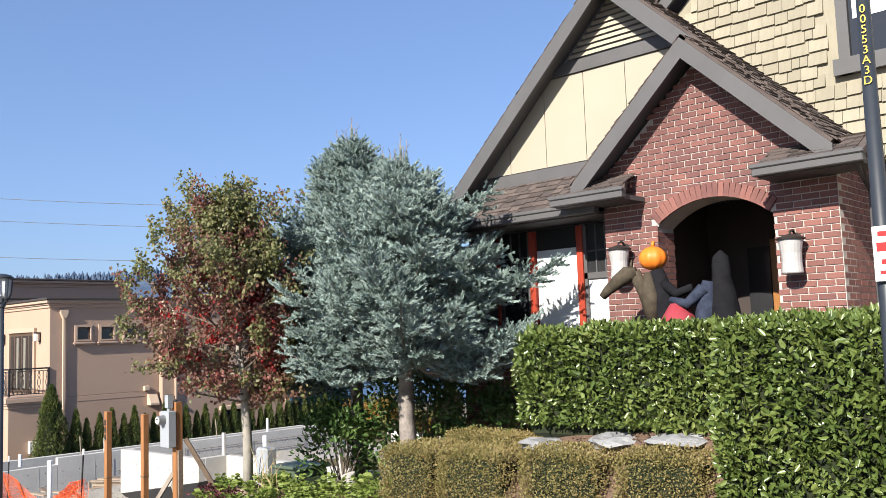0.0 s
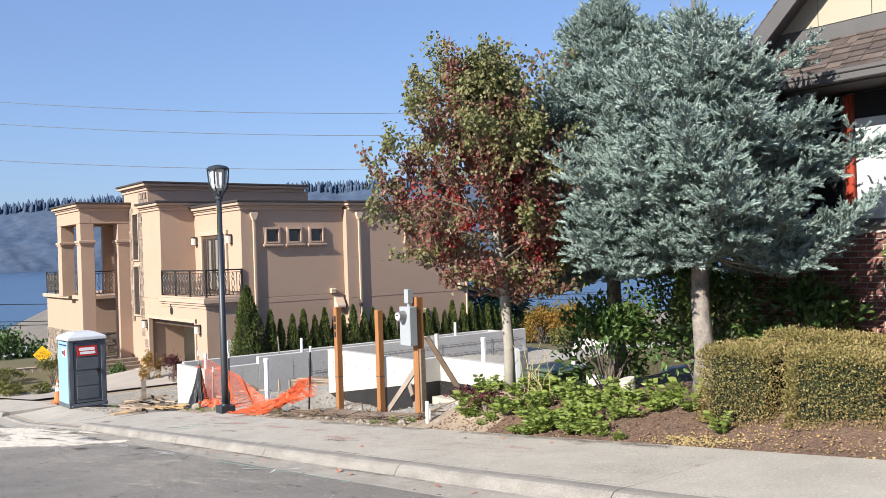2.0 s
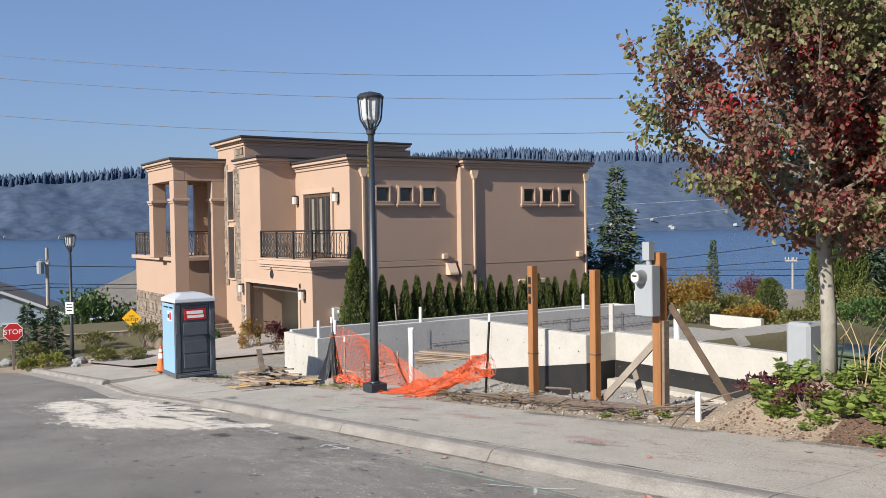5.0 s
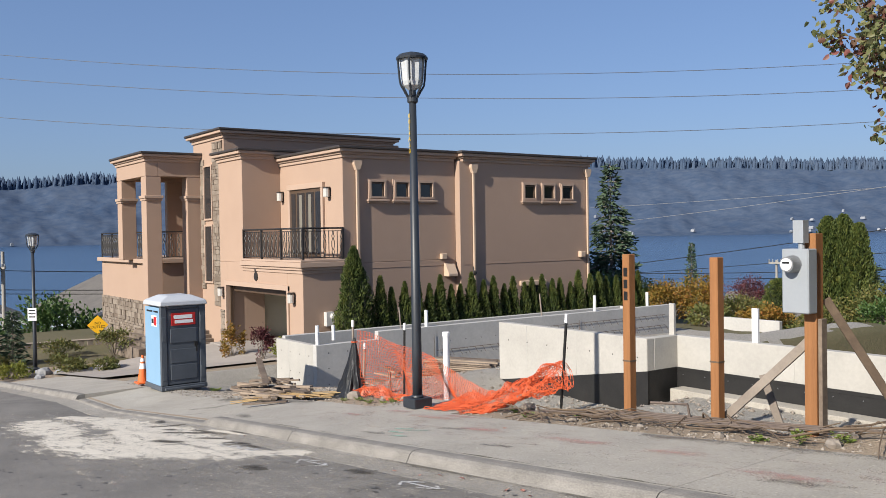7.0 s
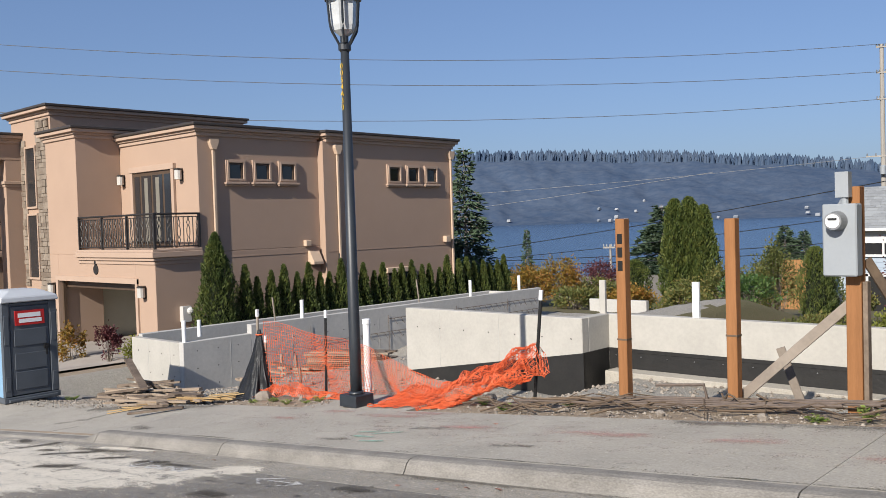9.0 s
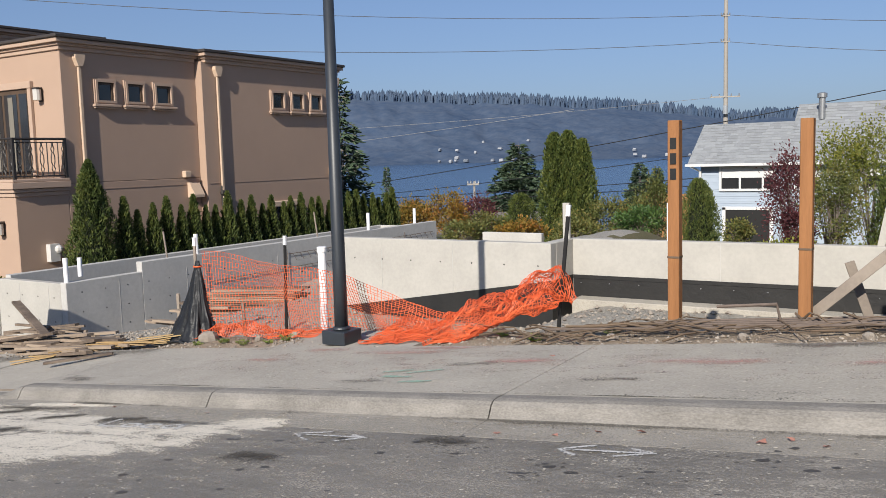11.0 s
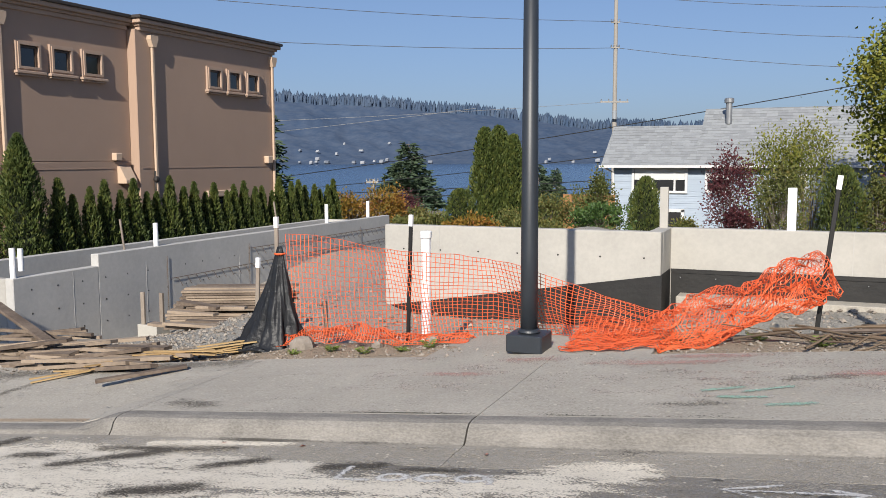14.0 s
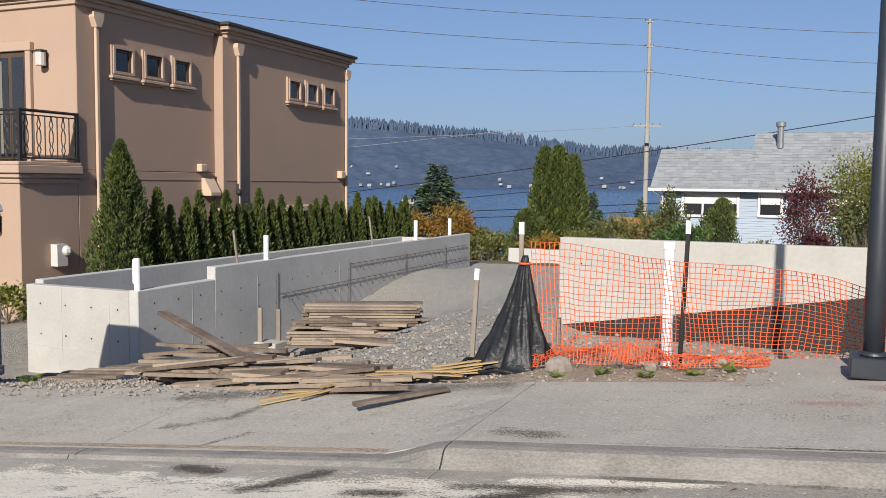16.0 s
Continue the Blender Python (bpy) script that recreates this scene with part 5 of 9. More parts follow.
big_arb = conifer_column("arborvitae", 3.4, 0.64, 52, 9500, 0.09, M_THUJA, "broad tall arborvitae at the house corner", 0.62)
settle(big_arb, -35.9, 15.3, -3.2)


def shrub(name, loc, rx, rz, n, leaf, wid, material, label, seed, twig=True, category="shrub", flat=0.0):
    """A loose bush: stems, and leaves in uneven clumps over an oval."""
    rng = np.random.default_rng(seed)
    t = thing(name, loc, label, category)
    c = np.array(loc) + np.array([0, 0, rz])
    nc = max(10, n // 60)
    cd = rng.normal(size=(nc, 3))
    cd /= np.linalg.norm(cd, axis=1, keepdims=True)
    cd[:, 2] = np.where(cd[:, 2] < -0.6, -cd[:, 2], cd[:, 2])
    cc = c + cd * np.array([rx, rx, rz]) * rng.uniform(0.5, 0.95, (nc, 1))
    k = rng.integers(0, nc, n)
    off = rng.normal(size=(n, 3)) * np.array([rx, rx, rz]) * 0.17
    p = cc[k] + off
    p[:, 2] = np.maximum(p[:, 2], loc[2] + 0.03)
    d = (p - c) / np.array([rx, rx, rz]) * 0.6 + rng.normal(size=(n, 3)) * 0.5 + np.array([0, 0, 0.2])
    v, m = leaf_geo(p, d, leaf, wid, rng, 0.2)
    if twig:
        g = Geo()
        for q in cc[:40]:
            a = np.array(loc) + np.array([rng.uniform(-0.1, 0.1) * rx, rng.uniform(-0.1, 0.1) * rx, 0])
            g.tube([tuple(a), tuple(a * 0.4 + q * 0.6 + np.array([0, 0, 0.1 * rz])), tuple(q)], [0.012 * rx + 0.006, 0.008 * rx + 0.004, 0.003], 4, False)
        part("stem_work", g, M_BARK, t, "thin stems")
    leaf_part("foliage", v, m, material, t)
    return t


shrub("dark_shrub", (-11.1, 11.3, -0.95), 1.2, 1.2, 2700, 0.105, 0.5, M_BUSH, "dense dark green broadleaf shrub behind the spruce", 61)
shrub("dark_shrub", (-9.6, 11.5, -0.7), 0.8, 0.75, 1500, 0.12, 0.5, M_BUSH, "dark green broadleaf shrub by the brick wall", 62)
shrub("dark_shrub", (-12.35, 10.4, -1.0), 0.7, 0.75, 1500, 0.11, 0.5, M_BUSH, "dark green shrub with a few dry leaves", 63)


def weed(seed):
    rng = np.random.default_rng(seed)
    t = thing("weed_plant", (0, 0, 0), "leafy bright green weed growing in the bed", "weed", "weeds in the bed")
    g, P, D = Geo(), [], []
    for k in range(7):
        az = k * 0.9 + rng.uniform(-0.3, 0.3)
        e = np.array([math.cos(az) * rng.uniform(0.08, 0.28), math.sin(az) * rng.uniform(0.08, 0.28), rng.uniform(0.15, 0.42)])
        g.tube([(0, 0, -0.03), tuple(e * np.array([0.4, 0.4, 0.6])), tuple(e)], [0.006, 0.005, 0.003], 4, False)
        for w in np.linspace(0.35, 1.0, 5):
            for s in (-1, 1):
                P.append(e * np.array([w, w, w ** 0.7]))
                D.append([math.cos(az + s * 1.1), math.sin(az + s * 1.1), rng.uniform(-0.2, 0.5)])
    part("stem_work", g, M_WEED, t)
    v, n = leaf_geo(np.array(P), np.array(D), 0.105, 0.72, rng, 0.25)
    leaf_part("leaves", v, n, M_WEED, t)
    return t


weeds = [weed(70 + k) for k in range(4)]
weed_rng = random.Random(9)
spots = []
while len(spots) < 92:
    x, y = weed_rng.uniform(-14.0, -9.4), weed_rng.uniform(7.75, 9.6)
    d = ((x + 11.5) / 2.0) ** 2 + ((y - 8.6) / 0.9) ** 2
    if d < 1 and weed_rng.random() > d * 0.6:
        spots.append((x, y, weed_rng.uniform(0.3, 0.9)))
spots += [(-8.75, 8.22, 0.6), (-10.3, 8.0, 0.5), (-9.9, 7.85, 0.35), (-10.2, 7.9, 0.35), (-14.6, 8.2, 0.4), (-15.0, 8.1, 0.35)]
for k in range(4):
    x, y, s = spots[k]
    settle(weeds[k], x, y, ground_height(x, y), s * 0.78, 50 * k, s * 1.1)
for k, (x, y, s) in enumerate(spots[4:]):
    put_copy(weeds[k % 4], x, y, ground_height(x, y), s * weed_rng.uniform(0.55, 1.0), weed_rng.uniform(0, 360), s * 1.1)


shrub("red_weed", (-13.25, 8.35, ground_height(-13.25, 8.35) - 0.02), 0.38, 0.16, 420, 0.05, 0.6, M_PURPLE, "low dark red weed on the spoil bank", 81)
shrub("red_weed", (-12.7, 8.2, ground_height(-12.7, 8.2) - 0.02), 0.3, 0.13, 300, 0.05, 0.6, M_PURPLE, "low dark red weed among green leaves", 82)
M_STRAWSTALK = mat("dry_straw_stalk", (0.42, 0.34, 0.19), (0.3, 0.23, 0.12), rough=0.8, scale=6, bump=0.1)
st_rng = random.Random(77)
for cx, cy, cnt in ((-12.35, 8.75, 9), (-11.9, 8.55, 6), (-12.9, 8.9, 5)):
    tuft = thing("dry_stalks", (cx, cy, ground_height(cx, cy)), "tuft of dry yellow stalks among the weeds", "dry grass", "dry stalks")
    for q in range(cnt):
        a, h = st_rng.uniform(0, 6.28), st_rng.uniform(0.35, 0.75)
        bx, by = cx + st_rng.uniform(-0.12, 0.12), cy + st_rng.uniform(-0.12, 0.12)
        part("stalk", Geo().tube([(bx, by, ground_height(bx, by) - 0.03), (bx + 0.06 * math.cos(a), by + 0.06 * math.sin(a), ground_height(bx, by) + h * 0.6), (bx + 0.22 * math.cos(a), by + 0.22 * math.sin(a), ground_height(bx, by) + h)], [0.007, 0.006, 0.003], 4), M_STRAWSTALK, tuft)


# ---- street furniture and building site ----
M_POLE = mat("dark_pole_paint", (0.028, 0.034, 0.042), (0.02, 0.024, 0.03), rough=0.45, scale=3, fine=30, bump=0.05, spec=0.5)
M_YELLOW = mat("yellow_letters", (0.75, 0.50, 0.03), rough=0.5, bump=0.0)
M_LAMPGLASS = mat("lamp_glass", (0.55, 0.57, 0.58), (0.40, 0.42, 0.43), rough=0.15, scale=6, bump=0.1, bscale=20)
M_SIGNWHITE = mat("sign_white", (0.80, 0.80, 0.80), (0.74, 0.74, 0.74), rough=0.4, bump=0.0)
M_SIGNRED = mat("sign_red", (0.50, 0.02, 0.02), (0.44, 0.02, 0.02), rough=0.4, bump=0.0)
M_SIGNYEL = mat("sign_yellow", (0.85, 0.48, 0.02), (0.78, 0.42, 0.02), rough=0.4, bump=0.0)
M_BLACK = mat("black_paint", (0.012, 0.012, 0.012), rough=0.5, bump=0.0)
M_GALV = mat("galvanised_steel", (0.302, 0.310, 0.317), (0.245, 0.252, 0.259), rough=0.45, metal=0.6, scale=5, bump=0.05)
M_POST = mat("orange_post_wood", (0.317, 0.144, 0.054), (0.209, 0.090, 0.032), rough=0.75, scale=2, fine=20, bump=0.3, bscale=30, stretch=(8, 8, 0.6), piece=0.2)
M_GREYWOOD = mat("weathered_wood", (0.288, 0.245, 0.202), (0.173, 0.144, 0.119), rough=0.85, scale=2, fine=25, bump=0.4, bscale=30, piece=0.4)
M_PLANK = mat("form_lumber", (0.30, 0.235, 0.175), (0.1, 0.074, 0.056), rough=0.85, scale=1.5, fine=18, bump=0.3, bscale=25, piece=0.55)
M_LATH = mat("fresh_lath", (0.432, 0.302, 0.144), (0.324, 0.209, 0.094), rough=0.8, scale=2, fine=20, bump=0.2, piece=0.4)
M_NET = mat("orange_net", (0.74, 0.15, 0.05), (0.56, 0.085, 0.028), rough=0.5, scale=2, bump=0.0)
M_BAG = mat("black_plastic_bag", (0.012, 0.013, 0.015), (0.02, 0.021, 0.023), rough=0.38, scale=5, fine=20, bump=0.7, bscale=16, dist=0.02, spec=0.3)
M_BLUEPLASTIC = mat("pale_blue_plastic", (0.216, 0.360, 0.504), (0.187, 0.324, 0.468), rough=0.5, scale=1, bump=0.05)
M_DARKPLASTIC = mat("dark_grey_plastic", (0.085, 0.098, 0.115), (0.065, 0.075, 0.088), rough=0.5, scale=2, bump=0.08)
M_ROOFPLASTIC = mat("white_roof_plastic", (0.475, 0.497, 0.518), (0.418, 0.439, 0.468), rough=0.45, bump=0.03)
M_CONE = mat("orange_cone", (0.75, 0.16, 0.03), (0.62, 0.12, 0.03), rough=0.55, bump=0.05)
M_REBAR = mat("rusty_rebar", (0.19, 0.15, 0.125), (0.11, 0.085, 0.07), rough=0.8, metal=0.3, scale=8, bump=0.3)
M_BRANCH = mat("dry_branches", (0.151, 0.108, 0.072), (0.086, 0.061, 0.043), rough=0.9, scale=5, bump=0.4, island=0.4)
M_CLOD = mat("stones_and_clods", (0.331, 0.295, 0.252), (0.187, 0.158, 0.130), rough=0.95, scale=6, fine=30, bump=0.5, island=0.5)
M_BOULDER = mat("pale_boulder", (0.34, 0.34, 0.34), (0.16, 0.165, 0.17), rough=0.9, scale=2.2, fine=14, bump=0.8, bscale=8, dist=0.05)
M_TRANSF = mat("green_transformer_paint", (0.072, 0.101, 0.068), (0.058, 0.083, 0.058), rough=0.5, scale=2, bump=0.05)
M_UTILGREY = mat("grey_utility_paint", (0.288, 0.310, 0.331), (0.252, 0.274, 0.295), rough=0.5, scale=2, bump=0.05)


def text_part(words, size, m, material, parent, name="lettering", line=1.0):
    cu = bpy.data.curves.new(name, "FONT")
    cu.body, cu.size, cu.align_x, cu.align_y, cu.extrude, cu.space_line = words, size, "CENTER", "CENTER", 0.001, line
    cu.materials.append(material)
    ob = new(name, cu)
    org = Vector(ORIGIN.get(parent.name, (0, 0, 0)))
    ob.parent = parent
    ob.matrix_basis = Matrix.Translation(-org) @ m
    return ob


def street_lamp(x, y, z, code, sign=None):
    t = thing("street_lamp", (x, y, z), "dark painted street lamp with a glazed lantern", "street lamp", "street lamps")
    b = part("base", Geo().box(x - 0.165, x + 0.165, y - 0.165, y + 0.165, z - 0.05, z + 0.11).lathe((x, y, z), [(0.105, 0.111), (0.105, 0.13), (0.085, 0.15)], 16), M_POLE, t, "square dark base block", bevel=0.01)
    part("pole", Geo().lathe((x, y, z), [(0.078, 0.1), (0.077, 0.8), (0.056, 4.67)], 16), M_POLE, t, smooth=True)
    zl = z + 4.67
    part("collar", Geo().lathe((x, y, zl), [(0.062, 0.0), (0.085, 0.02), (0.085, 0.09), (0.055, 0.12), (0.055, 0.2)], 14), M_POLE, t)
    g = Geo()
    for k in range(6):
        a = math.radians(60 * k + 15)
        c, s = math.cos(a), math.sin(a)
        g.tube([(x + c * r, y + s * r, zl + h) for r, h in ((0.07, 0.08), (0.13, 0.18), (0.19, 0.28), (0.205, 0.36), (0.232, 0.68))], 0.017, 5)
    part("lantern_frame", g, M_POLE, t, "dark lantern arms")
    part("lantern_glass", Geo().lathe((x, y, zl), [(0.06, 0.2), (0.15, 0.27), (0.17, 0.34), (0.20, 0.67)], 6), M_LAMPGLASS, t, "clear ribbed lantern glass")
    part("cap", Geo().lathe((x, y, zl), [(0.245, 0.67), (0.25, 0.70), (0.2, 0.75), (0.05, 0.79)], 18), M_POLE, t)
    if code:
        text_part("\n".join(code), 0.10, pose(x, y - 0.069, z + 4.2, 90, 0, 0) if code[2] == "5" and len(code) == 7 else pose(x + 0.01, y - 0.071, z + 4.2, 90, 0, 8), M_YELLOW, t, "pole_number", 0.9)
    return t


lamp_a = street_lamp(-21.42, 7.96, -2.02, "0054A30")
lamp_b = street_lamp(-2.32, 7.95, -0.2, "00553A3D")
lamp_c = street_lamp(-47.7, 7.6, -4.55, "")
street_lamp(-72.0, 6.0, -7.5, "")


def pole_sign(x, y, z, w, h, parent, bars, turn=0.0):
    """A small plate on a pole; its small print becomes bars."""
    m = pose(x, y, z, 0, 0, turn)
    s = part("sign_plate", Geo().obox(m, w, 0.012, h), M_SIGNWHITE, parent, "small white sign", bevel=0.003)
    for k, (zz, ww, hh, red) in enumerate(bars):
        part("print_bar", Geo().obox(m @ pose(0, -0.008, zz * h), w * ww, 0.003, h * hh), M_SIGNRED if red else M_BLACK, s)


pole_sign(-2.22, 7.84, 2.2, 0.3, 0.46, lamp_b, ((0.36, 0.7, 0.09, 1), (0.12, 0.8, 0.16, 1), (-0.15, 0.6, 0.09, 1), (-0.34, 0.7, 0.06, 1)))
part("sign_bracket", Geo().tube([(-2.36, 7.86, 2.42), (-2.05, 7.84, 2.42)], 0.015, 6).tube([(-2.36, 7.86, 1.98), (-2.05, 7.84, 1.98)], 0.015, 6), M_GALV, lamp_b)
pole_sign(-47.62, 7.51, -2.3, 0.36, 0.5, lamp_c, ((0.3, 0.7, 0.1, 0), (0.05, 0.8, 0.1, 0), (-0.2, 0.7, 0.1, 0)), 50)


def flat_plate(n, r, turn0=0.0):
    return [(r * math.cos(2 * math.pi * k / n + turn0), r * math.sin(2 * math.pi * k / n + turn0)) for k in range(n)]


# stop sign and yellow warning sign
st = thing("stop_sign", (-47.7, 5.3, -5.0), "red octagonal stop sign on a wooden post", "road sign")
part("post", Geo().box(-47.85, -47.75, 5.25, 5.35, -5.0, -2.95), M_GREYWOOD, st)
sm = pose(-47.7, 5.3, -3.17, 0, 0, 82)
pl = part("plate", Geo().add([sm @ Vector((a, -0.012, b)) for a, b in flat_plate(8, 0.40, math.pi / 8)] + [sm @ Vector((a, 0.012, b)) for a, b in flat_plate(8, 0.40, math.pi / 8)],
     [tuple(range(8)), tuple(range(8, 16))[::-1]] + [((k + 1) % 8, k, 8 + k, 8 + (k + 1) % 8) for k in range(8)]), M_SIGNWHITE, st, "white-edged octagon")
part("face", Geo().add([sm @ Vector((a, -0.016, b)) for a, b in flat_plate(8, 0.375, math.pi / 8)] + [sm @ Vector((a, -0.013, b)) for a, b in flat_plate(8, 0.375, math.pi / 8)],
     [tuple(range(8)), tuple(range(8, 16))[::-1]] + [((k + 1) % 8, k, 8 + k, 8 + (k + 1) % 8) for k in range(8)]), M_SIGNRED, pl)
text_part("STOP", 0.29, sm @ pose(0, -0.02, 0, 90), M_SIGNWHITE, st)
ye = thing("warning_sign", (-57.05, 12.45, -5.9), "yellow diamond road sign on a post", "road sign")
part("post", Geo().box(-57.09, -57.01, 12.41, 12.49, -5.9, -3.5), M_GREYWOOD, ye)
sm = pose(-56.95, 12.4, -3.79, 0, 0, 76)
part("plate", Geo().obox(sm @ pose(0, 0, 0, 0, 45, 0), 0.72, 0.015, 0.72), M_SIGNYEL, ye, "yellow diamond plate")
text_part("NO\nOUTLET", 0.19, sm @ pose(0, -0.012, 0, 90), M_BLACK, ye)

# portable toilet
pt = thing("portable_toilet", (0, 0, 0), "pale blue portable toilet with a dark grey door and white roof", "portable toilet")
part("skid", Geo().box(-0.58, 0.58, -0.60, 0.58, 0.0, 0.12).box(-0.5, 0.5, -0.66, -0.6, 0.02, 0.08), M_DARKPLASTIC, pt, "dark skid base", bevel=0.01)
part("side_panel", Geo().box(-0.56, -0.535, -0.5, 0.55, 0.12, 2.02), M_BLUEPLASTIC, pt, "pale blue side wall", bevel=0.006)
part("side_panel", Geo().box(0.535, 0.56, -0.5, 0.55, 0.12, 2.02), M_BLUEPLASTIC, pt, "pale blue side wall", bevel=0.006)
part("back_panel", Geo().box(-0.534, 0.534, 0.53, 0.555, 0.12, 2.02), M_BLUEPLASTIC, pt, "pale blue back wall", bevel=0.006)
part("front_frame", Geo().box(-0.57, -0.40, -0.58, -0.50, 0.12, 2.06).box(0.40, 0.57, -0.58, -0.50, 0.12, 2.06).box(-0.40, 0.40, -0.58, -0.50, 1.98, 2.06), M_DARKPLASTIC, pt, "dark grey front frame", bevel=0.02)
dd = part("door", Geo().box(-0.395, 0.395, -0.57, -0.53, 0.14, 1.975), M_DARKPLASTIC, pt, "dark grey door", bevel=0.01)
for x0, x1, z0, z1 in ((-0.33, 0.33, 0.25, 0.62), (-0.33, 0.33, 0.66, 1.0), (-0.33, 0.33, 1.15, 1.5)):
    part("door_panel", Geo().box(x0, x1, -0.585, -0.569, z0, z1), M_DARKPLASTIC, dd, bevel=0.015)
part("latch", Geo().box(0.27, 0.36, -0.61, -0.57, 1.05, 1.15).box(0.3, 0.33, -0.62, -0.61, 0.92, 1.1), M_BLACK, dd)
lp = part("label_plate", Geo().box(-0.3, 0.3, -0.592, -0.571, 1.58, 1.88), M_SIGNRED, dd, "red plate with plain blocks for lettering")
part("print_bar", Geo().box(-0.24, 0.22, -0.597, -0.593, 1.74, 1.83), M_SIGNWHITE, lp)
part("print_bar", Geo().box(-0.22, 0.24, -0.597, -0.593, 1.63, 1.71), M_SIGNWHITE, lp)
for x in (-0.485, 0.485):
    for z0, z1 in ((0.25, 0.55), (1.2, 1.8)):
        part("louvre", Geo().box(x - 0.05, x + 0.05, -0.592, -0.579, z0, z1), M_DARKPLASTIC, pt, bevel=0.01)
part("roof", Geo().add([(-0.6, -0.64, 2.06), (0.6, -0.64, 2.06), (0.6, 0.6, 2.06), (-0.6, 0.6, 2.06), (-0.58, -0.62, 2.17), (0.58, -0.62, 2.17), (0.58, 0.58, 2.17), (-0.58, 0.58, 2.17), (-0.3, -0.36, 2.30), (0.3, -0.36, 2.30), (0.3, 0.36, 2.30), (-0.3, 0.36, 2.30)],
     [(3, 2, 1, 0), (0, 1, 5, 4), (1, 2, 6, 5), (2, 3, 7, 6), (3, 0, 4, 7), (4, 5, 9, 8), (5, 6, 10, 9), (6, 7, 11, 10), (7, 4, 8, 11), (8, 9, 10, 11)]), M_ROOFPLASTIC, pt, "translucent white domed roof", bevel=0.02)
sd = part("side_label", Geo().box(-0.568, -0.562, -0.32, 0.05, 1.55, 1.82), M_SIGNWHITE, pt, "small white label")
part("print_bar", Geo().box(-0.572, -0.569, -0.3, -0.12, 1.58, 1.79), M_SIGNRED, sd)
part("print_bar", Geo().box(-0.572, -0.569, -0.1, 0.03, 1.62, 1.74), M_BLACK, sd)
part("vent_slots", Geo().box(-0.567, -0.561, -0.4, -0.1, 1.9, 1.94).box(-0.567, -0.561, 0.0, 0.4, 1.9, 1.94), M_BLACK, pt)
pt.matrix_basis = pose(-31.87, 7.76, -3.09, 0, 0, 91)


cn = thing("traffic_cone", (-33.2, 7.35, -3.14), "orange traffic cone with white collars", "traffic cone")
cc = (-33.2, 7.35, -3.14)
part("base", Geo().box(-33.38, -33.02, 7.17, 7.53, -3.14, -3.10), M_CONE, cn, bevel=0.01)
part("cone_body", Geo().lathe(cc, [(0.14, 0.04), (0.105, 0.26), (0.03, 0.72), (0.02, 0.73)], 16), M_CONE, cn)
part("collar", Geo().lathe(cc, [(0.088, 0.38), (0.066, 0.52)], 16), M_SIGNWHITE, cn, "white reflective band")
part("collar", Geo().lathe(cc, [(0.059, 0.57), (0.047, 0.65)], 16), M_SIGNWHITE, cn, "white reflective band")


def ribbon_net(P, w=0.006):
    """A net over a grid of points: thin three-sided cords along all of its lines."""
    nu, nv = len(P), len(P[0])
    g = Geo()
    for i in range(nu):
        for j in range(nv):
            if i + 1 < nu:
                g.tube([P[i][j], P[i + 1][j]], w * 0.8, 3, False)
            if j + 1 < nv:
                g.tube([P[i][j], P[i][j + 1]], w, 3, False)
    return g


# orange safety net: upright run, then a collapsed heap
def net_point(u, v):
    x = lerp(-24.42, -20.2, u)
    gz = ground_height(x, 8.6)
    top = lerp(-1.18, -1.27, min(1, u / 0.55)) if u < 0.6 else lerp(-1.27, -1.78, step(0.6, 1.0, u))
    top += 0.05 * math.sin(u * 9.0) - 0.09 * math.sin(u * math.pi * 2) ** 2
    bot = gz + 0.03 - (0.02 if u > 0.1 else 0)
    y = 8.58 + 0.12 * math.sin(u * 5 + v) + 0.28 * (1 - v) * math.sin(u * 7.0) ** 2 - 0.15 * step(0.5, 1.0, u) * (1 - v)
    z = lerp(bot, top, v) - 0.04 * math.sin(v * 3.1) * abs(math.sin(u * 11))
    return Vector((x + 0.03 * math.sin(v * 4 + u * 20), y, z + 0.02 * noisy((x, y, v * 3), 4)))


net = thing("safety_net", (-22, 8.6, -2.2), "sagging orange plastic safety netting tied to stakes", "safety fence")
part("net_run", ribbon_net([[net_point(i / 88, j / 21) for j in range(22)] for i in range(89)], 0.0042), M_NET, net, "open orange mesh")


def heap_point(u, v, seed):
    """The fallen end of the net: flat on the pad in front, drawn up to the last stake behind."""
    x = lerp(-21.1, -18.85, u) - 0.25 * (1 - v) * u
    ridge = lerp(-1.95, -1.22, min(1.0, max(0.0, (u - 0.1) / 0.8)) ** 1.3) - 0.25 * step(0.93, 1.0, u) + 0.05 * math.sin(u * 17 + seed)
    y = lerp(7.85 + 0.6 * u * u, 8.8, v) + 0.1 * noisy((u * 6, v * 6, seed), 1)
    gz = max(ground_height(x, y), street(x) + 0.012 if y < 8.75 and x < -20.3 or y < 7.7 else -9)
    low = gz + 0.28 * step(0.55, 1.0, u)
    z = low + 0.015 + max(0.02, ridge - low) * step(0.1, 0.95, v) ** 1.2 * (1 - 0.3 * seed * (1 - v))
    f = 0.03 + 0.1 * min(1, 2.5 * (z - gz))
    w = noisy((u * 9 - v * 5, v * 3, seed + 5), 1)
    return Vector((x + 0.08 * noisy((u * 14, v * 9, seed + 2), 1), y + f * 1.6 * w, max(gz + 0.01, z + f * noisy((u * 16 + v * 6, v * 4, seed), 1))))


for s in range(2):
    part("fallen_net", ribbon_net([[heap_point(i / 70, j / 26, s * 0.9) for j in range(27)] for i in range(71)], 0.0042), M_NET, net, "crumpled orange mesh")


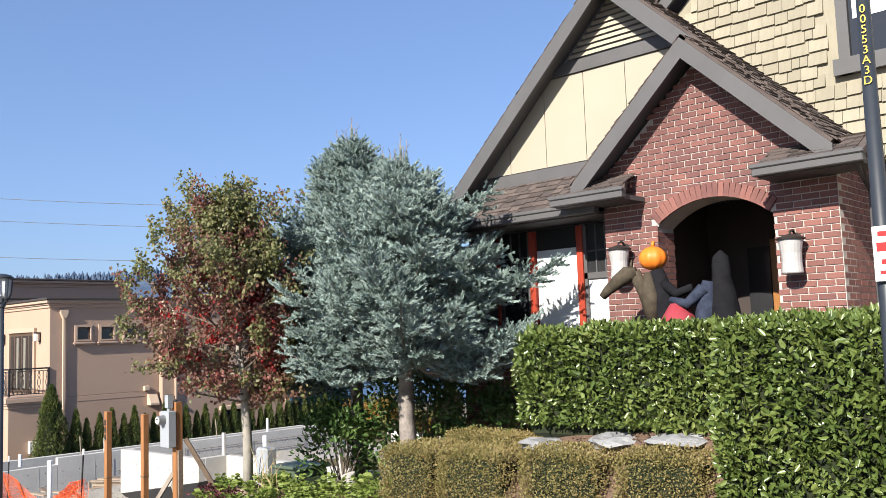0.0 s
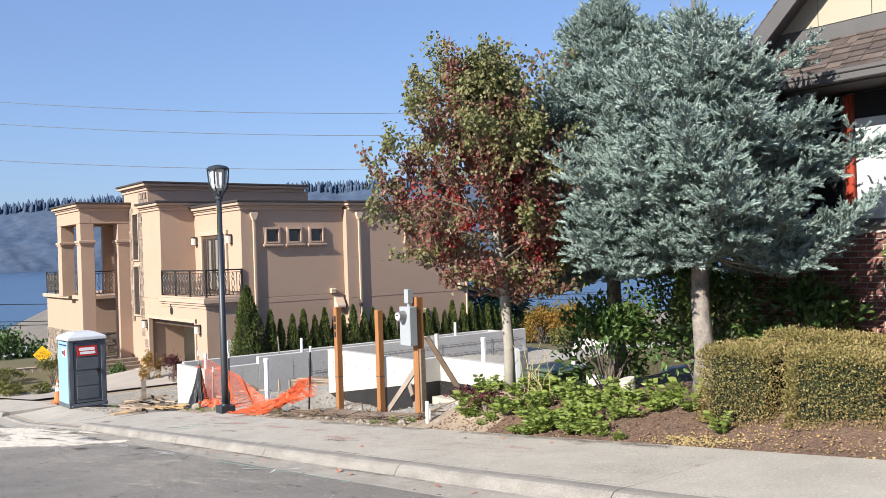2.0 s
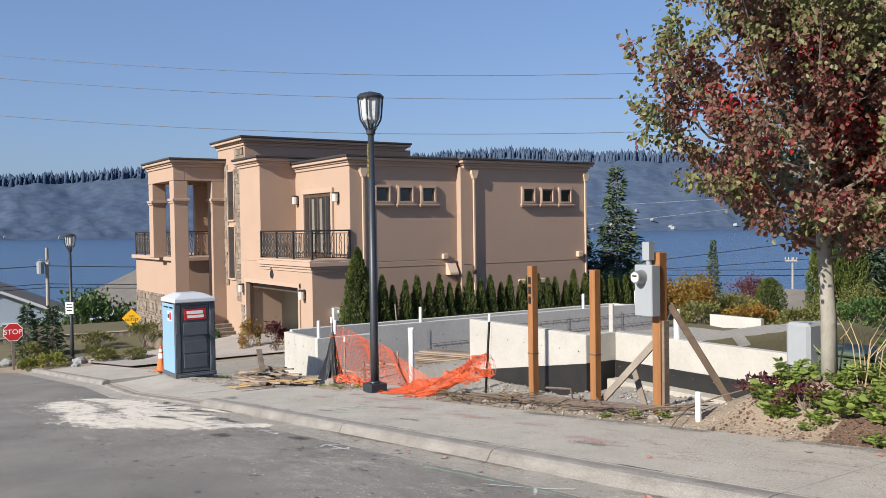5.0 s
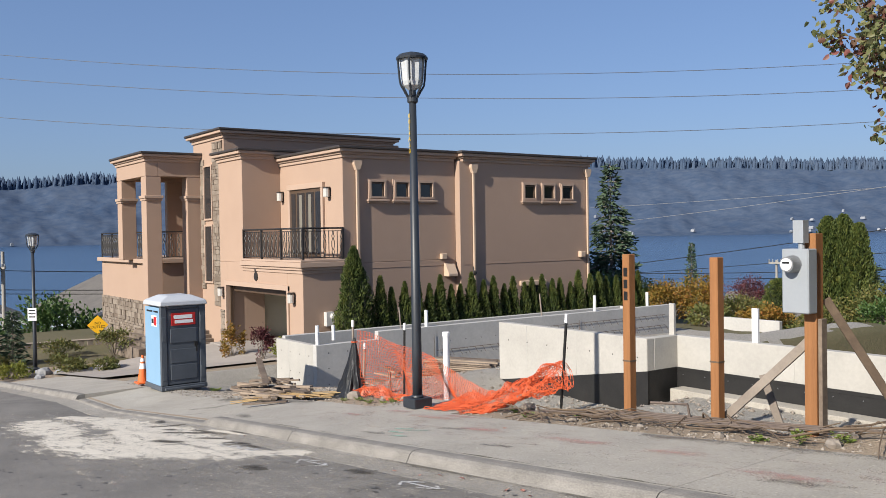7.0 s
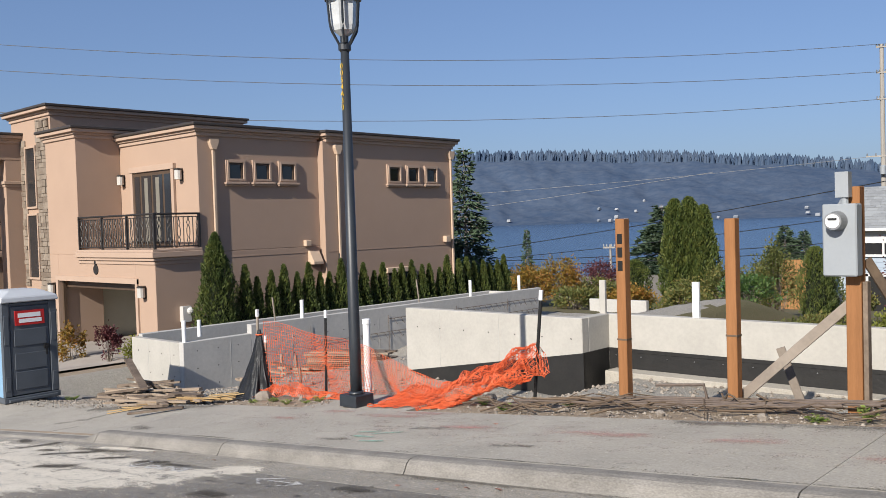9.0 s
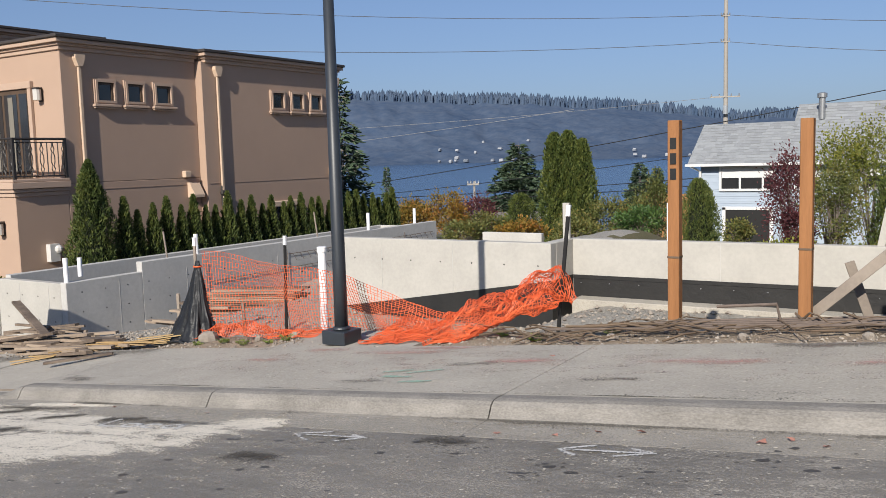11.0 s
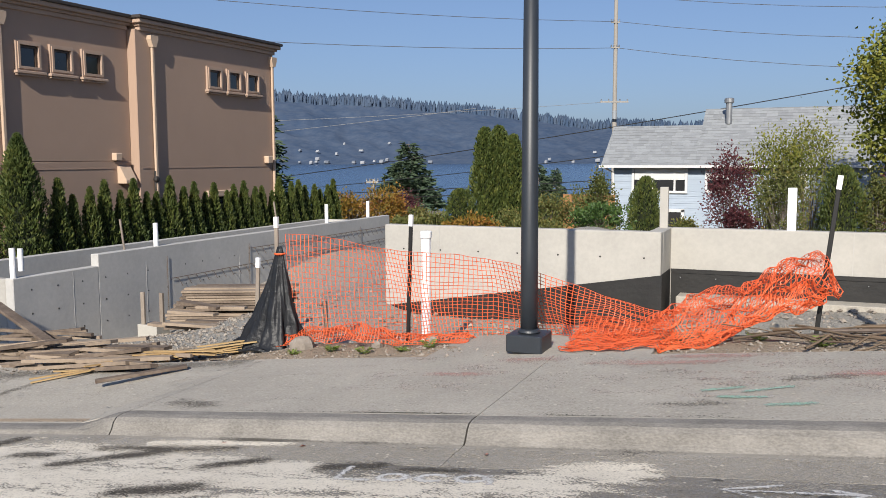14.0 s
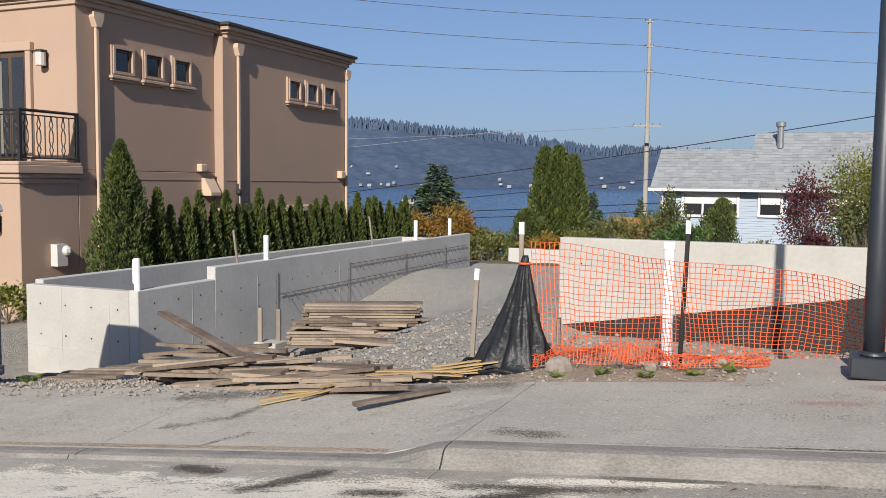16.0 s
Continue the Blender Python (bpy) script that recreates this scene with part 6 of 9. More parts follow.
def low_heap(u, v):
    x, y = lerp(-24.4, -22.2, u), lerp(8.38, 8.72, v)
    gz = ground_height(x, y)
    h = 0.22 * math.exp(-((u - 0.35) / 0.35) ** 2) + 0.03
    return Vector((x + 0.05 * noisy((u * 9, v * 4, 1), 1), y + 0.08 * noisy((u * 8, v * 4, 4), 1), gz + 0.015 + h * math.sin(0.3 + v * 2.6) * (0.75 + 0.8 * noisy((u * 8, v * 4, 2), 1))))


part("fallen_net", ribbon_net([[low_heap(i / 60, j / 15) for j in range(16)] for i in range(61)], 0.0042), M_NET, net, "crumpled orange mesh")

# black plastic sheet bunched over a stake and drawn out to one side
g = Geo()
n, rowsb = 72, 22
sack_z = ground_height(-24.6, 8.6) - 0.02
for j in range(rowsb + 1):
    t_ = j / rowsb
    r = lerp(0.47, 0.03, t_ ** 0.62)
    for k in range(n):
        a = 2 * math.pi * k / n
        fold = 1 + (0.13 * math.sin(a * 5 + 1.3 + 1.6 * t_) + 0.09 * math.sin(a * 11 - 3 * t_) + 0.06 * math.sin(a * 19 + 4 * t_)) * (1 - 0.6 * t_) + 0.1 * noisy((math.cos(a) * 1.5, math.sin(a) * 1.5, t_ * 4), 1.6, 2)
        cx = lerp(-24.6, -24.48, t_ ** 0.7)
        dz = 0.03 * noisy((math.cos(a) * 2, math.sin(a) * 2, t_ * 3), 2.0, 7) * (1 - t_) + (0.05 * max(0, math.sin(a * 3)) if j == 0 else 0)
        g.v.append((cx + r * fold * math.cos(a), 8.62 + r * fold * math.sin(a) * 0.62, sack_z + 1.14 * t_ + dz))
g.f = [(j * n + k, j * n + (k + 1) % n, (j + 1) * n + (k + 1) % n, (j + 1) * n + k) for j in range(rowsb) for k in range(n)] + [tuple(range(rowsb * n, rowsb * n + n))]
sack = thing("plastic_sheet", (-24.6, 8.62, sack_z), "black plastic sheet bunched round a stake", "plastic sheet")
part("sheet", g, M_BAG, sack, "creased black plastic", smooth=True)
part("tie", Geo().tube([(-24.48 + 0.055 * math.cos(q), 8.62 + 0.055 * math.sin(q), sack_z + 1.06) for q in [k * 0.6283 for k in range(11)]], 0.012, 5), M_NET, sack, "orange tie")
part("hem", Geo().tube([(-24.6 + 0.52 * math.cos(q), 8.62 + 0.34 * math.sin(q), sack_z + 0.03 + 0.02 * math.sin(q * 7)) for q in [k * 0.2094 for k in range(31)]], 0.02, 5), M_BAG, sack, "rolled black hem")


def stake(x, y, top, w, m, label, name="survey_stake", tilt=0.0, base=None, tip=None):
    z0 = ground_height(x, y) - 0.06 if base is None else base
    t = thing(name, (x, y, z0), label, "stake", "stakes" if name == "survey_stake" else "")
    h = top - z0
    mm = pose(x, y, z0, 0, tilt, 0)
    part("shaft", Geo().obox(mm @ pose(0, 0, h / 2), w, w * 0.6, h), m, t, bevel=0.004)
    if tip is not None:
        part("marker_end", Geo().obox(mm @ pose(0, 0, h + 0.06), w * 1.1, w * 0.7, 0.12), tip, t, "painted end")
    return t


stake(-23.0, 8.75, -1.05, 0.04, M_BLACK, "thin dark stake with a white tip", tip=M_SIGNWHITE, tilt=2)
stake(-24.52, 8.62, -1.1, 0.045, M_GREYWOOD, "grey stake with a white tip", tip=M_SIGNWHITE)
stake(-19.05, 8.75, -0.62, 0.04, M_BLACK, "dark leaning stake with a white tip", tip=M_SIGNWHITE, tilt=6)
stake(-25.3, 9.3, -1.65, 0.05, M_GREYWOOD, "short survey stake with painted end", tip=M_SIGNWHITE, tilt=3)
stake(-24.3, 9.3, -2.0, 0.05, M_GREYWOOD, "short grey wooden survey stake", tilt=-2)
stake(-13.96, 8.05, -0.98, 0.06, M_SIGNWHITE, "short white marker post", name="marker_post")
stake(-14.05, 8.15, -1.12, 0.06, M_SIGNWHITE, "short white marker post", name="marker_post")
stake(-33.9, 8.3, -2.75, 0.035, M_SIGNWHITE, "thin white marker stake", tilt=8)


def pipe(x, y, z0, z1, r, label, m=M_SIGNWHITE, cap=True):
    g = Geo().lathe((x, y, z0), [(r, 0), (r, z1 - z0)] + ([(r * 1.18, z1 - z0), (r * 1.18, z1 - z0 + 0.07), (r, z1 - z0 + 0.08)] if cap else []), 14)
    return solid("standpipe", g, m, label, "pipe", "white pipes", base=(x, y, z0))


pipe(-23.3, 9.9, -2.75, -1.28, 0.06, "white plastic standpipe in the pit")
for x, y, z1 in ((-32.55, 11.85 + 0.25, -1.95), (-32.55, 15.9, -1.75), (-32.55, 23.3, -1.7), (-33.6, 13.2, -2.1), (-32.8, 26.4, -1.75)):
    pipe(x, y, -2.55, z1, 0.055, "white plastic pipe standing out of the wall", cap=False)
for x, y, z1 in ((-32.6, 15.0, -1.6), (-32.6, 20.8, -1.5)):
    stake(x, y, z1, 0.045, M_GREYWOOD, "grey stick leaning on the wall", base=-2.4, tilt=-8)
# stubs on the pale walls
for x, y in ((-21.15, 13.7), (-19.4, 13.8)):
    solid("wall_stub", Geo().box(x - 0.06, x + 0.06, y - 0.03, y + 0.03, -1.4, -0.78), M_NEWCONC if x < -20 else M_SIGNWHITE, "pale board standing on the wall", "board", "wall stubs", bevel=0.005, base=(x, y, -1.4))
solid("wall_stub", Geo().obox(pose(-13.88, 9.9, -0.78, 0, 0, 0), 0.34, 0.26, 0.95), M_UTILGREY, "pale grey utility pedestal", "utility box", bevel=0.04, base=(-13.88, 9.9, -1.2))
stake(-16.4, 13.8, -0.82, 0.1, M_NEWCONC, "pale board standing on the wall", name="wall_board", base=-1.4, tilt=10)


# wooden posts
def plain_post(x, y, z0, z1, w, label, code=False):
    t = thing("wooden_post", (x, y, z0), label, "post", "site posts")
    body = part("timber", Geo().box(x - w / 2, x + w / 2, y - w / 2, y + w / 2, z0, z1), M_POST, t, bevel=0.006)
    if code:
        for k in range(3):
            part("number_bar", Geo().box(x - 0.03, x + 0.03, y - w / 2 - 0.006, y - w / 2 - 0.001, z1 - 0.28 - k * 0.15, z1 - 0.17 - k * 0.15), M_BLACK, body, "plain dark bar")
    part("cut_mark", Geo().box(x - w / 2 - 0.004, x + w / 2 + 0.004, y - w / 2 - 0.004, y + w / 2, z0 + 0.82, z0 + 0.84), M_BRANCH, body)
    return t


plain_post(-17.75, 8.73, -1.85, 0.33, 0.115, "orange-stained wooden post with dark number plates", True)
plain_post(-16.55, 8.9, -1.75, 0.30, 0.115, "plain orange-stained wooden post set in dirt")
mp = thing("meter_post", (-15.05, 8.4, -1.5), "timber post with a grey electric meter box", "electric meter")
part("timber", Geo().box(-15.13, -14.99, 8.33, 8.47, -2.0, 0.60), M_POST, mp, bevel=0.006)
part("splint", Geo().box(-14.985, -14.94, 8.35, 8.45, -2.0, -0.3), M_PLANK, mp, bevel=0.004)
mb = part("meter_box", Geo().box(-15.28, -14.97, 8.16, 8.325, -0.24, 0.44), M_UTILGREY, mp, "grey steel meter box", bevel=0.012)
part("meter", Geo().tube([(-15.14, 8.155, 0.28), (-15.14, 8.03, 0.28)], [0.095, 0.08], 20), M_GALV, mb, "round glass meter")
part("dial", Geo().tube([(-15.14, 8.029, 0.28), (-15.14, 8.022, 0.28)], 0.065, 20), M_SIGNWHITE, mb, "pale meter dial")
part("dial_bar", Geo().box(-15.18, -15.10, 8.016, 8.021, 0.29, 0.31), M_BLACK, mb)
part("conduit", Geo().tube([(-15.1, 8.25, 0.44), (-15.1, 8.25, 0.68)], 0.035, 10).box(-15.17, -15.05, 8.2, 8.3, 0.5, 0.74), M_UTILGREY, mp)


def board(p, q, w, th, m, name, label, parent=None, category="board", group=""):
    """A board from p to q."""
    p, q = Vector(p), Vector(q)
    d = q - p
    mm = Matrix.Translation((p + q) / 2) @ d.to_track_quat("X", "Z").to_matrix().to_4x4()
    g = Geo().obox(mm, d.length, w, th)
    if parent:
        return part(name, g, m, parent, label, bevel=0.004)
    return solid(name, g, m, label, category, group, bevel=0.004, base=tuple(p))


board((-15.12, 8.52, -0.50), (-16.32, 8.5, -1.62), 0.035, 0.10, M_GREYWOOD, "brace", "grey diagonal brace", mp)
board((-15.95, 8.8, -1.05), (-15.75, 8.85, -1.65), 0.03, 0.09, M_GREYWOOD, "brace", "short grey stake", mp)
board((-15.0, 8.53, -0.1), (-14.35, 9.1, -1.55), 0.04, 0.09, M_BRANCH, "brace", "dark back brace", mp)
mp.location = (-15.33, 8.92, -1.53)

# lumber: a neat stack, a loose heap by the pavement and strewn laths
lum_rng = random.Random(14)
ang = 26
stack_o = Vector((-30.15, 15.25, ground_height(-30.1, 15.2) - 0.02))
for lay_k in range(15):
    for c in range(5):
        off = lum_rng.uniform(-0.12, 0.12) + (0.25 if lay_k > 7 else 0)
        m = Matrix.Translation(stack_o) @ pose(0, 0, 0, 0, 0, ang + lum_rng.uniform(-1.5, 1.5)) @ pose(off, (c - 2) * 0.2, 0.04 + lay_k * 0.052)
        if lum_rng.random() < 0.9:
            solid("plank", Geo().obox(m, 2.15 + lum_rng.uniform(-0.2, 0.1), 0.185, 0.04), M_PLANK, "used form plank in a neat stack", "plank", "stacked planks", base=tuple(m.translation))
for k in range(62):
    x = lerp(-28.55, -25.7, lum_rng.random())
    y = lerp(8.6, 7.75, (x + 28.55) / 2.85) + lum_rng.uniform(-0.45, 0.4)
    lvl = 0.02 + 0.042 * lum_rng.choice((0, 1, 1, 2, 3, 4, 5, 6)) * max(0.3, 1 - abs(x + 28.2) / 2)
    L_ = lum_rng.uniform(0.6, 2.0)
    m = pose(x, y, max(street(x), ground_height(x, y)) + lvl, lum_rng.uniform(-8, 8), -5.6 + lum_rng.uniform(-4, 4), lum_rng.gauss(0, 13))
    solid("plank", Geo().obox(m, L_, lum_rng.choice((0.045, 0.09, 0.14)), 0.038), M_PLANK, "weathered loose plank in a heap by the pavement", "plank", "loose planks", base=tuple(m.translation))
board((-29.1, 8.75, -2.2), (-27.5, 8.2, -2.52), 0.14, 0.04, M_PLANK, "plank", "long plank lying across the heap", group="loose planks")
for k in range(26):
    x = lum_rng.uniform(-26.1, -24.9)
    y = lerp(7.3, 8.4, (x + 26.1) / 1.2) + lum_rng.uniform(-0.15, 0.15)
    m = pose(x, y, street(x) + 0.02 + 0.012 * lum_rng.randrange(6), 0, -4 + lum_rng.uniform(-6, 6), 38 + lum_rng.gauss(0, 12))
    solid("lath", Geo().obox(m, lum_rng.uniform(0.4, 1.1), 0.035, 0.012), M_LATH, "thin yellow wooden lath strewn on the ground", "lath", "strewn laths", base=tuple(m.translation))
board((-25.35, 6.75, street(-25.3) + 0.03), (-24.75, 7.35, street(-24.7) + 0.03), 0.09, 0.03, M_PLANK, "plank", "short plank lying on the pavement", group="loose planks")
for k in range(9):
    m = pose(-27.6 + lum_rng.uniform(-0.7, 0.7), 11.2 + lum_rng.uniform(-0.7, 0.7), ground_height(-27.6, 11.2) + 0.06 + 0.02 * k, lum_rng.uniform(-4, 4), lum_rng.uniform(-4, 4), 15 + lum_rng.gauss(0, 15))
    solid("plank", Geo().obox(m, lum_rng.uniform(0.7, 1.5), 0.16, 0.04), M_PLANK, "weathered plank lying on the gravel", "plank", "loose planks", base=tuple(m.translation))
# sawn blocks and posts by the wall
blk = solid("concrete_block", Geo().box(-31.85, -31.35, 14.45, 14.85, -4.15, -3.72), M_NEWCONC, "pale concrete pier block", "block", bevel=0.01, base=(-31.6, 14.65, -4.15))
for x, y, z1 in ((-31.72, 14.5, -3.05), (-31.5, 14.8, -3.1)):
    stake(x, y, z1, 0.09, M_GREYWOOD, "short grey post set in a block", name="short_post", base=-3.75)
board((-24.0, 9.6, -2.62), (-18.6, 9.75, -2.62), 0.04, 0.28, M_PLANK, "form_board", "pale form board edging the pit")
board((-18.6, 9.7, -2.42), (-14.9, 9.6, -2.3), 0.04, 0.3, M_PLANK, "form_board", "pale form board edging the pit")
for k in range(7):
    board((-32.0 + k * 0.15, 9.2 + 0.25 * k, ground_height(-32, 9.2) + 0.06), (-30.4 + 0.1 * k, 9.0 + 0.3 * k, ground_height(-30.4, 9.2) + 0.06), 0.14, 0.04, M_PLANK, "plank", "dark plank lying beside the driveway", group="loose planks")

# rebar on the long wall
rb = thing("wall_rebar", (GW, 21, -3), "rusty reinforcing bars projecting from the wall", "rebar")
for z, y0 in ((-2.62, 19.2), (-3.02, 16.2), (-3.5, 20.4)):
    part("long_bar", Geo().tube([(GW + 0.03, y0, z), (GW + 0.03, 27.0, z)], 0.008, 5), M_REBAR, rb)
    y = y0 + 0.2
    while y < 27:
        part("dowel", Geo().tube([(GW, y, z), (GW + 0.07, y, z - 0.01), (GW + 0.11, y + 0.1, z - 0.2)], 0.007, 4), M_REBAR, rb)
        y += 0.32
for y in (16.1, 19.2, 22.4, 25.2):
    part("upright_bar", Geo().tube([(GW + 0.025, y, -2.5), (GW + 0.025, y, -3.9)], 0.008, 5), M_REBAR, rb)
holes = Geo()
for y in np.arange(12.4, 27.0, 0.62):
    for z in (-2.75, -3.2, -3.65):
        holes.tube([(GW + 0.001, y, z), (GW + 0.004, y, z)], 0.018, 6)
for x in np.arange(-34.7, -32.6, 0.6):
    for z in (-2.85, -3.4):
        holes.tube([(x, 11.999, z), (x, 11.996, z)], 0.018, 6)
for x in np.arange(-25.0, -21.1, 0.62):
    holes.tube([(x, 12.849, -1.75), (x, 12.846, -1.75)], 0.014, 6)
tagged(part("tie_holes", holes, M_MEMBRANE, found, "small dark tie holes"), kind="stuff")
for y in (13.4, 15.45, 18.8):
    part("form_seam", Geo().box(GW, GW + 0.004, y, y + 0.012, -4.4, -2.55), M_GREYCONC, found)
for x in (-34.2, -33.1):
    part("form_seam", Geo().box(x, x + 0.012, 11.995, 12.0, -4.4, -2.55), M_GREYCONC, found)
part("form_seam", Geo().box(-35.0, GW, 11.995, 12.0, -3.62, -3.605), M_GREYCONC, found)
for x in (-24.4, -22.9):
    part("form_seam", Geo().box(x, x + 0.008, 12.846, 12.85, -2.6, -1.4), M_GREYCONC, found)
for x in (-18.6, -16.2):
    part("form_seam", Geo().box(x, x + 0.008, 13.696, 13.7, -2.0, -1.4), M_GREYCONC, found)
part("membrane_edge", Geo().box(-21.03, -13.9, 13.678, 13.689, -2.04, -1.98), M_MEMBRANE, found, "folded top of the black sheet")
nails = Geo()
for k in range(14):
    nails.box(-20.9 + k * 0.5, -20.885 + k * 0.5, 13.672, 13.68, -2.115, -2.1)
tagged(part("washers", nails, M_GALV, found, "pale fixing washers"), kind="stuff")


# ---- lake and far shore ----
LAKE = -14.0
lake_ob = solid("lake", Geo().add([(-4800, -2500, LAKE), (3500, -2500, LAKE), (3500, 4500, LAKE), (-4800, 4500, LAKE)], [(0, 1, 2, 3)]), M_WATER, "calm blue lake below the hillside", "lake", kind="structure")
RIDGE = [(-60, 60), (-30, 60), (0, 75), (14.7, 100), (19, 135), (23, 152), (27, 172), (36, 195), (46, 212), (52, 232), (65, 205), (77, 168), (83, 146), (130, 140)]


def ridge_height(az):
    """Height of the far hills by the bearing, degrees to the left of +y."""
    for (a, h), (b, k) in zip(RIDGE, RIDGE[1:]):
        if a <= az <= b:
            return lerp(h, k, (az - a) / (b - a)) + 5 * noise.noise(Vector((az * 0.4, 7.1, 0)))
    return 60


def hill_point(az, t):
    r = 2150 + 700 * t + 40 * noise.noise(Vector((az * 0.3, t * 2, 0)))
    z = LAKE - 1 + (ridge_height(az) - LAKE) * (0.08 * t + 0.92 * t ** 1.25) + 10 * noise.noise(Vector((az * 0.7, t * 5, 3))) * t * (1 - t) * 4
    return Vector((-math.sin(radians(az)) * r, math.cos(radians(az)) * r, z))


g = Geo()
rows = 34
azs = [a * 0.25 for a in range(-220, 501)]
for a in azs:
    for j in range(rows):
        p = hill_point(a, j / (rows - 1))
        q = min(1.0, j / 3.0)
        g.v.append((p.x, p.y, p.z + q * (6 * noise.noise(Vector((a * 1.3, j * 0.45, 1))) + 4 * noise.noise(Vector((a * 3.7, j * 1.1, 5))))))
g.f = [(i * rows + j, i * rows + j + 1, (i + 1) * rows + j + 1, (i + 1) * rows + j) for i in range(len(azs) - 1) for j in range(rows - 1)]
hills_ob = solid("hills_backdrop", g, M_HILL, "wooded hills across the lake with blue haze in their colour", "hills", kind="structure", smooth=True)
# ridge trees carry the same painted haze in their bluish base colour
M_HILLTREE = mat("far_hill_trees_haze_tint", (0.046, 0.073, 0.122), (0.074, 0.1, 0.145), rough=1.0, scale=0.004, fine=0.02, fineamt=0.3, bump=0.0, spec=0.0, island=0.35)
hrng = random.Random(17)
g = Geo()
for k in range(4600):
    az = hrng.uniform(-22, 100)
    t = hrng.uniform(0.955, 1.0)
    p = hill_point(az, max(0.02, t))
    h = hrng.uniform(10, 34) * (0.55 + 0.45 * t)
    r = h * hrng.uniform(0.2, 0.34)
    a0 = hrng.uniform(0, 1.5)
    foot = [p + Vector((r * math.cos(a0 + 1.2566 * q), r * math.sin(a0 + 1.2566 * q), -3)) for q in range(5)]
    mid = [p + Vector((r * 0.62 * math.cos(a0 + 0.6 + 1.2566 * q), r * 0.62 * math.sin(a0 + 0.6 + 1.2566 * q), h * 0.5)) for q in range(5)]
    n = len(g.v)
    g.v += [tuple(q) for q in foot + mid] + [tuple(p + Vector((0, 0, h)))]
    g.f += [(n + q, n + (q + 1) % 5, n + 5 + (q + 1) % 5, n + 5 + q) for q in range(5)] + [(n + 5 + q, n + 5 + (q + 1) % 5, n + 10) for q in range(5)]
solid("far_woods", g, M_HILLTREE, "conifer and broadleaf woods on the far hills, tinted with haze", "woods", kind="stuff", smooth=True)
M_FARHOUSE = mat("far_houses", (0.34, 0.35, 0.37), (0.12, 0.14, 0.17), rough=0.8, scale=0.01, bump=0.0, island=0.6)
g = Geo()
for k in range(95):
    az = hrng.choice((4, 12, 19, 30, 44, 60, 71, 84)) + hrng.gauss(0, 3)
    t = abs(hrng.gauss(0, 0.03)) + 0.01 if k % 4 else hrng.uniform(0.08, 0.35)
    p = hill_point(az, t)
    w, d, h = hrng.uniform(5, 12), hrng.uniform(5, 9), hrng.uniform(2.5, 5)
    z = p.z + (2 if t < 0.1 else 4)
    g.box(p.x - w / 2, p.x + w / 2, p.y - d / 2, p.y + d / 2, z, z + h)
    n = len(g.v)
    g.v += [(p.x - w / 2, p.y - d / 2, z + h), (p.x + w / 2, p.y - d / 2, z + h), (p.x + w / 2, p.y + d / 2, z + h), (p.x - w / 2, p.y + d / 2, z + h), (p.x - w / 2, p.y, z + h + 2.5), (p.x + w / 2, p.y, z + h + 2.5)]
    g.f += [(n, n + 1, n + 5, n + 4), (n + 2, n + 3, n + 4, n + 5), (n + 1, n + 2, n + 5), (n + 3, n, n + 4)]
solid("far_houses", g, M_FARHOUSE, "tiny pale houses along the far shore", "houses", kind="stuff")

# ---- neighbouring houses below ----
M_BLUESIDING = mat("pale_blue_siding", (0.331, 0.389, 0.461), (0.302, 0.360, 0.432), rough=0.7, scale=0.8, bump=0.05)
M_WHITETRIM = mat("white_trim", (0.576, 0.576, 0.576), (0.540, 0.540, 0.540), rough=0.6, bump=0.0)
M_GREYROOF = mat("pale_grey_shingles", (0.27, 0.285, 0.295), (0.205, 0.215, 0.225), rough=0.95, scale=3, fine=14, fineamt=0.5, bump=0.5, bscale=12, island=0.5)
M_BROWNROOF = mat("brown_grey_roof", (0.15, 0.138, 0.122), (0.105, 0.096, 0.088), rough=0.95, scale=1, fine=6, bump=0.3, bscale=6)
M_CEDARFENCE = mat("orange_fence_wood", (0.331, 0.173, 0.065), (0.259, 0.130, 0.050), rough=0.8, scale=2, bump=0.2, stretch=(6, 6, 1))
bh = thing("blue_house", (-24, 60, -6), "pale blue clapboard house with a light grey shingle roof", "house")
part("wall", Geo().box(-31.2, -12.0, 57.1, 67.0, -6.4, -0.85), M_BLUESIDING, bh, "pale blue clapboard wall")
g = Geo()
for k in range(36):
    z = -6.2 + k * 0.15
    g.add([(-31.2, 57.06, z), (-12.0, 57.06, z), (-12.0, 57.09, z + 0.15), (-31.2, 57.09, z + 0.15), (-31.2, 57.1, z), (-12.0, 57.1, z)], [(0, 1, 2, 3), (4, 5, 1, 0)])
tagged(part("clapboard_siding", g, M_BLUESIDING, bh), kind="stuff")


def far_shingles(o, u, v, wu, wv, seed):
    return shingle_plane("s", o, u, v, wu, wv, "", 0.6, 0.32, seed)


